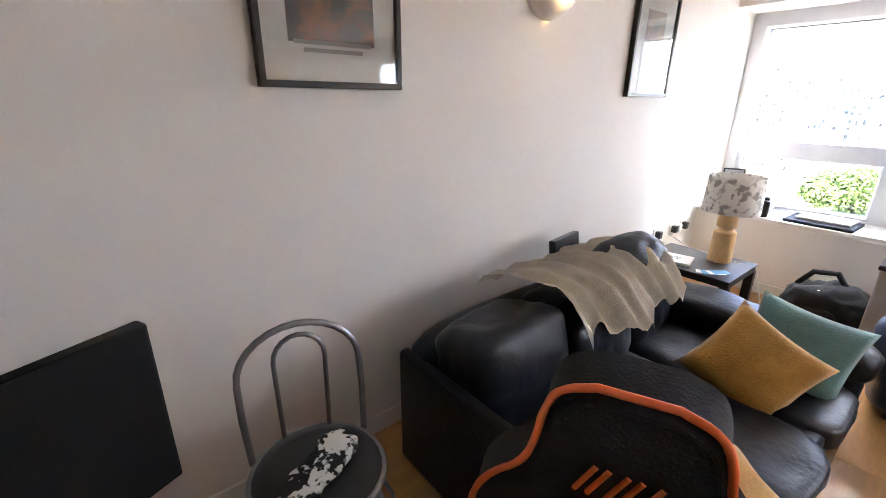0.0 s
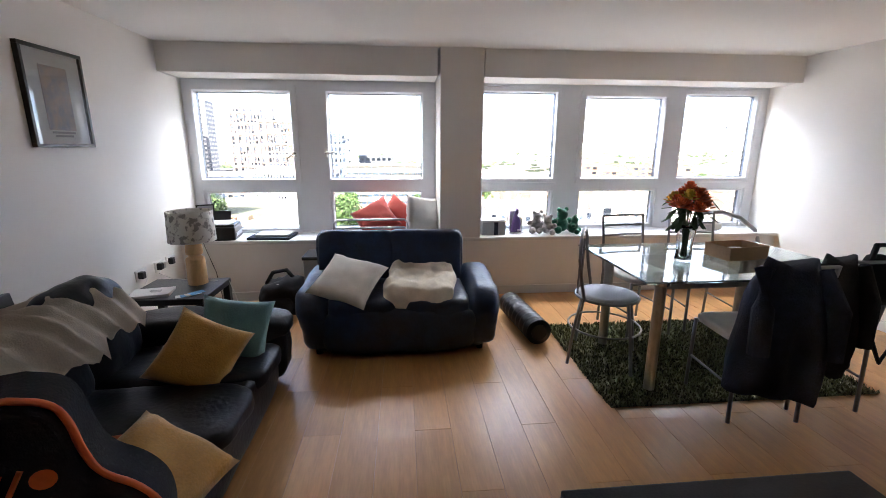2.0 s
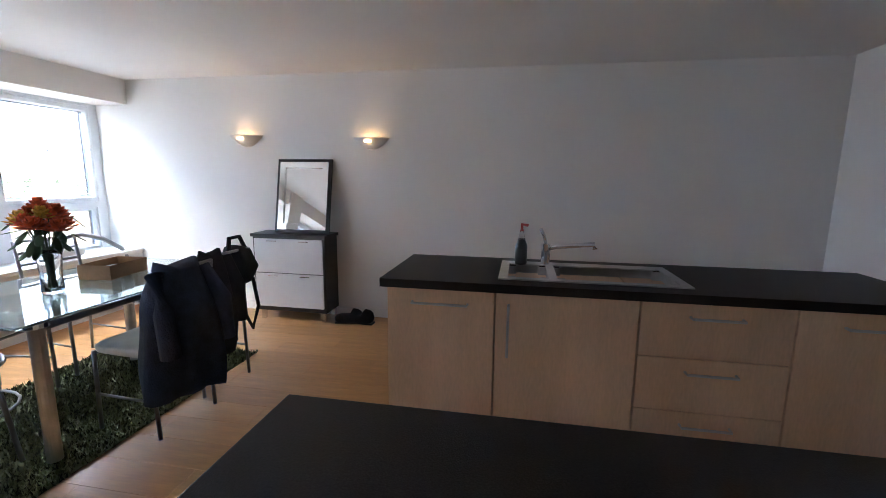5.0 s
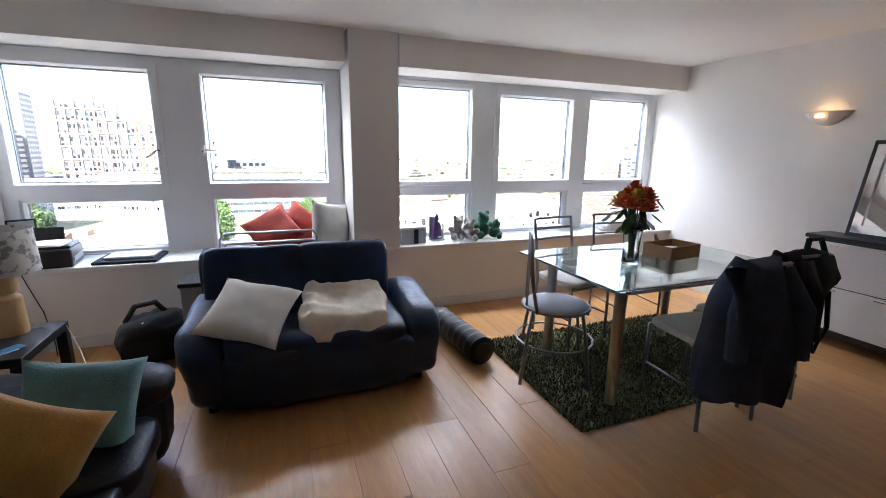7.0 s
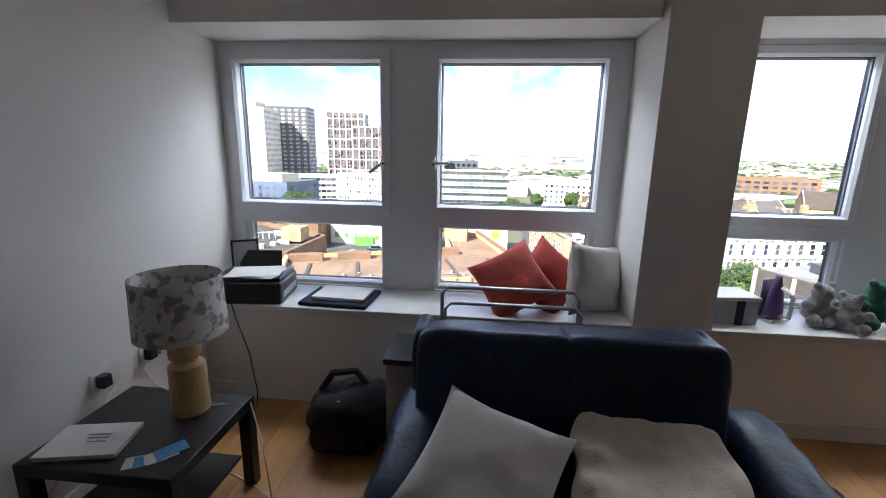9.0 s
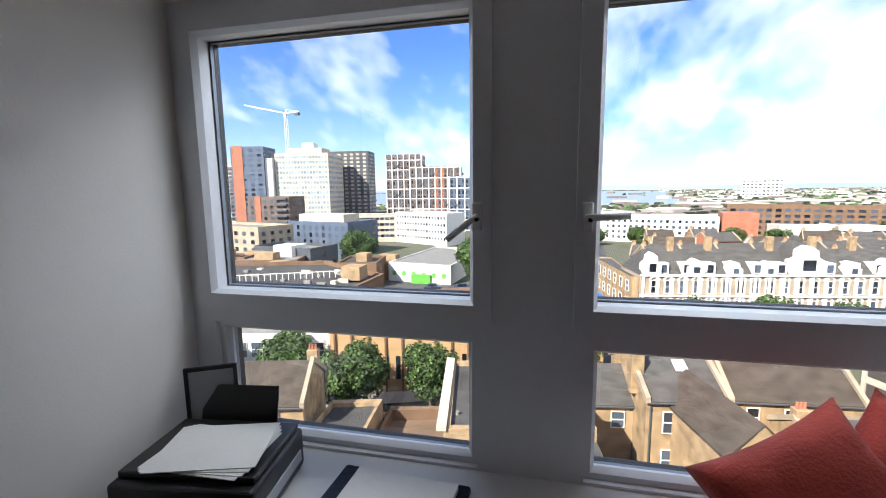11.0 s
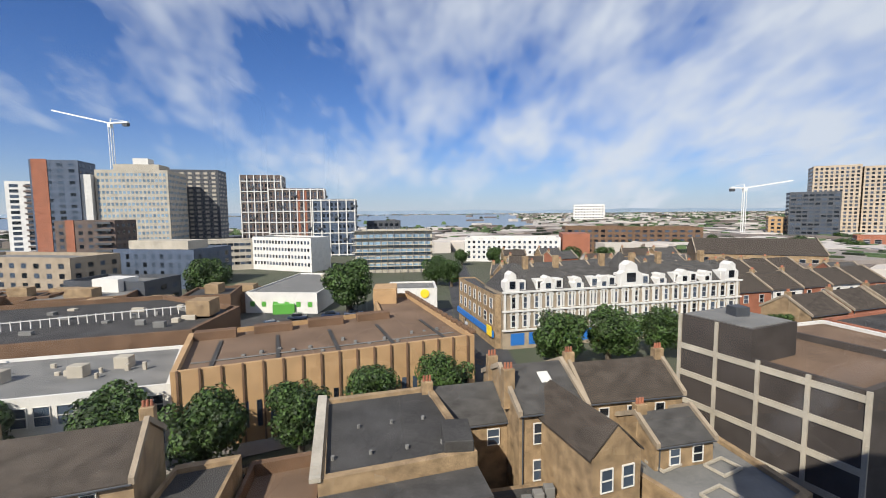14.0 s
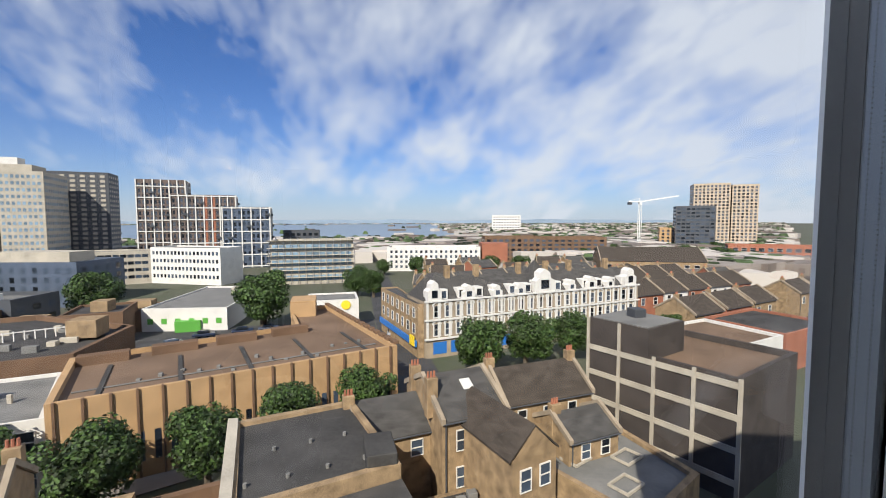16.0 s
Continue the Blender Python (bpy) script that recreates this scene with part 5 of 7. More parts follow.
M_LEAF = mat("tree_leaves", (0.042, 0.082, 0.013), 0.7, var=0.35, scale=0.8, bump=0, rand=0.7, islands=True)
M_BARK = mat("bark", (0.09, 0.07, 0.05), 0.9, var=0.3, scale=3, bump=0.4, bscale=20)
M_WOODFAR = mat("far_trees", (0.05, 0.08, 0.03), 0.9, var=0.4, scale=0.1, bump=0, rand=0.8, islands=True)
M_FARMIX = mat("far_buildings", (0.46, 0.42, 0.38), 0.9, var=0.1, col2=(0.16, 0.13, 0.11), scale=0.02, bump=0, rand=1.2, islands=True)
M_CRANE = mat("white_crane_steel", (0.75, 0.75, 0.72), 0.5, var=0.05, bump=0)
M_CAR = mat("car_paint", (0.30, 0.31, 0.34), 0.25, var=0.1, rand=1.6, col2=(0.02, 0.03, 0.06), bump=0)

bm = bmesh.new()
for k in range(1):
    vs = [bm.verts.new(p) for p in ((-4000, 0.6, GZ), (4000, 0.6, GZ), (4000, 4600, GZ), (-4000, 4600, GZ))]
    bm.faces.new(vs)
vs = [bm.verts.new(p) for p in ((-4000, -300, GZ), (4000, -300, GZ), (4000, 0.6, GZ), (-4000, 0.6, GZ))]
bm.faces.new(vs)
solid("ground", bm, M_GROUND, "ground of the town reaching to the horizon", kind="structure")


def prism(poly, z0, z1):
    bm = bmesh.new()
    a = [bm.verts.new((x, y, z0)) for x, y in poly]
    b = [bm.verts.new((x, y, z1)) for x, y in poly]
    n = len(poly)
    bm.faces.new(a[::-1]), bm.faces.new(b)
    for k in range(n):
        bm.faces.new((a[k], a[(k + 1) % n], b[(k + 1) % n], b[k]))
    bmesh.ops.recalc_face_normals(bm, faces=bm.faces[:])
    return bm


def inset(poly, d):
    c = [sum(p[i] for p in poly) / len(poly) for i in (0, 1)]
    out = []
    for x, y in poly:
        v = Vector((c[0] - x, c[1] - y))
        v = v.normalized() * d * 1.3
        out.append((x + v.x, y + v.y))
    return out


def sheet(name, poly, z, material, label):
    return solid(name, prism(poly, z - 0.05, z), material, label, kind="structure")


sheet("road_front", [(-90, 27), (-22, 37.5), (14, 50), (70, 62), (120, 70), (120, 60), (70, 53), (14, 42), (-22, 30), (-90, 17)], GZ + 0.06, M_ASPHALT, "dark asphalt street under the trees")
sheet("road_side", [(9.5, 50), (16.5, 52), (18.5, 100), (26, 190), (17, 190), (11, 100)], GZ + 0.09, M_ASPHALT, "dark asphalt street running away between buildings")
sheet("pavement_front", [(-24, 38), (9.8, 50.5), (9.8, 52), (-24, 41.5)], GZ + 0.15, M_PAVE, "grey paved kerb along the street")
sheet("car_park", [(-45, 82), (10, 84), (11, 103), (-45, 104)], GZ + 0.06, M_ASPHALT, "asphalt car park behind the flat roofs")
sheet("river", [(-20, 560), (-2600, 900), (-4000, 1500), (-4000, 3300), (2400, 3600), (900, 1500), (330, 800), (120, 590)], GZ + 0.3, M_WATER, "wide grey-blue river")
sheet("river_left", [(-330, 250), (-175, 215), (-210, 300), (-400, 330)], GZ + 0.3, M_WATER, "grey-blue river bend")

WIN_CACHE = {}


def win_mesh(w, h, material, frame_mat=None):
    key = (round(w, 2), round(h, 2), material.name, frame_mat.name if frame_mat else "")
    if key not in WIN_CACHE:
        bm = bmesh.new()
        box(bm, (-w / 2, -0.03, -h / 2), (w / 2, 0.06, h / 2))
        nf = len(bm.faces)
        if frame_mat:
            t = 0.055
            for lo, hi in (((-w / 2 - t, -0.10, -h / 2 - t), (w / 2 + t, 0.06, -h / 2)), ((-w / 2 - t, -0.10, h / 2), (w / 2 + t, 0.06, h / 2 + t)),
                           ((-w / 2 - t, -0.10, -h / 2), (-w / 2, 0.06, h / 2)), ((w / 2, -0.10, -h / 2), (w / 2 + t, 0.06, h / 2)), ((-w / 2, -0.07, -0.04), (w / 2, 0.06, 0.04))):
                box(bm, lo, hi)
            bm.faces.ensure_lookup_table()
            for f in bm.faces[nf:]:
                f.material_index = 1
        WIN_CACHE[key] = mesh_of("window", bm, [material] + ([frame_mat] if frame_mat else []))
    return WIN_CACHE[key]


def windows_on(b, p, q, z0, z1, cols, rows, fw=0.5, fh=0.5, material=None, frame_mat=None, off=0.0, margin=0.02):
    """A grid of windows, each an object, on the wall from p to q (outside on the right of the way from p to q)."""
    p, q = Vector((*p, 0)), Vector((*q, 0))
    d = q - p
    L = d.length
    ang = math.atan2(d.y, d.x)
    sw, sh = L * (1 - 2 * margin) / cols, (z1 - z0) / rows
    me = win_mesh(sw * fw, sh * fh, material or M_WIN, frame_mat)
    for i in range(cols):
        for j in range(rows):
            c = p + d * (margin + (1 - 2 * margin) * (i + 0.5) / cols)
            o = new("window", me)
            o.parent = b
            o.matrix_basis = Matrix.Translation((c.x, c.y, z0 + sh * (j + 0.5) + off)) @ Matrix.Rotation(ang, 4, "Z")


def block(name, label, poly, z0, z1, wall, roof=None, parapet=0.6, cat="building"):
    """A flat-roofed building: walls, parapet and a sunken roof deck."""
    b = thing(name, label, cat)
    part("wall", prism(poly, z0, z1 - parapet), wall, b)
    inn = inset(poly, 0.5)
    bm = bmesh.new()
    n = len(poly)
    rows = [[bm.verts.new((x, y, z)) for x, y in pl] for pl, z in ((poly, z1 - parapet), (poly, z1), (inn, z1), (inn, z1 - parapet))]
    for a, c in zip(rows, rows[1:]):
        for k in range(n):
            bm.faces.new((a[k], a[(k + 1) % n], c[(k + 1) % n], c[k]))
    bmesh.ops.recalc_face_normals(bm, faces=bm.faces[:])
    part("parapet", bm, wall, b)
    part("roof", prism(inn, z1 - parapet - 0.1, z1 - parapet + 0.05), roof or M_ROOFGREY, b)
    return b


def quad(x0, y0, w, d, rot):
    c, s = math.cos(radians(rot)), math.sin(radians(rot))
    return [(x0 + u * c - v * s, y0 + u * s + v * c) for u, v in ((0, 0), (w, 0), (w, d), (0, d))]


def tower(name, label, x0, y0, w, d, rot, z1, wall, cols, rows, dcols=4, fw=0.6, fh=0.6, material=None, roof=None, z0=GZ, frame_mat=None, left=True, right=True):
    poly = quad(x0, y0, w, d, rot)
    b = block(name, label, poly, z0, z1, wall, roof or M_ROOFPALE, 1.0)
    windows_on(b, poly[0], poly[1], z0 + 1, z1 - 1, cols, rows, fw, fh, material, frame_mat)
    if right:
        windows_on(b, poly[1], poly[2], z0 + 1, z1 - 1, dcols, rows, fw, fh, material, frame_mat)
    if left:
        windows_on(b, poly[3], poly[0], z0 + 1, z1 - 1, dcols, rows, fw, fh, material, frame_mat)
    return b


def gable_house(name, label, x0, y0, w, d, rot, z0, eave, ridge, wall, roof, along=True, chim=(), wins=()):
    """A pitched house: walls, two roof slopes, parapet gables, chimneys and windows; local x runs along the front."""
    m = Matrix.Translation((x0, y0, 0)) @ Matrix.Rotation(radians(rot), 4, "Z")
    h = thing(name, label, "house", m)
    bm = bmesh.new()
    box(bm, (0, 0, z0), (w, d, eave))
    if along:
        tri = [((x, 0, eave), (x, d, eave), (x, d / 2, ridge)) for x in (0, w)]
    else:
        tri = [((0, y, eave), (w, y, eave), (w / 2, y, ridge)) for y in (0, d)]
    for t in tri:
        bm.faces.new([bm.verts.new(p) for p in t])
    part("wall", bm, wall, h)
    for s in (0, 1):
        bm = bmesh.new()
        o = 0.25
        if along:
            a, c = (-o, 0.0 - o if s == 0 else d + o), d / 2
            pts = [(0, a[1], eave - 0.12), (w, a[1], eave - 0.12), (w, c, ridge), (0, c, ridge)]
        else:
            e = -o if s == 0 else w + o
            pts = [(e, 0, eave - 0.12), (e, d, eave - 0.12), (w / 2, d, ridge), (w / 2, 0, ridge)]
        lo = [bm.verts.new(p) for p in pts]
        hi = [bm.verts.new((p[0], p[1], p[2] + 0.14)) for p in pts]
        bm.faces.new(lo), bm.faces.new(hi)
        for k in range(4):
            bm.faces.new((lo[k], lo[(k + 1) % 4], hi[(k + 1) % 4], hi[k]))
        bmesh.ops.recalc_face_normals(bm, faces=bm.faces[:])
        part("roof_slope", bm, roof, h)
    if along:
        for x in (0.0, w):
            for y0_, y1_ in ((-0.3, d / 2), (d + 0.3, d / 2)):
                bm = bmesh.new()
                pts = [(x + dx, y, z) for dx in (-0.16, 0.16) for y, z in ((y0_, eave - 0.12), (y1_, ridge), (y1_, ridge + 0.42), (y0_, eave + 0.30))]
                va = [bm.verts.new(p) for p in pts]
                for f in ((0, 1, 2, 3), (7, 6, 5, 4), (0, 4, 5, 1), (1, 5, 6, 2), (2, 6, 7, 3), (3, 7, 4, 0)):
                    bm.faces.new([va[q] for q in f])
                bmesh.ops.recalc_face_normals(bm, faces=bm.faces[:])
                part("party_wall", bm, M_TERRACE, h)
        bm = bmesh.new()
        rod(bm, (0, -0.28, eave - 0.12), (w, -0.28, eave - 0.12), 0.07, 6)
        part("gutter", bm, M_DARKGREY, h)
        bm = bmesh.new()
        rod(bm, (0.25, -0.12, z0), (0.25, -0.12, eave - 0.12), 0.06, 6)
        part("downpipe", bm, M_DARKGREY, h)
    for x, y, hh in chim:
        c = part("chimney", bxm((x - 0.45, y - 0.35, eave - 0.5), (x + 0.45, y + 0.35, ridge + hh), 0.04, 1), M_TANBRICK, h)
        for k in (-0.25, 0, 0.25):
            bm = bmesh.new()
            rod(bm, (x + k, y, ridge + hh - 0.02), (x + k, y, ridge + hh + 0.45), 0.11, 8, 0.09)
            part("chimney_pot", bm, M_REDBRICK, c)
    for x, z, ww, wh in wins:
        o = new("window", win_mesh(ww, wh, M_WIN, M_STUCCO))
        o.parent = h
        o.matrix_basis = Matrix.Translation((x, -0.02, z))
    return h


# our own building under and beside the room
ob = thing("home_tower", "pale concrete apartment block that holds the room", "building")
part("lower_wall", bxm((-9, -14, GZ), (34, 0.50, -0.31)), M_CONC, ob)
# unseen taller part, sized to cast shadow over the near ground on the right
part("upper_wall", bxm((6.2, -14, -0.3), (34, 0.50, 9)), M_CONC, ob)
part("left_wall", bxm((-9, -14, -0.3), (-0.21, 0.50, 4)), M_CONC, ob)
part("top_slab", bxm((-0.2, -14, 2.61), (6.19, 0.56, 4)), M_CONC, ob)

# the big flat-roofed store across the street
store = block("flat_store", "orange brick store with a wide brown flat roof", [(-22.3, 42.2), (8.6, 51.5), (0.4, 80), (-6, 80.5), (-3.6, 66), (-27.3, 56.2)], GZ, -13.6, M_ORBRICK, M_ROOFBROWN, 0.7)
p0, p1 = Vector((-22.3, 42.2, 0)), Vector((8.6, 51.5, 0))
for k in range(17):
    c = p0 + (p1 - p0) * ((k + 0.3) / 16.8)
    part("pier", bxm((-0.10, -0.20, GZ), (0.10, 0.1, -13.55)), M_BROWNBRICK, store, at=Matrix.Translation(c) @ Matrix.Rotation(math.atan2(9.3, 30.9), 4, "Z"))
windows_on(store, (-22.3, 42.2), (8.6, 51.5), GZ + 1.0, -17.0, 24, 1, 0.40, 0.7)
for k in range(5):
    c = Vector((-21 + k * 6.2, 49.0 + k * 1.9, -14.2))
    part("roof_seam", bxm((-0.22, -5.5, 0), (0.22, 5.5, 0.09)), M_ROOFGREY, store, at=Matrix.Translation(c) @ Matrix.Rotation(math.atan2(9.3, 30.9), 4, "Z"))
part("roof_seam", bxm((-15, -0.12, 0), (15, 0.12, 0.07)), M_ROOFPALE, store, at=Matrix.Translation((-8, 50.6, -14.2)) @ Matrix.Rotation(math.atan2(9.3, 30.9), 4, "Z"))
for k in range(4):
    c = Vector((-24.0 + k * 6.4, 56.2 + k * 2.5, -14.3))
    part("roof_upstand", bxm((-2.4, -0.9, 0), (2.4, 0.5, 1.1), 0.05, 1), M_BROWNBRICK, store, at=Matrix.Translation(c) @ Matrix.Rotation(math.atan2(9.3, 30.9), 4, "Z"))
for k in range(16):
    c = Vector((8.4 - 8.0 * k / 15, 52.5 + 27 * k / 15, -13.6))
    part("coping_block", bxm((-0.35, -0.6, 0), (0.35, 0.6, 0.45), 0.08, 1), M_BROWNBRICK, store, at=Matrix.Translation(c) @ Matrix.Rotation(radians(16), 4, "Z"))
part("stair_head", bxm((-5.5, 74, -14.3), (-1.5, 79.5, -11.6), 0.05, 1), M_ORBRICK, store)

wb = block("white_parade", "long white shop parade with a weathered grey flat roof", [(-49, 38.2), (-22.6, 43.0), (-27.6, 56), (-54, 51)], GZ, -15, M_STUCCO, M_ROOFPALE, 0.4)
windows_on(wb, (-49, 38.2), (-22.6, 43.0), -18.4, -15.4, 14, 1, 0.68, 0.6, None, M_STUCCO)
windows_on(wb, (-49, 38.2), (-22.6, 43.0), -21.5, -18.6, 14, 1, 0.68, 0.6, None, M_STUCCO)
for x, y in ((-41, 46), (-34, 47), (-31, 49.5)):
    part("roof_plant", bxm((x - 0.8, y - 0.6, -15.5), (x + 0.8, y + 0.6, -14.1), 0.05, 1), M_CONC, wb)
gr = block("covered_market", "brown brick building with a long dark roof", [(-62, 50), (-27.8, 58), (-27, 72), (-45, 84), (-80, 74)], GZ, -13.6, M_BROWNBRICK, M_ROOFGREY, 0.8)
part("stair_tower", bxm((-33, 67, -14), (-29.5, 70.5, -11.6), 0.05, 1), M_TANBRICK, gr)
for k in range(26):
    part("roof_post", bxm((-56 + k * 0.95 - 0.06, 62 + k * 0.42, -14.4), (-56 + k * 0.95 + 0.06, 62.12 + k * 0.42, -13.0)), M_STUCCO, gr)
rnd = random.Random(17)
for k in range(16):
    x, y = rnd.uniform(-58, -32), rnd.uniform(60, 76)
    part("roof_vent", bxm((x, y, -14.4), (x + rnd.uniform(0.5, 2.0), y + rnd.uniform(0.4, 1.0), -14.4 + rnd.uniform(0.3, 0.9)), 0.04, 1), M_ROOFPALE if k % 3 else M_CONC, gr)
part("roof_rail", bxm((0, -0.05, -13.25), (26.2, 0.05, -13.1)), M_STUCCO, gr, at=Matrix.Translation((-56, 62.06, 0)) @ Matrix.Rotation(math.atan2(0.42, 0.95), 4, "Z"))
for k in range(12):
    x, y = rnd.uniform(-47, -27), rnd.uniform(43.5, 52)
    part("roof_vent", bxm((x, y, -15.4), (x + rnd.uniform(0.2, 0.5), y + rnd.uniform(0.2, 0.4), -15.4 + rnd.uniform(0.3, 0.9)), 0.03, 1), M_CONC, wb)
for k in range(14):
    x, y = -18 + 1.7 * k, rnd.uniform(46.5, 50.0) + 0.5 * k
    part("roof_vent", bxm((x, y, -14.3), (x + 0.4, y + 0.4, -14.3 + rnd.uniform(0.15, 0.5)), 0.03, 1), M_ROOFPALE, store)
rnd = random.Random(11)
for k in range(26):
    x, y = (rnd.uniform(-110, -46), rnd.uniform(86, 104)) if k < 11 else (rnd.uniform(-230, -112), rnd.uniform(80, 175))
    w, d, h = rnd.uniform(9, 20), rnd.uniform(8, 14), rnd.uniform(4, 7)
    b = block("low_building", "low brown brick building with a flat roof", quad(x, y, w, d, rnd.uniform(5, 20)), GZ, GZ + h, rnd.choice((M_BROWNBRICK, M_BROWNBRICK, M_TANBRICK, M_CONC)), rnd.choice((M_ROOFGREY, M_ROOFGREY, M_ROOFPALE)), 0.5)
    part("roof_hut", bxm((x + w * 0.3, y + d * 0.4, GZ + h - 0.5), (x + w * 0.6, y + d * 0.7, GZ + h + 1.6), 0.05, 1), M_TANBRICK, b)

sp = block("white_supermarket", "low white supermarket with a green sign band", [(-38, 104), (-20.7, 101), (-17, 132), (-33, 136)], GZ, -17.0, M_STUCCO, M_ROOFPALE, 0.4)
part("entrance", bxm((-31, 101.3, GZ), (-26, 103.0, -19.6), 0.05, 1), M_GREENSIGN, sp, "green shop entrance")
windows_on(sp, (-38, 104), (-20.7, 101), -20.8, -18.8, 6, 1, 0.4, 0.6, M_GREENSIGN)
part("roof_plant", bxm((-24, 122, -17.4), (-21, 125, -15.8), 0.1, 1), M_CONC, sp)
lb = block("sign_kiosk", "small white store building with a round yellow sign", [(-4, 96), (7, 96), (7, 106), (-4, 106)], GZ, -15.6, M_STUCCO, M_ROOFPALE, 0.4)
bm = bmesh.new()
rod(bm, (4.2, 95.8, -16.8), (4.2, 95.98, -16.8), 1.0, 20)
part("sign", bm, M_YELLOW, lb, "round yellow sign")

# mid-distance offices, hotel and towers
wo = block("white_office", "white office slab with rows of square windows", [(-65, 187.4), (-37.5, 172.7), (-32, 184), (-60, 200)], GZ, -8.2, M_STUCCO, M_ROOFPALE, 0.6)
windows_on(wo, (-65, 187.4), (-37.5, 172.7), GZ + 1.5, -8.8, 18, 4, 0.55, 0.45)
wo2 = block("grey_office", "long grey-white office wing with window bands", [(-96, 178), (-65, 187.4), (-60, 200), (-100, 194)], GZ, -9.4, M_CONC, M_ROOFPALE, 0.6)
windows_on(wo2, (-96, 178), (-65, 187.4), GZ + 1.5, -10, 14, 4, 0.85, 0.45)
db = tower("dark_flats", "dark grey block of flats with pale balconies", -94, 146, 29, 18, -14, -9.5, M_SLATEBLUE, 9, 4, 4, 0.4, 0.6)
part("penthouse", prism(quad(-91, 149, 22, 9, -14), -9.8, -7.0), M_CONC, db)
gb2 = tower("scaffolded_block", "mid-rise block wrapped in pale blue glass and scaffolding", -20, 168, 30, 20, 0, -5.6, M_CONC, 12, 5, 6, 0.86, 0.7, M_BLUEGLASS)
for k in range(13):
    bm = bmesh.new()
    rod(bm, (-20.3 + 2.55 * k, 167.2, GZ), (-20.3 + 2.55 * k, 167.2, -4.2), 0.12, 5)
    part("scaffold_pole", bm, M_STEEL, gb2)
for k in range(6):
    part("scaffold_deck", bxm((-21, 166.6, GZ + 2.6 + 2.75 * k), (11, 167.9, GZ + 2.8 + 2.75 * k)), M_CONC, gb2)
ht = tower("white_hotel", "white four-storey hotel with rows of small windows", 27.4, 201.7, 44, 16, -14, -10.6, M_STUCCO, 18, 4, 5, 0.45, 0.5)
part("brick_end", prism(quad(71, 191, 12, 16, -14), GZ, -9), M_REDBRICK, ht)
GT = "riverside apartment towers"
def grid_tower(label, x0, y0, w, d, rot, z1, wall, cols, dcols, rows, grid, red=()):
    """An apartment tower whose dark window bays sit behind a proud pale grid of fins and bands."""
    poly = quad(x0, y0, w, d, rot)
    b = block("apartment_tower", label, poly, GZ, z1, wall, M_ROOFPALE, 1.2)
    b["group"] = GT
    step = (z1 - GZ - 1.5) / rows
    for p, q, n in ((poly[0], poly[1], cols), (poly[1], poly[2], dcols)):
        windows_on(b, p, q, GZ, z1 - 1.5, n * 2, rows, 0.55, 0.66)
        L = math.hypot(q[0] - p[0], q[1] - p[1])
        face = Matrix.Translation((p[0], p[1], 0)) @ Matrix.Rotation(math.atan2(q[1] - p[1], q[0] - p[0]), 4, "Z")
        for k in range(n + 1):
            part("fin", bxm((L * k / n - 0.28, -0.5, GZ), (L * k / n + 0.28, 0.05, z1)), grid, b, at=face)
        for k in range(0, rows + 1, 2):
            part("band", bxm((0, -0.45, GZ + step * k + 0.6), (L, 0.04, GZ + step * k + 1.15)), grid, b, at=face)
        for k in range(1, rows, 2):
            part("balcony", bxm((L * 0.5 / n + L / n * (k % n), -1.3, GZ + step * k), (L * 1.0 / n + L / n * (k % n), 0.0, GZ + step * k + 1.1), 0.05, 1), M_DARKGREY, b, at=face)
        for k in red:
            if k < n:
                part("red_panel", bxm((L * k / n + 0.3, -0.12, GZ), (L * k / n + 1.5, 0.03, z1 - 1)), M_REDBRICK, b, at=face)
    return b


grid_tower("slim apartment tower with brown brick bays in a white grid", -94, 255, 22, 16, 8, 23.5, M_TOWERBRICK, 6, 3, 15, M_STUCCO)
grid_tower("wide apartment tower in a white grid with rust red panels", -74, 240, 29, 18, 8, 15, M_TOWERBRICK, 8, 4, 12, M_STUCCO, (4, 5))
grid_tower("slate-blue apartment tower with thin white bands", -50, 236, 22, 18, 4, 9, M_SLATEBLUE, 5, 4, 10, M_STUCCO)
tower("apartment_block", "dark apartment block behind the towers", -24, 262, 20, 14, 0, -3.5, M_DARKGREY, 6, 6, 3, 0.6, 0.6)
of = tower("office_tower", "pale concrete office tower with many window rows", -175, 260, 37, 30, 8, 27, M_CONC, 17, 14, 13, 0.62, 0.5, M_BLUEGLASS)
part("plant_room", prism(quad(-170, 268, 24, 16, 8), 26, 31), M_CONC, of)
part("roof_tank", prism(quad(-160, 270, 8, 8, 8), 31, 34.5), M_STUCCO, of)
tower("scaffold_tower", "unfinished dark tower with balconies", -156, 300, 30, 20, 8, 31, M_DARKGREY, 6, 18, 5, 0.5, 0.5, M_CONC)
wt = tower("strip_tower", "tall tower of white and slate strips", -214, 250, 15, 16, 12, 20, M_STUCCO, 2, 14, 3, 0.55, 0.6)
for k in range(1, 14):
    part("balcony", bxm((8.5, -1.0, GZ + 3 * k), (12.5, 0.1, GZ + 3 * k + 1.0), 0.05, 1), M_TOWERBRICK, wt, at=Matrix.Translation((-214, 250, 0)) @ Matrix.Rotation(radians(12), 4, "Z"))
rt = tower("brick_tower", "tall slate-blue tower with a red brick strip", -201, 250, 22, 20, 12, 31.5, M_SLATEBLUE, 4, 16, 5, 0.5, 0.55)
part("brick_strip", bxm((1.0, -0.25, GZ), (8.0, 0.05, 31.8)), M_REDBRICK, rt, at=Matrix.Translation((-201, 250, 0)) @ Matrix.Rotation(radians(12), 4, "Z"))
part("white_slab", prism(quad(-180, 256, 5, 14, 12), GZ, 24), M_STUCCO, rt)
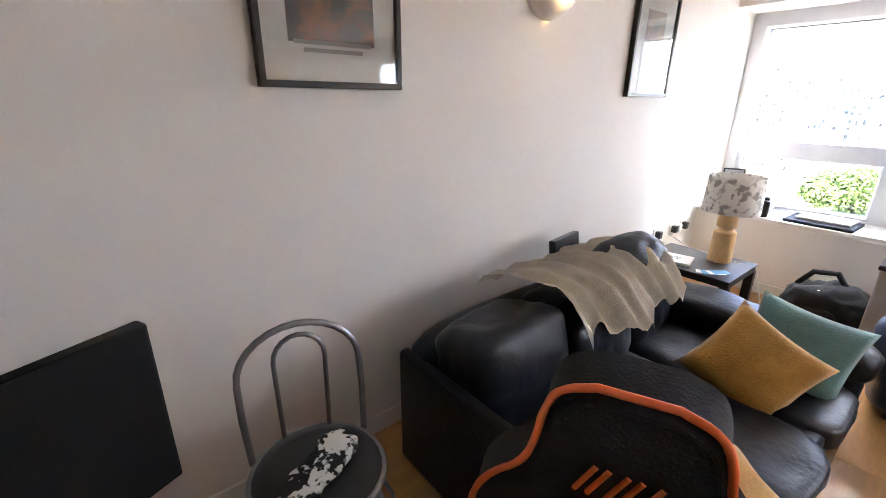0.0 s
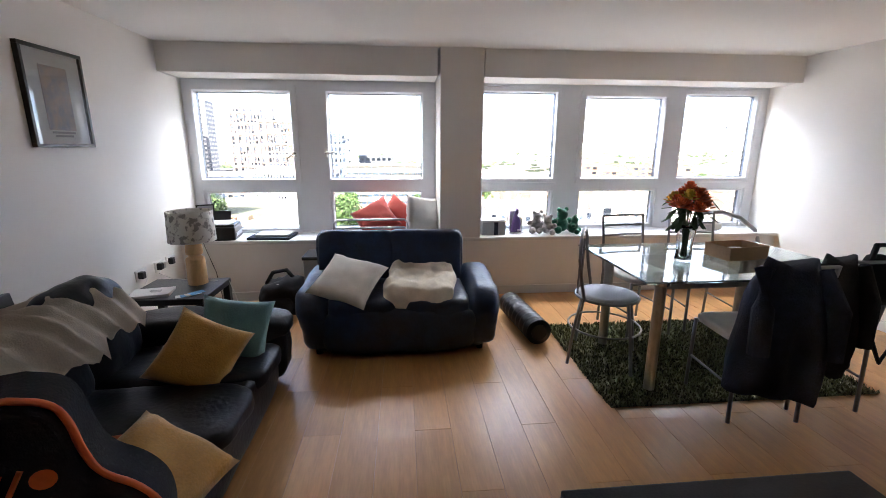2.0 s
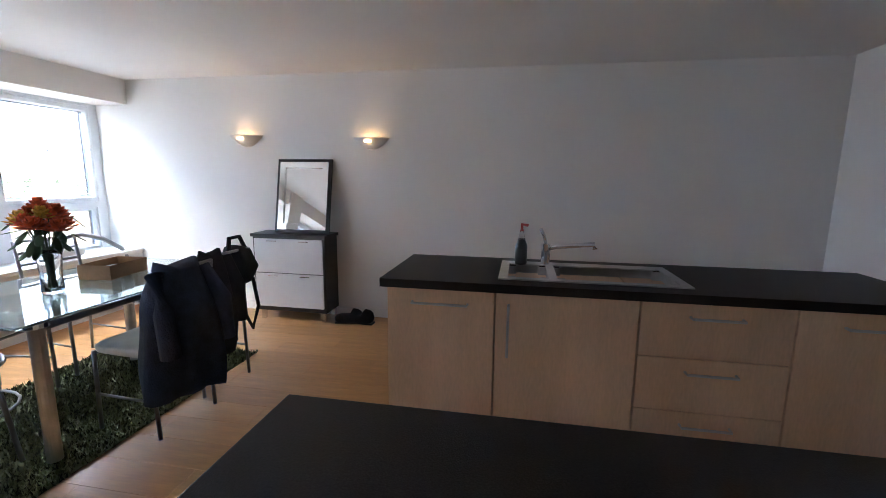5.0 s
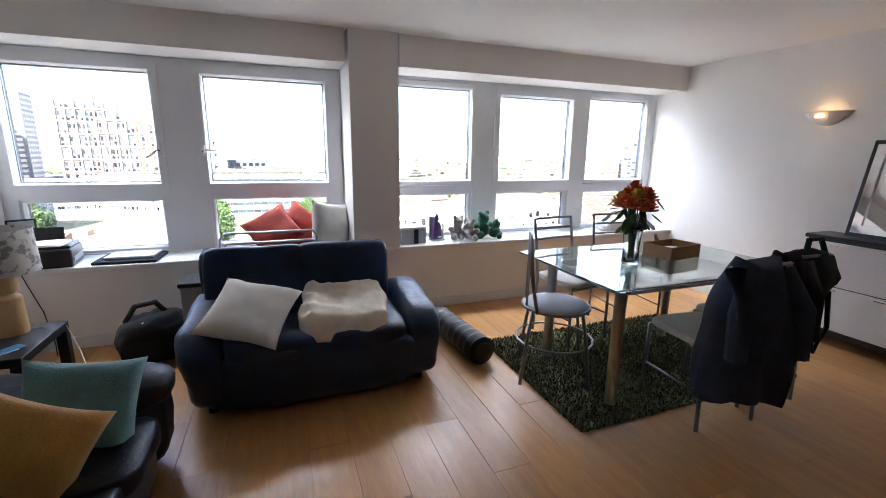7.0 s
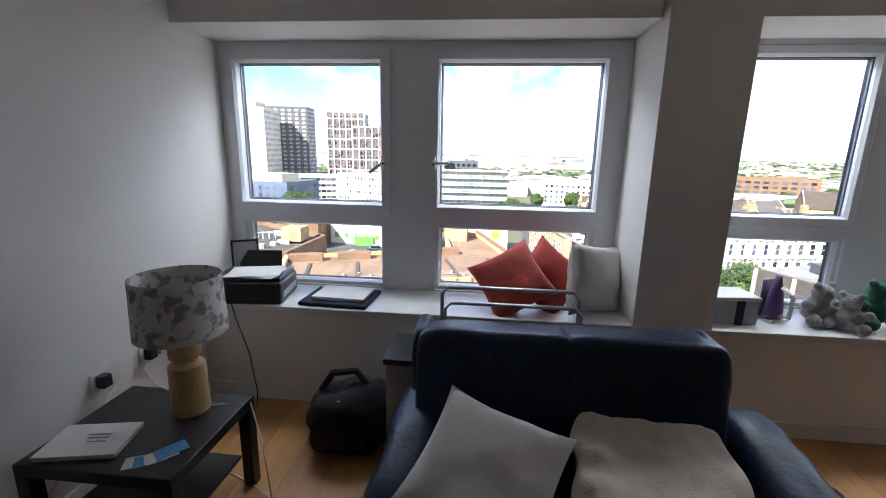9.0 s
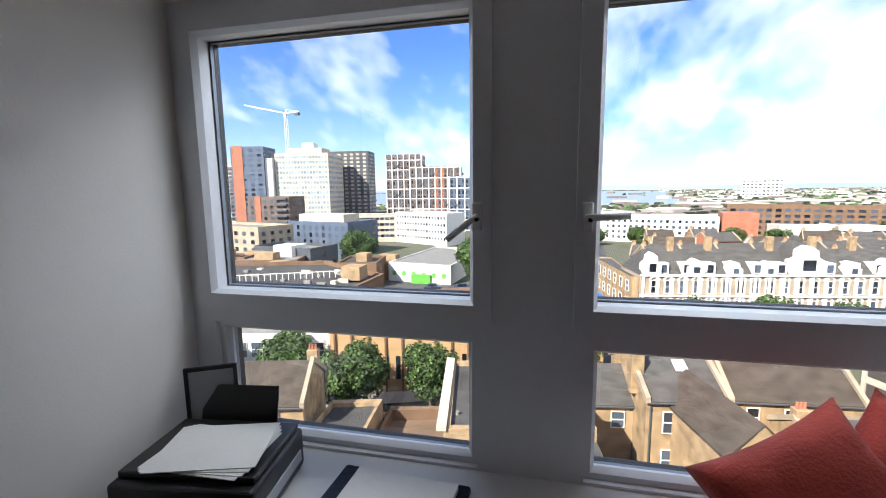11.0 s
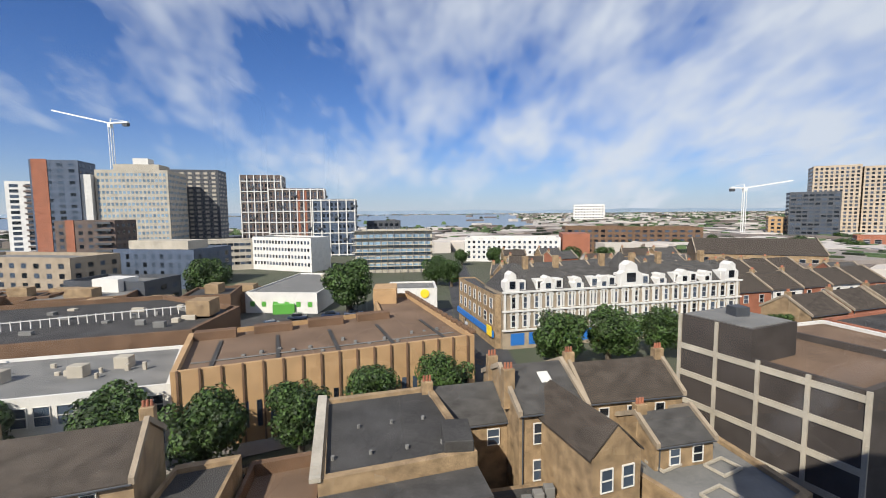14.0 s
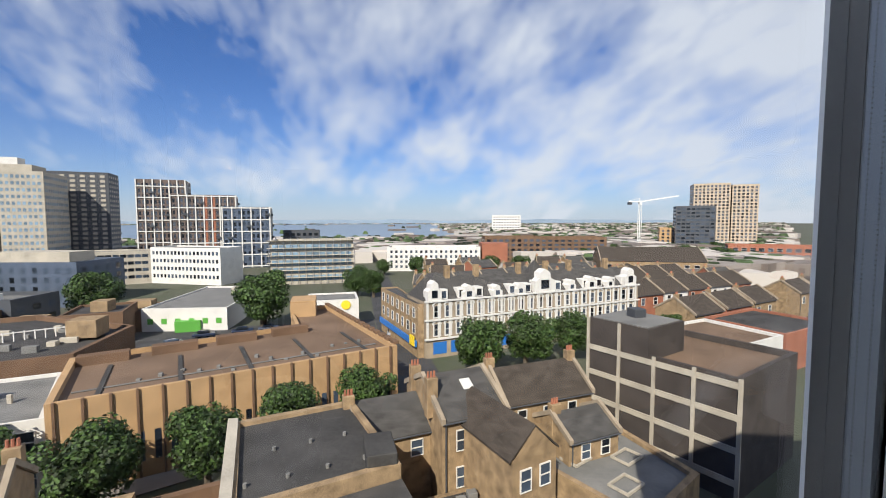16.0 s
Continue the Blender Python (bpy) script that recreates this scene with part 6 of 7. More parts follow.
bf = tower("brick_flats", "brown brick block of flats with a red stair strip", -160, 210, 25, 18, 4, -1, M_TOWERBRICK, 6, 6, 4, 0.45, 0.5)
part("stair_strip", bxm((4.5, -0.3, GZ), (8.0, 0.05, -0.8)), M_REDBRICK, bf, at=Matrix.Translation((-160, 210, 0)) @ Matrix.Rotation(radians(4), 4, "Z"))
for k in range(1, 7):
    part("balcony", bxm((17, -1.6, GZ + 3.2 * k), (24, 0.0, GZ + 3.2 * k + 1.0), 0.05, 1), M_DARKGREY, bf, at=Matrix.Translation((-160, 210, 0)) @ Matrix.Rotation(radians(4), 4, "Z"))
tower("brick_flats", "long tan brick flats with wide windows", -128, 130, 43, 14, -16, -9.5, M_TERRACE, 10, 4, 4, 0.42, 0.5)
gf = tower("grey_flats", "stepped grey and white modern flats", -84, 112, 22, 12, -12, -14.5, M_DARKGREY, 6, 2, 3, 0.5, 0.5)
part("white_corner", prism(quad(-75, 108.5, 7, 6, -12), GZ, -13.8), M_STUCCO, gf)
tower("tan_tower", "tall tan brick residential tower with gridded facade", 294, 292, 26, 24, -38, 32, M_TANSTONE, 9, 20, 8, 0.55, 0.6)
tower("tan_tower", "tan brick residential tower", 316, 276, 18, 22, -38, 30.5, M_TANSTONE, 6, 19, 7, 0.55, 0.6)
tower("dark_tower", "dark balconied apartment block", 254, 268, 26, 20, -38, 12.5, M_DARKGREY, 8, 12, 5, 0.75, 0.5)
tower("brick_flats", "orange brick apartment block", 255, 285, 34, 22, -38, -4, M_ORBRICK, 9, 6, 5, 0.5, 0.55)
tower("red_brick_office", "long red brick building with white window bands", 205, 180, 70, 14, -42, -11, M_REDBRICK, 18, 3, 4, 0.6, 0.6, None, None, GZ, M_STUCCO)
tower("brick_row", "red brick apartment row", 85, 225, 32, 16, -14, -7, M_BROWNBRICK, 9, 5, 4, 0.6, 0.5)
tower("brick_row", "brown brick apartment row", 122, 232, 40, 16, -16, -8, M_BROWNBRICK, 10, 5, 4, 0.6, 0.5)
tower("white_ship_block", "white stepped building on the river bank", 340, 860, 60, 30, -20, 14, M_STUCCO, 10, 6, 4, 0.6, 0.4)
gable_house("hipped_hall", "tan brick hall with a broad brown roof", 98, 138, 36, 18, -26, GZ, -13, -8.5, M_TANBRICK, M_SLATEB, True, (), [(3 + 3.3 * k, -15.5, 1.6, 2.2) for k in range(10)])


def crane(label, x, y, z1, jib, ang, lift=8):
    c = thing("tower_crane", label, "crane", Matrix.Translation((x, y, GZ)) @ Matrix.Rotation(radians(ang), 4, "Z"))
    h = z1 - GZ
    for dx in (-0.9, 0.9):
        for dy in (-0.9, 0.9):
            part("mast_post", bxm((dx - 0.15, dy - 0.15, 0), (dx + 0.15, dy + 0.15, h)), M_CRANE, c)
    bm = bmesh.new()
    for k in range(int(h / 3)):
        rod(bm, (-0.9, -0.9, k * 3), (0.9, -0.9, k * 3 + 3), 0.12, 4), rod(bm, (0.9, -0.9, k * 3), (0.9, 0.9, k * 3 + 3), 0.12, 4)
    part("mast_lattice", bm, M_CRANE, c)
    part("jib", bxm((-jib, -0.6, 0), (0, 0.6, 0.9)), M_CRANE, c, at=Matrix.Translation((0, 0, h)) @ Matrix.Rotation(radians(lift), 4, "Y"))
    part("counter_jib", bxm((0, -0.7, h), (jib * 0.3, 0.7, h + 1.0)), M_CRANE, c)
    part("counterweight", bxm((jib * 0.22, -1, h - 2.0), (jib * 0.3, 1, h)), M_DARKGREY, c)
    part("cab", bxm((-1.2, -1.2, h - 2.2), (1.0, 1.2, h), 0.1, 1), M_CRANE, c)
    bm = bmesh.new()
    rod(bm, (0, 0, h), (0.6, 0, h + 3.2), 0.4, 5), rod(bm, (0.6, 0, h + 3.2), (jib * 0.28, 0, h + 1), 0.12, 4)
    part("apex", bm, M_CRANE, c)


crane("white tower crane above the office towers", -190, 300, 60, 46, -15, 13)
crane("white tower crane beside the tan towers", 236, 285, 16, 36, 180)
crane("distant white tower crane", -300, 330, 12, 30, 10)

# white Victorian terrace with gables
vt = block("victorian_terrace", "ornate white stucco Victorian terrace with gables and slate roof", [(16.4, 70.4), (64.8, 77.8), (63.5, 87), (15, 80)], GZ, -12.2, M_TERRACE, M_SLATE, 0.3)
windows_on(vt, (16.4, 70.4), (64.8, 77.8), -15.4, -12.5, 22, 1, 0.45, 0.66, None, M_STUCCO)
windows_on(vt, (16.4, 70.4), (64.8, 77.8), -18.6, -15.6, 22, 1, 0.45, 0.66, None, M_STUCCO)
windows_on(vt, (16.4, 70.4), (64.8, 77.8), -21.6, -19.0, 14, 1, 0.75, 0.8, M_BLUESHOP)
windows_on(vt, (15, 80), (16.4, 70.4), -18.6, -12.5, 4, 2, 0.45, 0.6, None, M_STUCCO)
vm = Matrix.Translation((16.4, 70.4, 0)) @ Matrix.Rotation(math.atan2(7.4, 48.4), 4, "Z")
for z in (-15.5, -18.8, -12.25):
    part("cornice", bxm((-0.2, -0.35, z), (49.2, 0.05, z + 0.28)), M_STUCCO, vt, at=vm)
for k in range(24):
    part("pilaster", bxm((-0.18, -0.22, -18.6), (0.18, 0.02, -12.2)), M_STUCCO, vt, at=vm @ Matrix.Translation((0.3 + 2.08 * k, 0, 0)))
bm = bmesh.new()
for (ax, az), (bx_, bz) in zip([(p[0], p[2]) for p in arc(0, 0, 0.75, 0.62, 180, 0, 8)], [(p[0], p[2]) for p in arc(0, 0, 0.75, 0.62, 180, 0, 8)][1:]):
    rod(bm, (ax, 0, az), (bx_, 0, bz), 0.17, 5)
arch_me = mesh_of("window_arch", bm, M_STUCCO)
bm = bmesh.new()
box(bm, (-0.72, -0.14, -0.16), (0.72, 0.04, 0.0)), box(bm, (-0.72, -0.10, 0.0), (-0.5, 0.04, 1.9)), box(bm, (0.5, -0.10, 0.0), (0.72, 0.04, 1.9))
surround_me = mesh_of("window_surround", bm, M_STUCCO)
for k in range(22):
    for z in (-14.9, -18.1):
        for me, dz in ((arch_me, 1.95), (surround_me, 0.0)):
            o = new(me.name, me)
            o.parent = vt
            o.matrix_basis = vm @ Matrix.Translation((48.96 * (0.02 + 0.96 * (k + 0.5) / 22), -0.06, z + dz))
for k in range(13):
    x = 3.6 + 3.5 * k
    dm = part("dormer", bxm((x - 0.8, 0.6, -12.2), (x + 0.8, 3.0, -10.3), 0.05, 1), M_STUCCO, vt, at=vm)
    o = new("window", win_mesh(0.9, 1.2, M_WIN))
    o.parent = dm
    o.matrix_basis = Matrix.Translation((x, 0.58, -11.2))
bm = bmesh.new()
bmesh.ops.create_cone(bm, cap_ends=True, segments=4, radius1=3.4, radius2=0.3, depth=4.2, matrix=Matrix.Translation((24.5, 3.4, -8.4)) @ Matrix.Rotation(radians(45), 4, "Z"))
part("pavilion_roof", bm, M_SLATE, vt, at=vm)
bm = bmesh.new()
bmesh.ops.create_cone(bm, cap_ends=True, segments=4, radius1=4.2, radius2=0.8, depth=3.6, matrix=Matrix.Translation((3.6, 4.2, -9.6)) @ Matrix.Rotation(radians(45), 4, "Z"))
part("pavilion_roof", bm, M_SLATE, vt, at=vm)
bm = bmesh.new()
vs = [bm.verts.new(p) for p in ((0, 0.3, -12.25), (49, 0.3, -12.25), (49, 9.4, -12.25), (0, 9.4, -12.25), (1.5, 4.6, -8.6), (47.5, 4.6, -8.6))]
for f in ((0, 1, 5, 4), (1, 2, 5), (2, 3, 4, 5), (3, 0, 4)):
    bm.faces.new([vs[i] for i in f])
part("slate_roof", bm, M_SLATE, vt, at=vm)
for k, (x, w, h) in enumerate(((1.6, 2.6, 3.6), (8.2, 2.4, 2.6), (14, 2.0, 2.2), (19, 2.0, 2.2), (24.5, 4.6, 4.6), (31, 2.0, 2.2), (36, 2.4, 2.6), (41, 2.0, 2.2), (46.6, 3.2, 3.8))):
    bm = bmesh.new()
    pts = [(x - w / 2, -12.2), (x + w / 2, -12.2), (x + w / 2, -12.2 + h * 0.5), (x + w * 0.28, -12.2 + h * 0.62), (x + w * 0.25, -12.2 + h * 0.85), (x, -12.2 + h), (x - w * 0.25, -12.2 + h * 0.85), (x - w * 0.28, -12.2 + h * 0.62), (x - w / 2, -12.2 + h * 0.5)]
    a = [bm.verts.new((px, -0.2, pz)) for px, pz in pts]
    c = [bm.verts.new((px, 1.8, pz)) for px, pz in pts]
    bm.faces.new(a), bm.faces.new(c[::-1])
    for i in range(len(pts)):
        bm.faces.new((a[i], a[(i + 1) % len(pts)], c[(i + 1) % len(pts)], c[i]))
    bmesh.ops.recalc_face_normals(bm, faces=bm.faces[:])
    g = part("gable", bm, M_STUCCO, vt, at=vm)
    o = new("window", win_mesh(w * 0.4, h * 0.36, M_WIN))
    o.parent = g
    o.matrix_basis = Matrix.Translation((x, -0.21, -12.2 + h * 0.36))
for x in (6, 12, 21.5, 28, 34, 44):
    part("chimney", bxm((x - 0.5, 4.2, -9.2), (x + 0.5, 5.0, -6.6), 0.05, 1), M_TANBRICK, vt, at=vm)
sd = block("corner_shops", "brown brick corner shops with a blue fascia", [(11.5, 92), (15.2, 71), (16.2, 71), (15, 92)], GZ, -12.6, M_TANBRICK, M_SLATE, 0.3)
windows_on(sd, (11.5, 92), (15.2, 71), -18.5, -12.9, 7, 2, 0.4, 0.6, None, M_STUCCO)
part("shop_fascia", bxm((-0.3, -10.5, -20.0), (0.0, 10.5, -18.9)), M_BLUESHOP, sd, at=Matrix.Translation((13.2, 81.5, 0)) @ Matrix.Rotation(radians(10), 4, "Z"))
part("shop_sign", bxm((-0.5, -1, -19.9), (-0.31, 1, -18.2)), M_YELLOW, sd, at=Matrix.Translation((14.8, 72.5, 0)) @ Matrix.Rotation(radians(10), 4, "Z"))
for k in range(9):
    x, y = 68 + 9 * (k % 5) + 8 * (k // 5), 82 + 2 * (k % 5) + 22 * (k // 5)
    gable_house("terrace_house", "terraced house with a brown pitched roof", x, y, 8.6, 10, 9, GZ, -15.5, -12.6, M_STUCCO if k % 2 else M_REDBRICK, M_SLATEB, True, [(0.5, 5, 0.8)], [(2, -17, 1.1, 1.6), (6, -17, 1.1, 1.6)])
for k in range(7):
    x, y = 26 + 9 * k, 108 + 3 * k
    gable_house("terrace_house", "terraced brick house with a slate roof", x, y, 8.6, 10, 9, GZ, -15.8, -12.8, M_TANBRICK, M_SLATE, True, [(0.5, 5, 0.8)], [(2, -17.3, 1.1, 1.6), (6, -17.3, 1.1, 1.6)])

# dark panelled block
pb = block("panelled_block", "dark panelled concrete block with pale beams and a mossy roof", [(27.9, 40.6), (33.0, 27.0), (45.0, 31.2), (40.2, 44.6)], GZ, -11.4, M_DARKPANEL, M_ROOFBROWN, 0.7)
up = part("stair_block", prism([(27.88, 40.65), (30.2, 34.3), (36.4, 36.4), (34.2, 42.8)], -12.2, -8.9), M_DARKPANEL, pb)
part("stair_roof", prism(inset([(27.88, 40.65), (30.2, 34.3), (36.4, 36.4), (34.2, 42.8)], 0.3), -8.95, -8.8), M_ROOFPALE, pb)
part("roof_box", bxm((32, 38.4, -8.9), (33.4, 39.8, -7.9), 0.04, 1), M_DARKGREY, pb)
q0, q1 = Vector((27.9, 40.6, 0)), Vector((33.0, 27.0, 0))
qa = math.atan2(q1.y - q0.y, q1.x - q0.x)
L = (q1 - q0).length
for z in (-12.3, -15.0, -17.8, -20.6):
    part("beam", bxm((0, -0.12, z), (L, 0.05, z + 0.55)), M_CONC, pb, at=Matrix.Translation(q0) @ Matrix.Rotation(qa, 4, "Z"))
for k in range(5):
    x = L * k / 4.0
    part("column", bxm((x - 0.16, -0.16, GZ), (x + 0.16, 0.05, -8.9 if k < 2 else -11.4)), M_CONC, pb, at=Matrix.Translation(q0) @ Matrix.Rotation(qa, 4, "Z"))
lowp = block("low_yard_roof", "low grey flat roof with square hatches", [(15.5, 31), (19.5, 21.5), (27, 25), (26, 33)], GZ, -17.2, M_TANBRICK, M_ROOFPALE, 0.4)
for x, y in ((19.5, 29.5), (21.0, 25.5), (23.5, 28.6)):
    part("hatch", ring_bm(-1.1, -0.8, 1.1, 0.8, 0.12, -0.15, 0.05), M_CONC, lowp, at=Matrix.Translation((x, y, -17.4)) @ Matrix.Rotation(radians(22), 4, "Z") @ Matrix.Rotation(radians(-90), 4, "X"))
block("yard_store", "low brick outbuilding with a white rendered side", [(46, 43), (66, 48), (64, 60), (44, 56)], GZ, -15.5, M_STUCCO, M_ROOFBROWN, 0.5)
block("yard_store", "low red brick outbuilding with a flat roof", [(68, 49), (84, 53), (82, 66), (66, 62)], GZ, -15.8, M_REDBRICK, M_ROOFGREY, 0.5)

# near roofs and brick houses
er = block("felt_roof_building", "building with a large grey felt roof and stone parapet", [(-6.1, 33.0), (-4.4, 22.6), (4.6, 24.6), (2.3, 34.7)], GZ, -12.8, M_TANBRICK, M_ROOFGREY, 0.35)
part("coping", prism([(-6.5, 33.2), (-4.8, 22.4), (-4.2, 22.5), (-5.8, 33.1)], -12.85, -12.6), M_CONC, er)
part("lean_roof", prism([(-4.3, 22.4), (-3.9, 19.6), (5.0, 21.6), (4.6, 24.4)], -14.6, -13.6), M_SLATE, er)
part("dormer", bxm((2.6, 24.6, -13.3), (4.4, 27.4, -12.1), 0.05, 1), M_ROOFGREY, er)
for k in range(7):
    bm = bmesh.new()
    rod(bm, (-4.0 + 1.1 * k, 25 + (k * 3.7) % 7, -13.2), (-4.0 + 1.1 * k, 25 + (k * 3.7) % 7, -12.85), 0.12, 8)
    part("vent_cap", bm, M_ROOFPALE, er)
windows_on(er, (-4.4, 22.6), (4.6, 24.6), -18.0, -15.2, 4, 1, 0.35, 0.6, None, M_STUCCO)
W4 = [(1.6, -14.6, 0.9, 1.5), (1.6, -17.4, 0.9, 1.5), (3.2, -14.6, 0.8, 1.5), (3.2, -17.4, 0.8, 1.5)]
gable_house("brick_house", "yellow stock brick house with a slate roof and tall chimney", 8.4, 29.4, 5.4, 8.2, 8, GZ, -13.0, -11.0, M_TANBRICK, M_SLATE, True, [(0.0, 2.2, 0.6), (0.1, 6.2, 0.3)], W4)
bh = bpy.data.objects["brick_house"]
part("skylight", bxm((-0.45, -0.55, 0.0), (0.45, 0.55, 0.12), 0.03, 1), M_STUCCO, bh, "pale skylight in the slates", at=Matrix.Translation((3.2, 2.6, -11.58)) @ Matrix.Rotation(math.atan2(2.0, 4.1), 4, "X"))
for z in (-14.6, -17.4):
    part("boarded_window", bxm((4.1, -0.08, z - 0.7), (4.9, 0.02, z + 0.7)), M_TANSTONE, bh, "window closed with tan boarding")
gable_house("brick_wing", "brick rear wing with a steep brown roof", 11.5, 24.0, 3.6, 7.5, 14, GZ, -13.4, -11.6, M_TANBRICK, M_SLATEB, False, [], [(1.0, -14.9, 0.8, 1.4), (2.6, -14.9, 0.8, 1.4), (1.0, -17.6, 0.8, 1.4), (2.6, -17.6, 0.8, 1.4)])
gable_house("slate_roof_house", "low brick house with a plain slate roof", 2.6, 31.0, 6.0, 6.6, 8, GZ, -14.6, -12.9, M_TANBRICK, M_SLATE, True, [(-0.2, 3, 0.8)], [(1.6, -15.8, 0.9, 1.2), (4.4, -15.8, 0.9, 1.2)])
gable_house("brick_house", "long brick house with a weathered slate roof", 15.0, 33.2, 9.0, 6.0, 6, GZ, -14.2, -12.0, M_TANBRICK, M_SLATEB, True, [(8.7, 3, 0.9), (0.1, 3.4, 1.0)], [(1.6, -15.5, 0.8, 1.4), (4.2, -15.5, 0.8, 1.4), (6.8, -15.5, 0.8, 1.4)])
gable_house("brick_wing", "brick rear wing with a low slate roof", 18.4, 28.8, 5.0, 4.6, 8, GZ, -15.6, -14.3, M_TANBRICK, M_SLATE, True, [(0.4, 2.4, 0.8)], [(1.6, -16.6, 0.8, 1.2), (3.6, -16.6, 0.8, 1.2)])
block("yard_roof", "low dark flat roof beside the houses", [(4.8, 17.5), (10.8, 18.5), (10.0, 23), (4.6, 22)], GZ, -15.6, M_TANBRICK, M_ROOFGREY, 0.3)
for k in range(5):
    solid("air_unit", bxm((6.0 + 0.9 * k, 25.0 + 0.5 * k, GZ + 4.0), (6.7 + 0.9 * k, 25.6 + 0.5 * k, GZ + 4.9), 0.04, 1), M_ROOFPALE, "grey air-conditioning unit in the yard", "air conditioner", group="yard air units")
block("yard_deck", "dark yard roof between the houses", [(5.0, 24.0), (11.0, 24.6), (10.6, 29), (4.6, 28.4)], GZ, GZ + 4.05, M_TANBRICK, M_ROOFGREY, 0.05)
gable_house("brick_house", "yellow brick house with a brown slate roof and chimney", -23.6, 23.6, 8.2, 6.0, 14, GZ, -14.0, -11.9, M_TANBRICK, M_SLATEB, True, [(0.0, 3.4, 0.9), (7.6, 5.2, 0.2)], [(1.6, -14.9, 0.7, 1.0), (4.0, -14.9, 0.7, 1.0), (6.0, -14.9, 0.7, 1.0)])
gable_house("brick_house", "brick house with a brown slate roof", -32.0, 21.6, 8.0, 6.0, 14, GZ, -14.2, -12.1, M_TANBRICK, M_SLATEB, True, [(0.2, 3.4, 0.9)], [])
block("rear_roof", "low grey rear roof behind the houses", [(-23, 17.5), (-15, 19.5), (-16, 24.6), (-23.4, 23)], GZ, -16.2, M_TANBRICK, M_ROOFGREY, 0.3)
block("rear_roof", "dark sloping rear roof between the houses", [(-14.9, 20), (-10.6, 21), (-11.6, 31), (-15.6, 30)], GZ, -15.8, M_TANBRICK, M_ROOFGREY, 0.4)
block("rear_yard", "walled yard with a dark floor", [(-10.4, 21), (-4.9, 22.4), (-6.4, 33.6), (-11.4, 32.4)], GZ, -17.2, M_BROWNBRICK, M_ROOFBROWN, 1.0)


# ---- trees ----
def tree_mesh(seed, n=1500):
    """Trunk with limbs, and a crown of small leaf clumps with gaps; unit size, crown radius about 1."""
    r = random.Random(seed)
    bm = bmesh.new()
    rod(bm, (0, 0, -2.0), (0, 0, -0.6), 0.11, 8, 0.07)
    for k in range(6):
        a = k * 1.05 + r.uniform(-0.3, 0.3)
        rod(bm, (0, 0, -0.9 + 0.05 * k), (0.6 * math.cos(a), 0.6 * math.sin(a), 0.0 + 0.1 * k), 0.045, 5, 0.012)
    trunk = mesh_of("trunk", bm, M_BARK)
    lobes = []
    for _ in range(26):
        d = Vector((r.gauss(0, 1), r.gauss(0, 1), r.gauss(0.15, 0.8))).normalized()
        rad = r.uniform(0.24, 0.40)
        lobes.append((d * (0.95 - rad) * r.uniform(0.7, 1.05), rad))
    lobes.append((Vector((0, 0, 0)), 0.6))
    vs, fs = [], []
    for _ in range(n):
        c, rad = r.choice(lobes)
        d = Vector((r.gauss(0, 1), r.gauss(0, 1), r.gauss(0, 1))).normalized()
        p = c + d * rad * r.uniform(0.75, 1.05)
        u = d.cross(Vector((r.gauss(0, 1), r.gauss(0, 1), r.gauss(0, 1)))).normalized()
        w = (d * 0.7 + Vector((r.gauss(0, 0.5), r.gauss(0, 0.5), r.gauss(0, 0.5)))).cross(u).normalized()
        s = r.uniform(0.03, 0.065)
        i = len(vs)
        s *= 0.85
        vs += [p + u * s, p + w * s * 0.7, p - u * s, p - w * s * 0.7]
        fs.append((i, i + 1, i + 2, i + 3))
    me = bpy.data.meshes.new("crown")
    me.from_pydata(vs, [], fs)
    me.materials.append(M_LEAF)
    return trunk, me


TREES = [tree_mesh(s, 9000) for s in (1, 2, 3)]


def tree(label, x, y, z, r, h, k, rz):
    t = thing("street_tree", label, "tree", Matrix.Translation((x, y, z)) @ Matrix.Rotation(radians(rz), 4, "Z"), "town trees")
    tr, cr = TREES[k % 3]
    for nm, me in (("trunk", tr), ("crown", cr)):
        o = new(nm, me)
        o.parent = t
        o.matrix_basis = Matrix.Translation((0, 0, h - r)) @ Matrix.Diagonal((r, r, r * 0.95 if nm == "crown" else (h - r) / 2.0, 1))


for k, (x, y, r) in enumerate(((-36, 37.0, 4.3), (-25.8, 38.6, 4.1), (-17.2, 37.6, 4.2), (-9.6, 39.6, 3.8), (-2.9, 43.2, 3.5), (4.4, 46.6, 3.7), (22.4, 60.2, 5.0), (30.4, 61.0, 4.9), (39.6, 62.8, 4.6), (-46, 36, 3.4))):
    tree("round leafy green street tree along the road", x, y, GZ, r, r + 5.4, k, k * 57)
for k, (x, y, r, h) in enumerate(((-13.4, 101, 7.4, 14.5), (9, 136, 5.6, 11.5), (-57, 128, 7.6, 13.5), (14, 133, 5.0, 10), (24, 186, 4.0, 8.5), (38, 186, 4.5, 9.5), (48, 184, 4.0, 8), (70, 178, 5, 10), (84, 176, 5, 10), (62, 66, 3.2, 7), (72, 70, 3.2, 7))):
    tree("broad leafy green tree in the town", x, y, GZ, r, h, k + 1, k * 71)

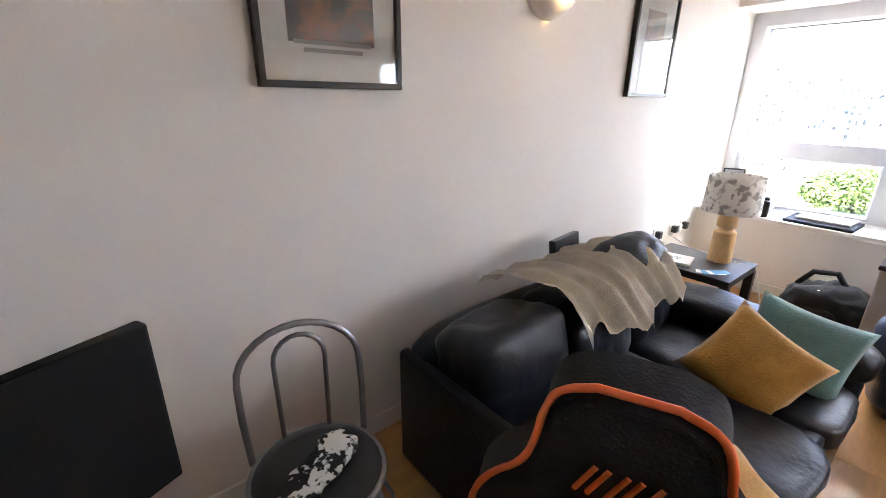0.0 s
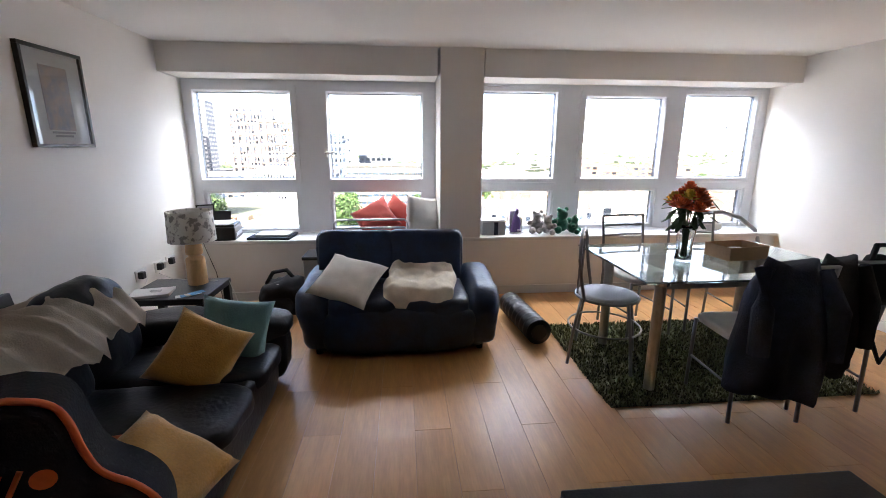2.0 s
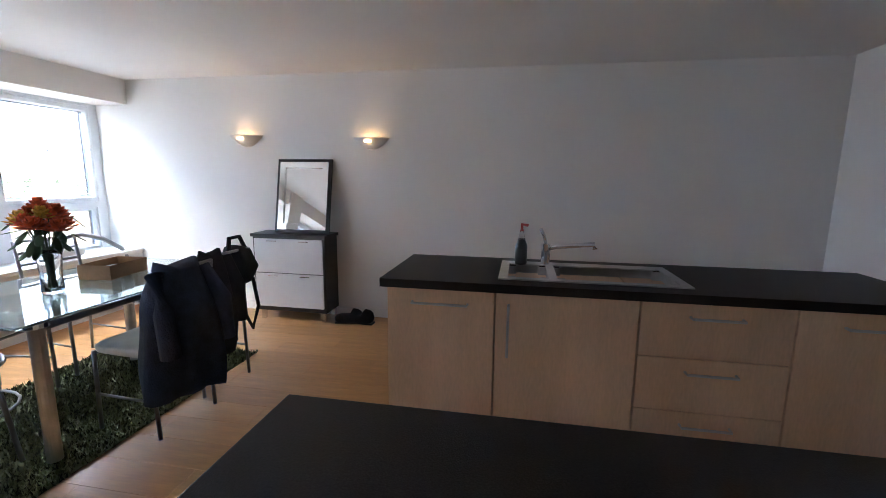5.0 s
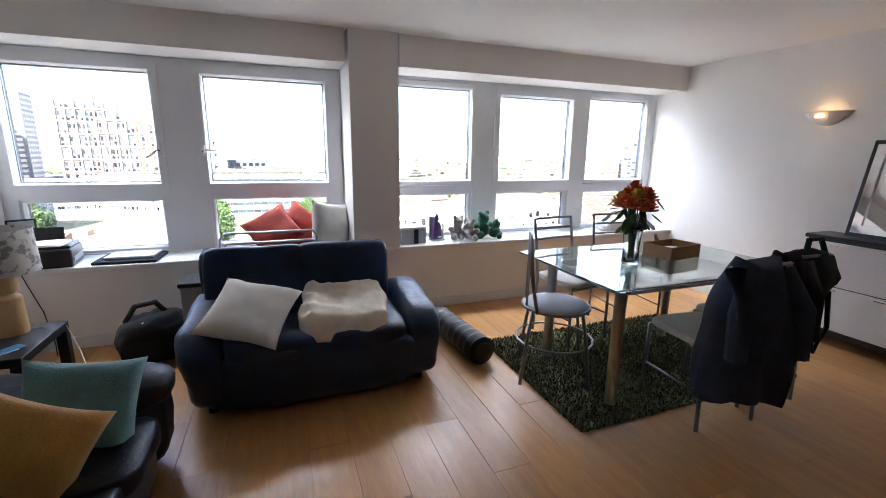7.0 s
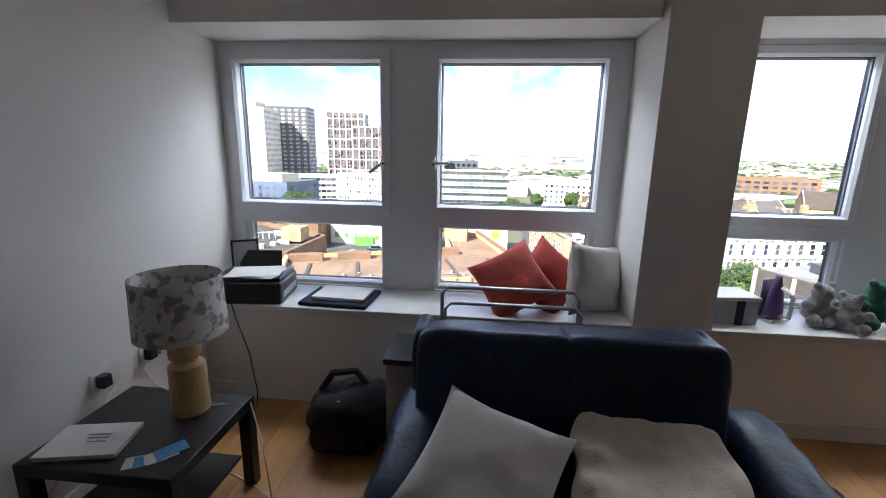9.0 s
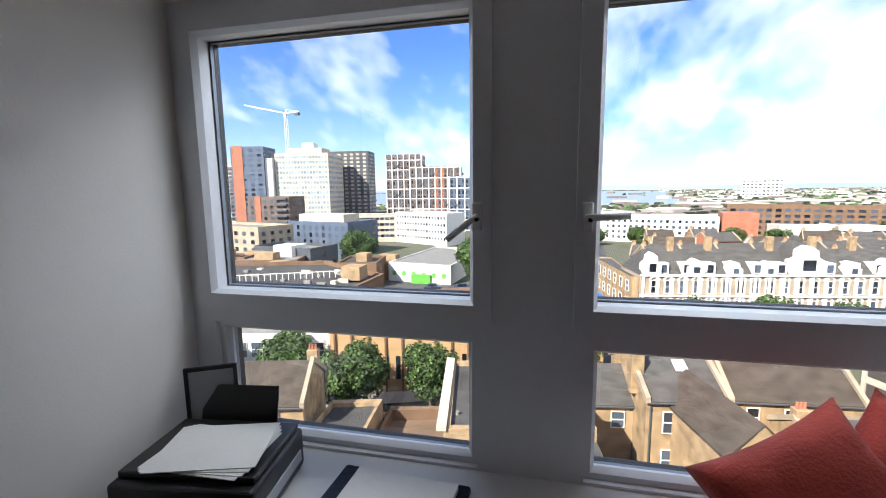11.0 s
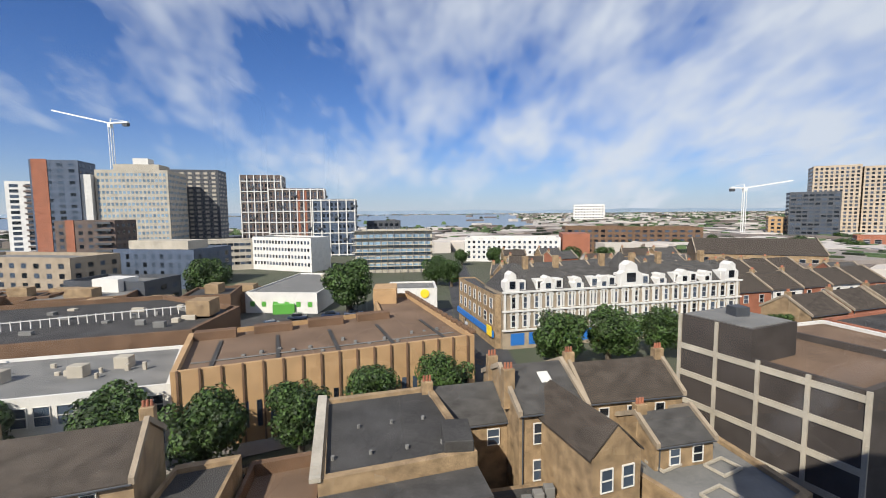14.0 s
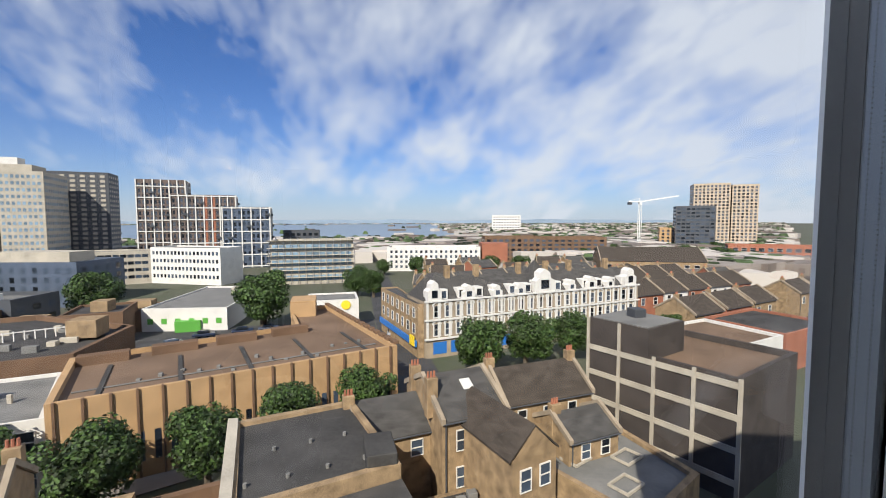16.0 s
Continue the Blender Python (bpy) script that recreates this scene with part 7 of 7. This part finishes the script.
rnd = random.Random(31)
for k in range(26):
    u, v = k % 7, k // 7
    x, y = 28 + 15 * u + rnd.uniform(-3, 3) + 4 * v, 128 + 15 * v + rnd.uniform(-2, 2) - 3 * u
    if k % 3 == 2:
        tree("round leafy tree among the houses", x, y, GZ, rnd.uniform(2.6, 4.0), rnd.uniform(6, 8.5), k, k * 40)
    else:
        gable_house("town_house", "small brick house with a pitched slate roof", x, y, rnd.uniform(8, 13), rnd.uniform(7, 9), rnd.uniform(-25, 20), GZ, GZ + rnd.uniform(4.5, 6), GZ + rnd.uniform(7, 8.5),
                    rnd.choice((M_TANBRICK, M_REDBRICK, M_STUCCO)), rnd.choice((M_SLATE, M_SLATEB)), True, [(0.5, 4, 0.8)], [(2, GZ + 3.4, 1.1, 1.5), (5.5, GZ + 3.4, 1.1, 1.5)])
for k in range(14):
    x, y = 48 + 11 * (k % 7) + 3 * (k // 7), 64 - 26 * (k // 7) + 3.2 * (k % 7)
    if k // 7 == 1:
        x += 14
    if k % 4 == 3:
        tree("round leafy tree among the houses", x, y, GZ, 3.0, 7.5, k, k * 50)
    else:
        gable_house("town_house", "brick house with a brown pitched roof", x + 18, y, 9.5, 8, 14, GZ, GZ + 6, GZ + 8.6, M_REDBRICK if k % 2 else M_TANBRICK, M_SLATEB, True, [(0.5, 4, 0.8)], [(2, GZ + 4.2, 1.1, 1.5), (6.5, GZ + 4.2, 1.1, 1.5)])
for k in range(22):
    tree("leafy tree at the town's edge", rnd.uniform(120, 330), rnd.uniform(150, 260), GZ, rnd.uniform(3.5, 6), rnd.uniform(8, 11), k, k * 33)

# parked cars in the car park and street
for (x, y, a) in ((-24, 96, 5), (-17, 97, 5), (-12, 98, 5), (-6, 97, 5), (-28, 90, 40), (-20, 88, 40), (-14, 36.5, 18), (-8, 38, 18), (13, 88, 84), (15.5, 104, 84)):
    c = thing("parked_car", "small car parked on the asphalt", "car", T(x, y, GZ + 0.08, a), "parked cars")
    part("body", bxm((-2.1, -0.85, 0.25), (2.1, 0.85, 0.85), 0.15, 2), M_CAR, c)
    part("cabin", bxm((-1.2, -0.75, 0.8), (1.0, 0.75, 1.42), 0.22, 2), M_WIN, c)
    for wx in (-1.3, 1.3):
        for wy in (-0.8, 0.8):
            bm = bmesh.new()
            rod(bm, (wx, wy - 0.08, 0.3), (wx, wy + 0.08, 0.3), 0.3, 12)
            part("wheel", bm, M_BLACK, c)


# ---- far town: rooftops and woods to the horizon ----
def far_stuff(name, material, label, n, seed, ymin, ymax, hmin, hmax, wmin, wmax, flat=True):
    r = random.Random(seed)
    vs, fs = [], []
    for _ in range(n):
        y = ymin * (ymax / ymin) ** r.random()
        x = r.uniform(-1.25, 1.35) * y
        u = (y - 560) / 900.0
        if 180 < y < 3300 and -0.9 * y - 40 < x < (60 + 0.22 * y if y > 540 else -1e9):
            if y > 540 and r.random() < 0.985:
                continue
        if -420 < x < -150 and 200 < y < 340:
            continue
        if y < 300 and (x < 110 and y < 260):
            continue
        w, d, h = r.uniform(wmin, wmax), r.uniform(wmin, wmax), r.uniform(hmin, hmax)
        a = r.uniform(-0.6, 0.6)
        c, s = math.cos(a), math.sin(a)
        i = len(vs)
        t = 1.0 if flat else 0.45
        for z, k in ((GZ, 1.0), (GZ + h, t)):
            for du, dv in ((-1, -1), (1, -1), (1, 1), (-1, 1)):
                vs.append((x + (du * w * c - dv * d * s) * k / 2, y + (du * w * s + dv * d * c) * k / 2, z))
        fs += [(i, i + 1, i + 5, i + 4), (i + 1, i + 2, i + 6, i + 5), (i + 2, i + 3, i + 7, i + 6), (i + 3, i, i + 4, i + 7), (i + 4, i + 5, i + 6, i + 7)]
    me = bpy.data.meshes.new(name)
    me.from_pydata(vs, [], fs)
    me.materials.append(material)
    return tagged(new(name, me), label, "town", kind="stuff")


far_stuff("far_rooftops", M_FARMIX, "distant low buildings spread to the horizon", 4200, 21, 130, 4200, 3, 7.5, 10, 40)
far_stuff("far_woods", M_WOODFAR, "distant dark green trees between buildings", 11000, 22, 130, 4200, 3, 8, 4, 13, False)
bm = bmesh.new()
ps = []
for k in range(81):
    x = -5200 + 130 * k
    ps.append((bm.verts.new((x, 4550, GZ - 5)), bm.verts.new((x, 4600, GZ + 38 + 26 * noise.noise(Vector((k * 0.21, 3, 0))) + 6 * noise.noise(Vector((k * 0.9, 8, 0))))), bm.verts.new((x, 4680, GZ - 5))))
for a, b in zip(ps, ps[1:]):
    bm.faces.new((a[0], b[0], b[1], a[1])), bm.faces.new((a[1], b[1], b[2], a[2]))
# distance haze is painted into the hills' blue-grey colour
solid("backdrop", bm, mat("haze_tinted_hills", (0.20, 0.26, 0.33), 1.0, var=0.1, scale=0.004, bump=0), "low hills on the horizon, tinted blue-grey for haze", kind="structure")


# ---- floor: beech boards ----
fl = structure("floor", [((-0.2, BACK - 0.2, -0.3), (W + 0.2, 0, -0.016))], M_OAK, "glossy beech laminate floor boards running towards the window")
PW, PL = 0.19, 1.29
plank_meshes = {}


def plank_mesh(w, l):
    key = (round(w, 3), round(l, 3))
    if key not in plank_meshes:
        plank_meshes[key] = mesh_of("plank", bxm((0.0006, 0.0006, -0.0155), (w - 0.0006, l - 0.0006, 0.0), 0.0008, 1), M_OAK)
    return plank_meshes[key]


for i in range(math.ceil(W / PW)):
    w = min(PW, W - i * PW)
    y = BACK - (i * 0.43) % PL
    while y < 0:
        y0, y1 = max(y, BACK), min(y + PL, 0.0)
        if y1 - y0 > 0.02:
            ob = new("plank", plank_mesh(w, y1 - y0))
            ob.parent = fl
            ob.location = (i * PW, y0, 0)
        y += PL
